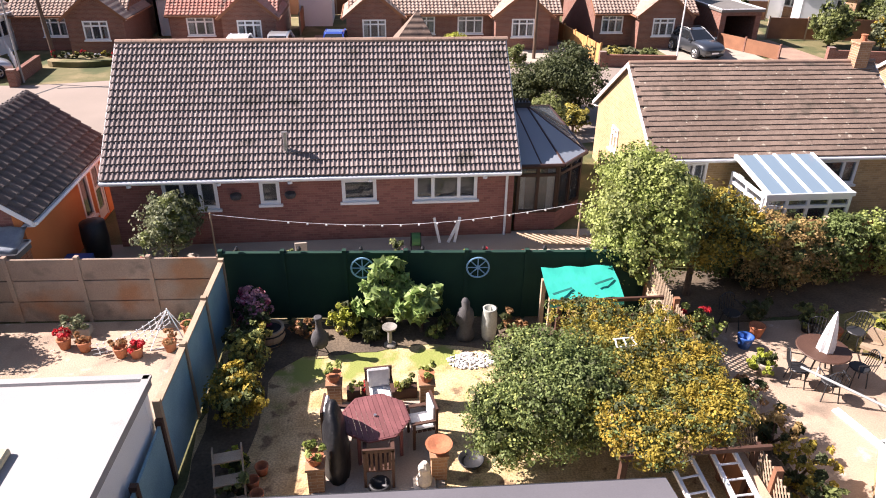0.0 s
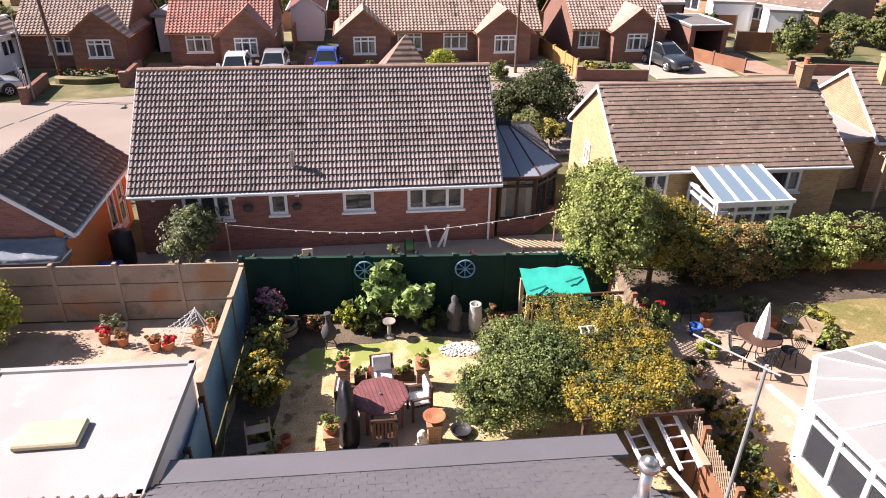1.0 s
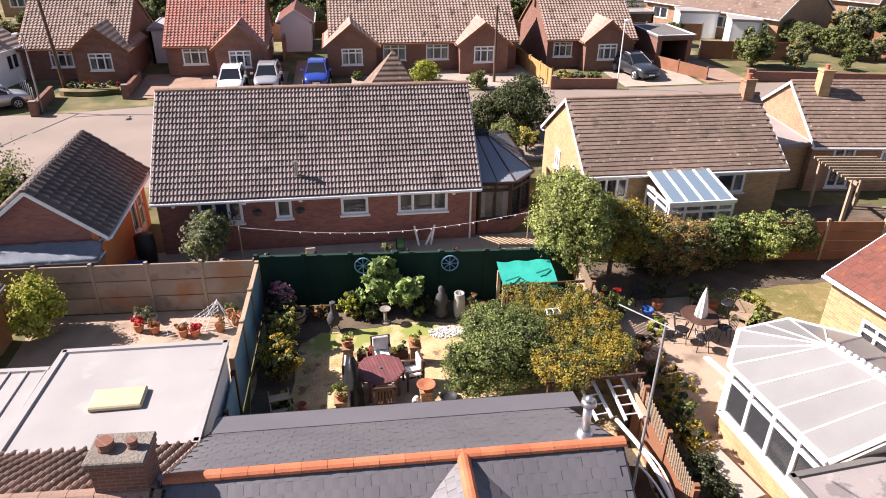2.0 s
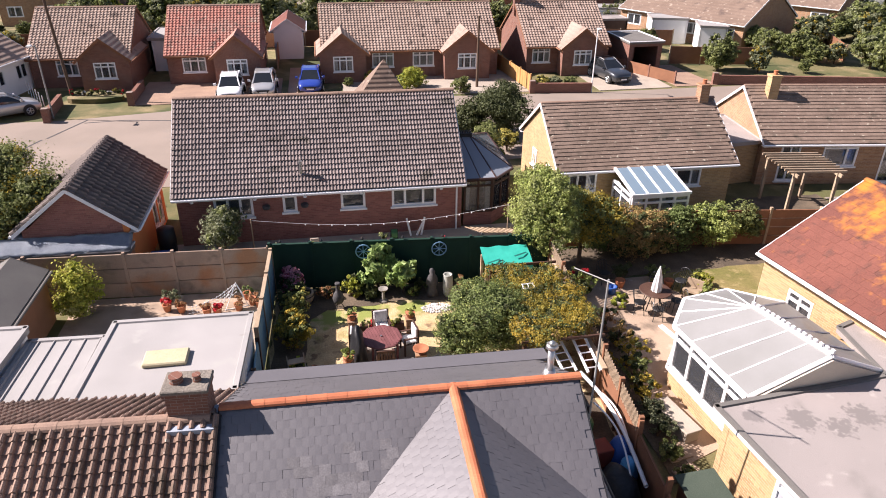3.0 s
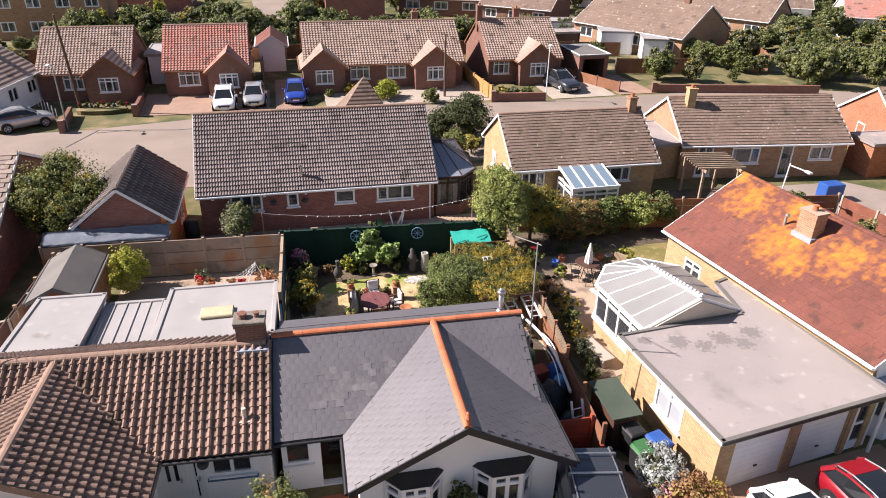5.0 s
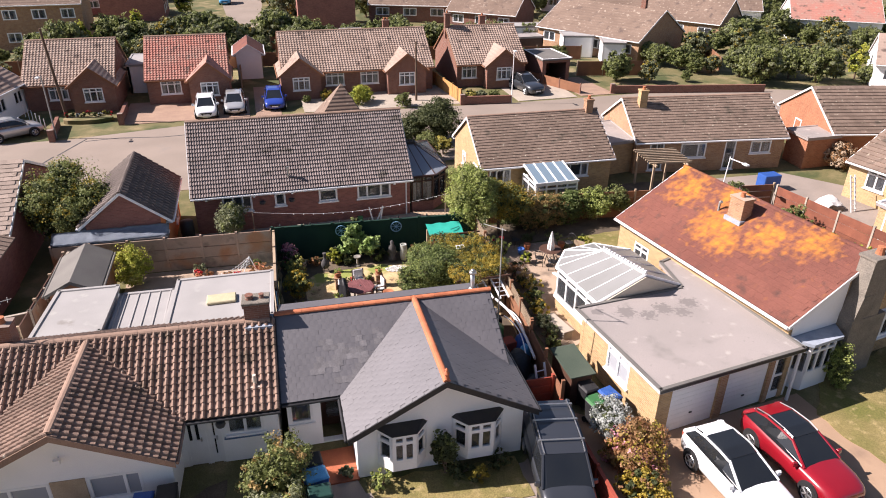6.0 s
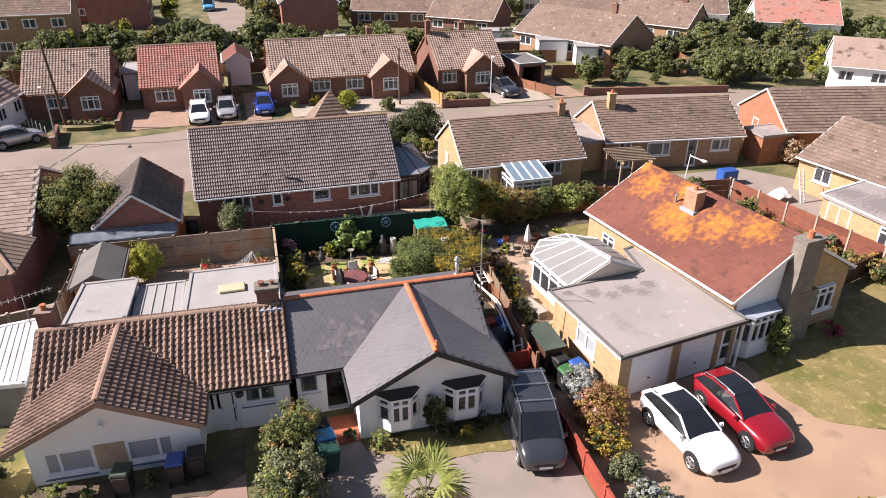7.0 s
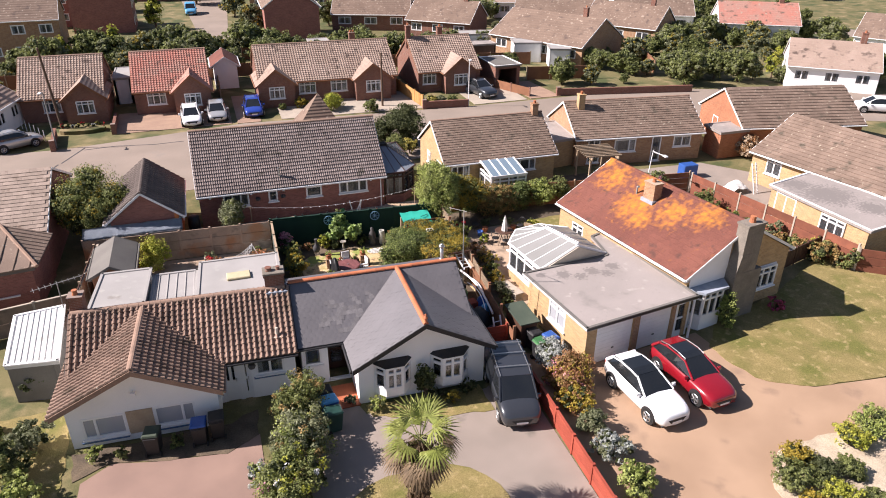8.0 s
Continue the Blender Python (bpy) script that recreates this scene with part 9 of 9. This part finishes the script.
protos = [plant("far_tree", "leafy green tree in the distance", "tree", -16.5, 71, (2.2, 2.0, 1.9), 5500, 0.26, "leaf_mid", 401, trunk=0.3, k=22, size=0.34, group="distant trees"),
          plant("far_tree", "dark green tree in the distance", "tree", 0.5, 69.5, (2.6, 2.4, 2.2), 6000, 0.28, "leaf_mid", 402, trunk=0.3, k=22, size=0.34, group="distant trees", extra=(("pale_leaves", "leaf_grey", 2200, 0.26),)),
          plant("far_tree", "bright yellow-green conifer in the distance", "tree", -14.8, 70.5, (1.3, 1.3, 2.3), 3600, 0.22, "leaf_lime", 403, cone=True, k=14, group="distant trees"),
          plant("far_tree", "olive green tree in the distance", "tree", -10.5, 69, (2.2, 2.0, 1.9), 5500, 0.26, "leaf_grey", 404, trunk=0.2, k=22, size=0.34, group="distant trees", extra=(("golden_leaves", "leaf_golden", 1200, 0.24),))]
rr = random.Random(31)
spots = [(1, -7.5, 70.5, 0.9), (0, -18.5, 75, 0.9), (1, -4.8, 68, 0.7), (3, 3, 66, 0.6), (0, 33.0, 44.6, 0.72), (3, 36.0, 43.4, 0.5), (0, 15.5, 66, 0.8), (1, 18.5, 64, 0.8), (0, 12, 68, 0.6), (1, 26, 54.5, 0.45), (0, 28.5, 53.8, 0.5), (0, 30.5, 53.4, 0.5), (3, 17, 62, 0.5),
         (1, -24, 66, 0.8), (0, -28, 58, 0.8), (3, -24.5, 52, 0.7), (0, -23.5, 49, 0.6), (2, -20, 68, 0.8), (1, 46, 40, 0.8), (0, 50, 44, 0.8), (3, 47, 52, 0.8), (1, 55, 56, 0.9), (0, 43, 46, 0.5), (2, 58, 40, 0.7), (3, 66, 52, 0.8), (0, -30, 34, 0.8), (1, -27, 28, 0.9), (3, -26, 22, 0.8), (0, 52, 12, 0.8), (1, 48, 3, 0.9)]
for i in range(60):
    spots.append((rr.choice((0, 0, 1, 1, 1, 2, 3, 3)), rr.uniform(-60, 120), rr.uniform(84, 180), rr.uniform(0.7, 1.6)))
for i in range(40):
    spots.append((rr.choice((0, 0, 1, 3)), rr.uniform(36, 95), rr.uniform(42, 84), rr.uniform(0.25, 0.7)))
for i in range(24):
    spots.append((rr.choice((0, 1, 3)), rr.uniform(-40, 34), rr.uniform(59, 72), rr.uniform(0.3, 0.6)))
for i in range(34):
    spots.append((rr.choice((0, 1, 1, 3)), -22 + i * 1.5 + rr.uniform(-0.6, 0.6), rr.uniform(60, 66) + 4 * (i % 2), rr.uniform(0.5, 0.95)))
for x0, y0, x1, y1, n in ((47, 43, 70, 33, 12), (44, 62, 60, 50, 9), (60, 62, 84, 56, 12), (52, 78, 66, 92, 9), (70, 50, 92, 40, 10), (36, 84, 48, 96, 8), (60, 100, 95, 80, 14), (40, 52, 48, 42, 6), (64, 70, 80, 82, 9), (72, 34, 96, 30, 9)):
    for i in range(n):
        t = i / (n - 1)
        spots.append((rr.choice((0, 1, 1, 3)), x0 + (x1 - x0) * t + rr.uniform(-0.8, 0.8), y0 + (y1 - y0) * t + rr.uniform(-0.8, 0.8), rr.uniform(0.4, 0.85)))
for k, x, y, s in spots:
    copy_thing(protos[k], pose(x, y, 0, 0, 0, rr.uniform(0, 360)) @ Matrix.Diagonal((s, s, s * rr.uniform(0.85, 1.15), 1)))
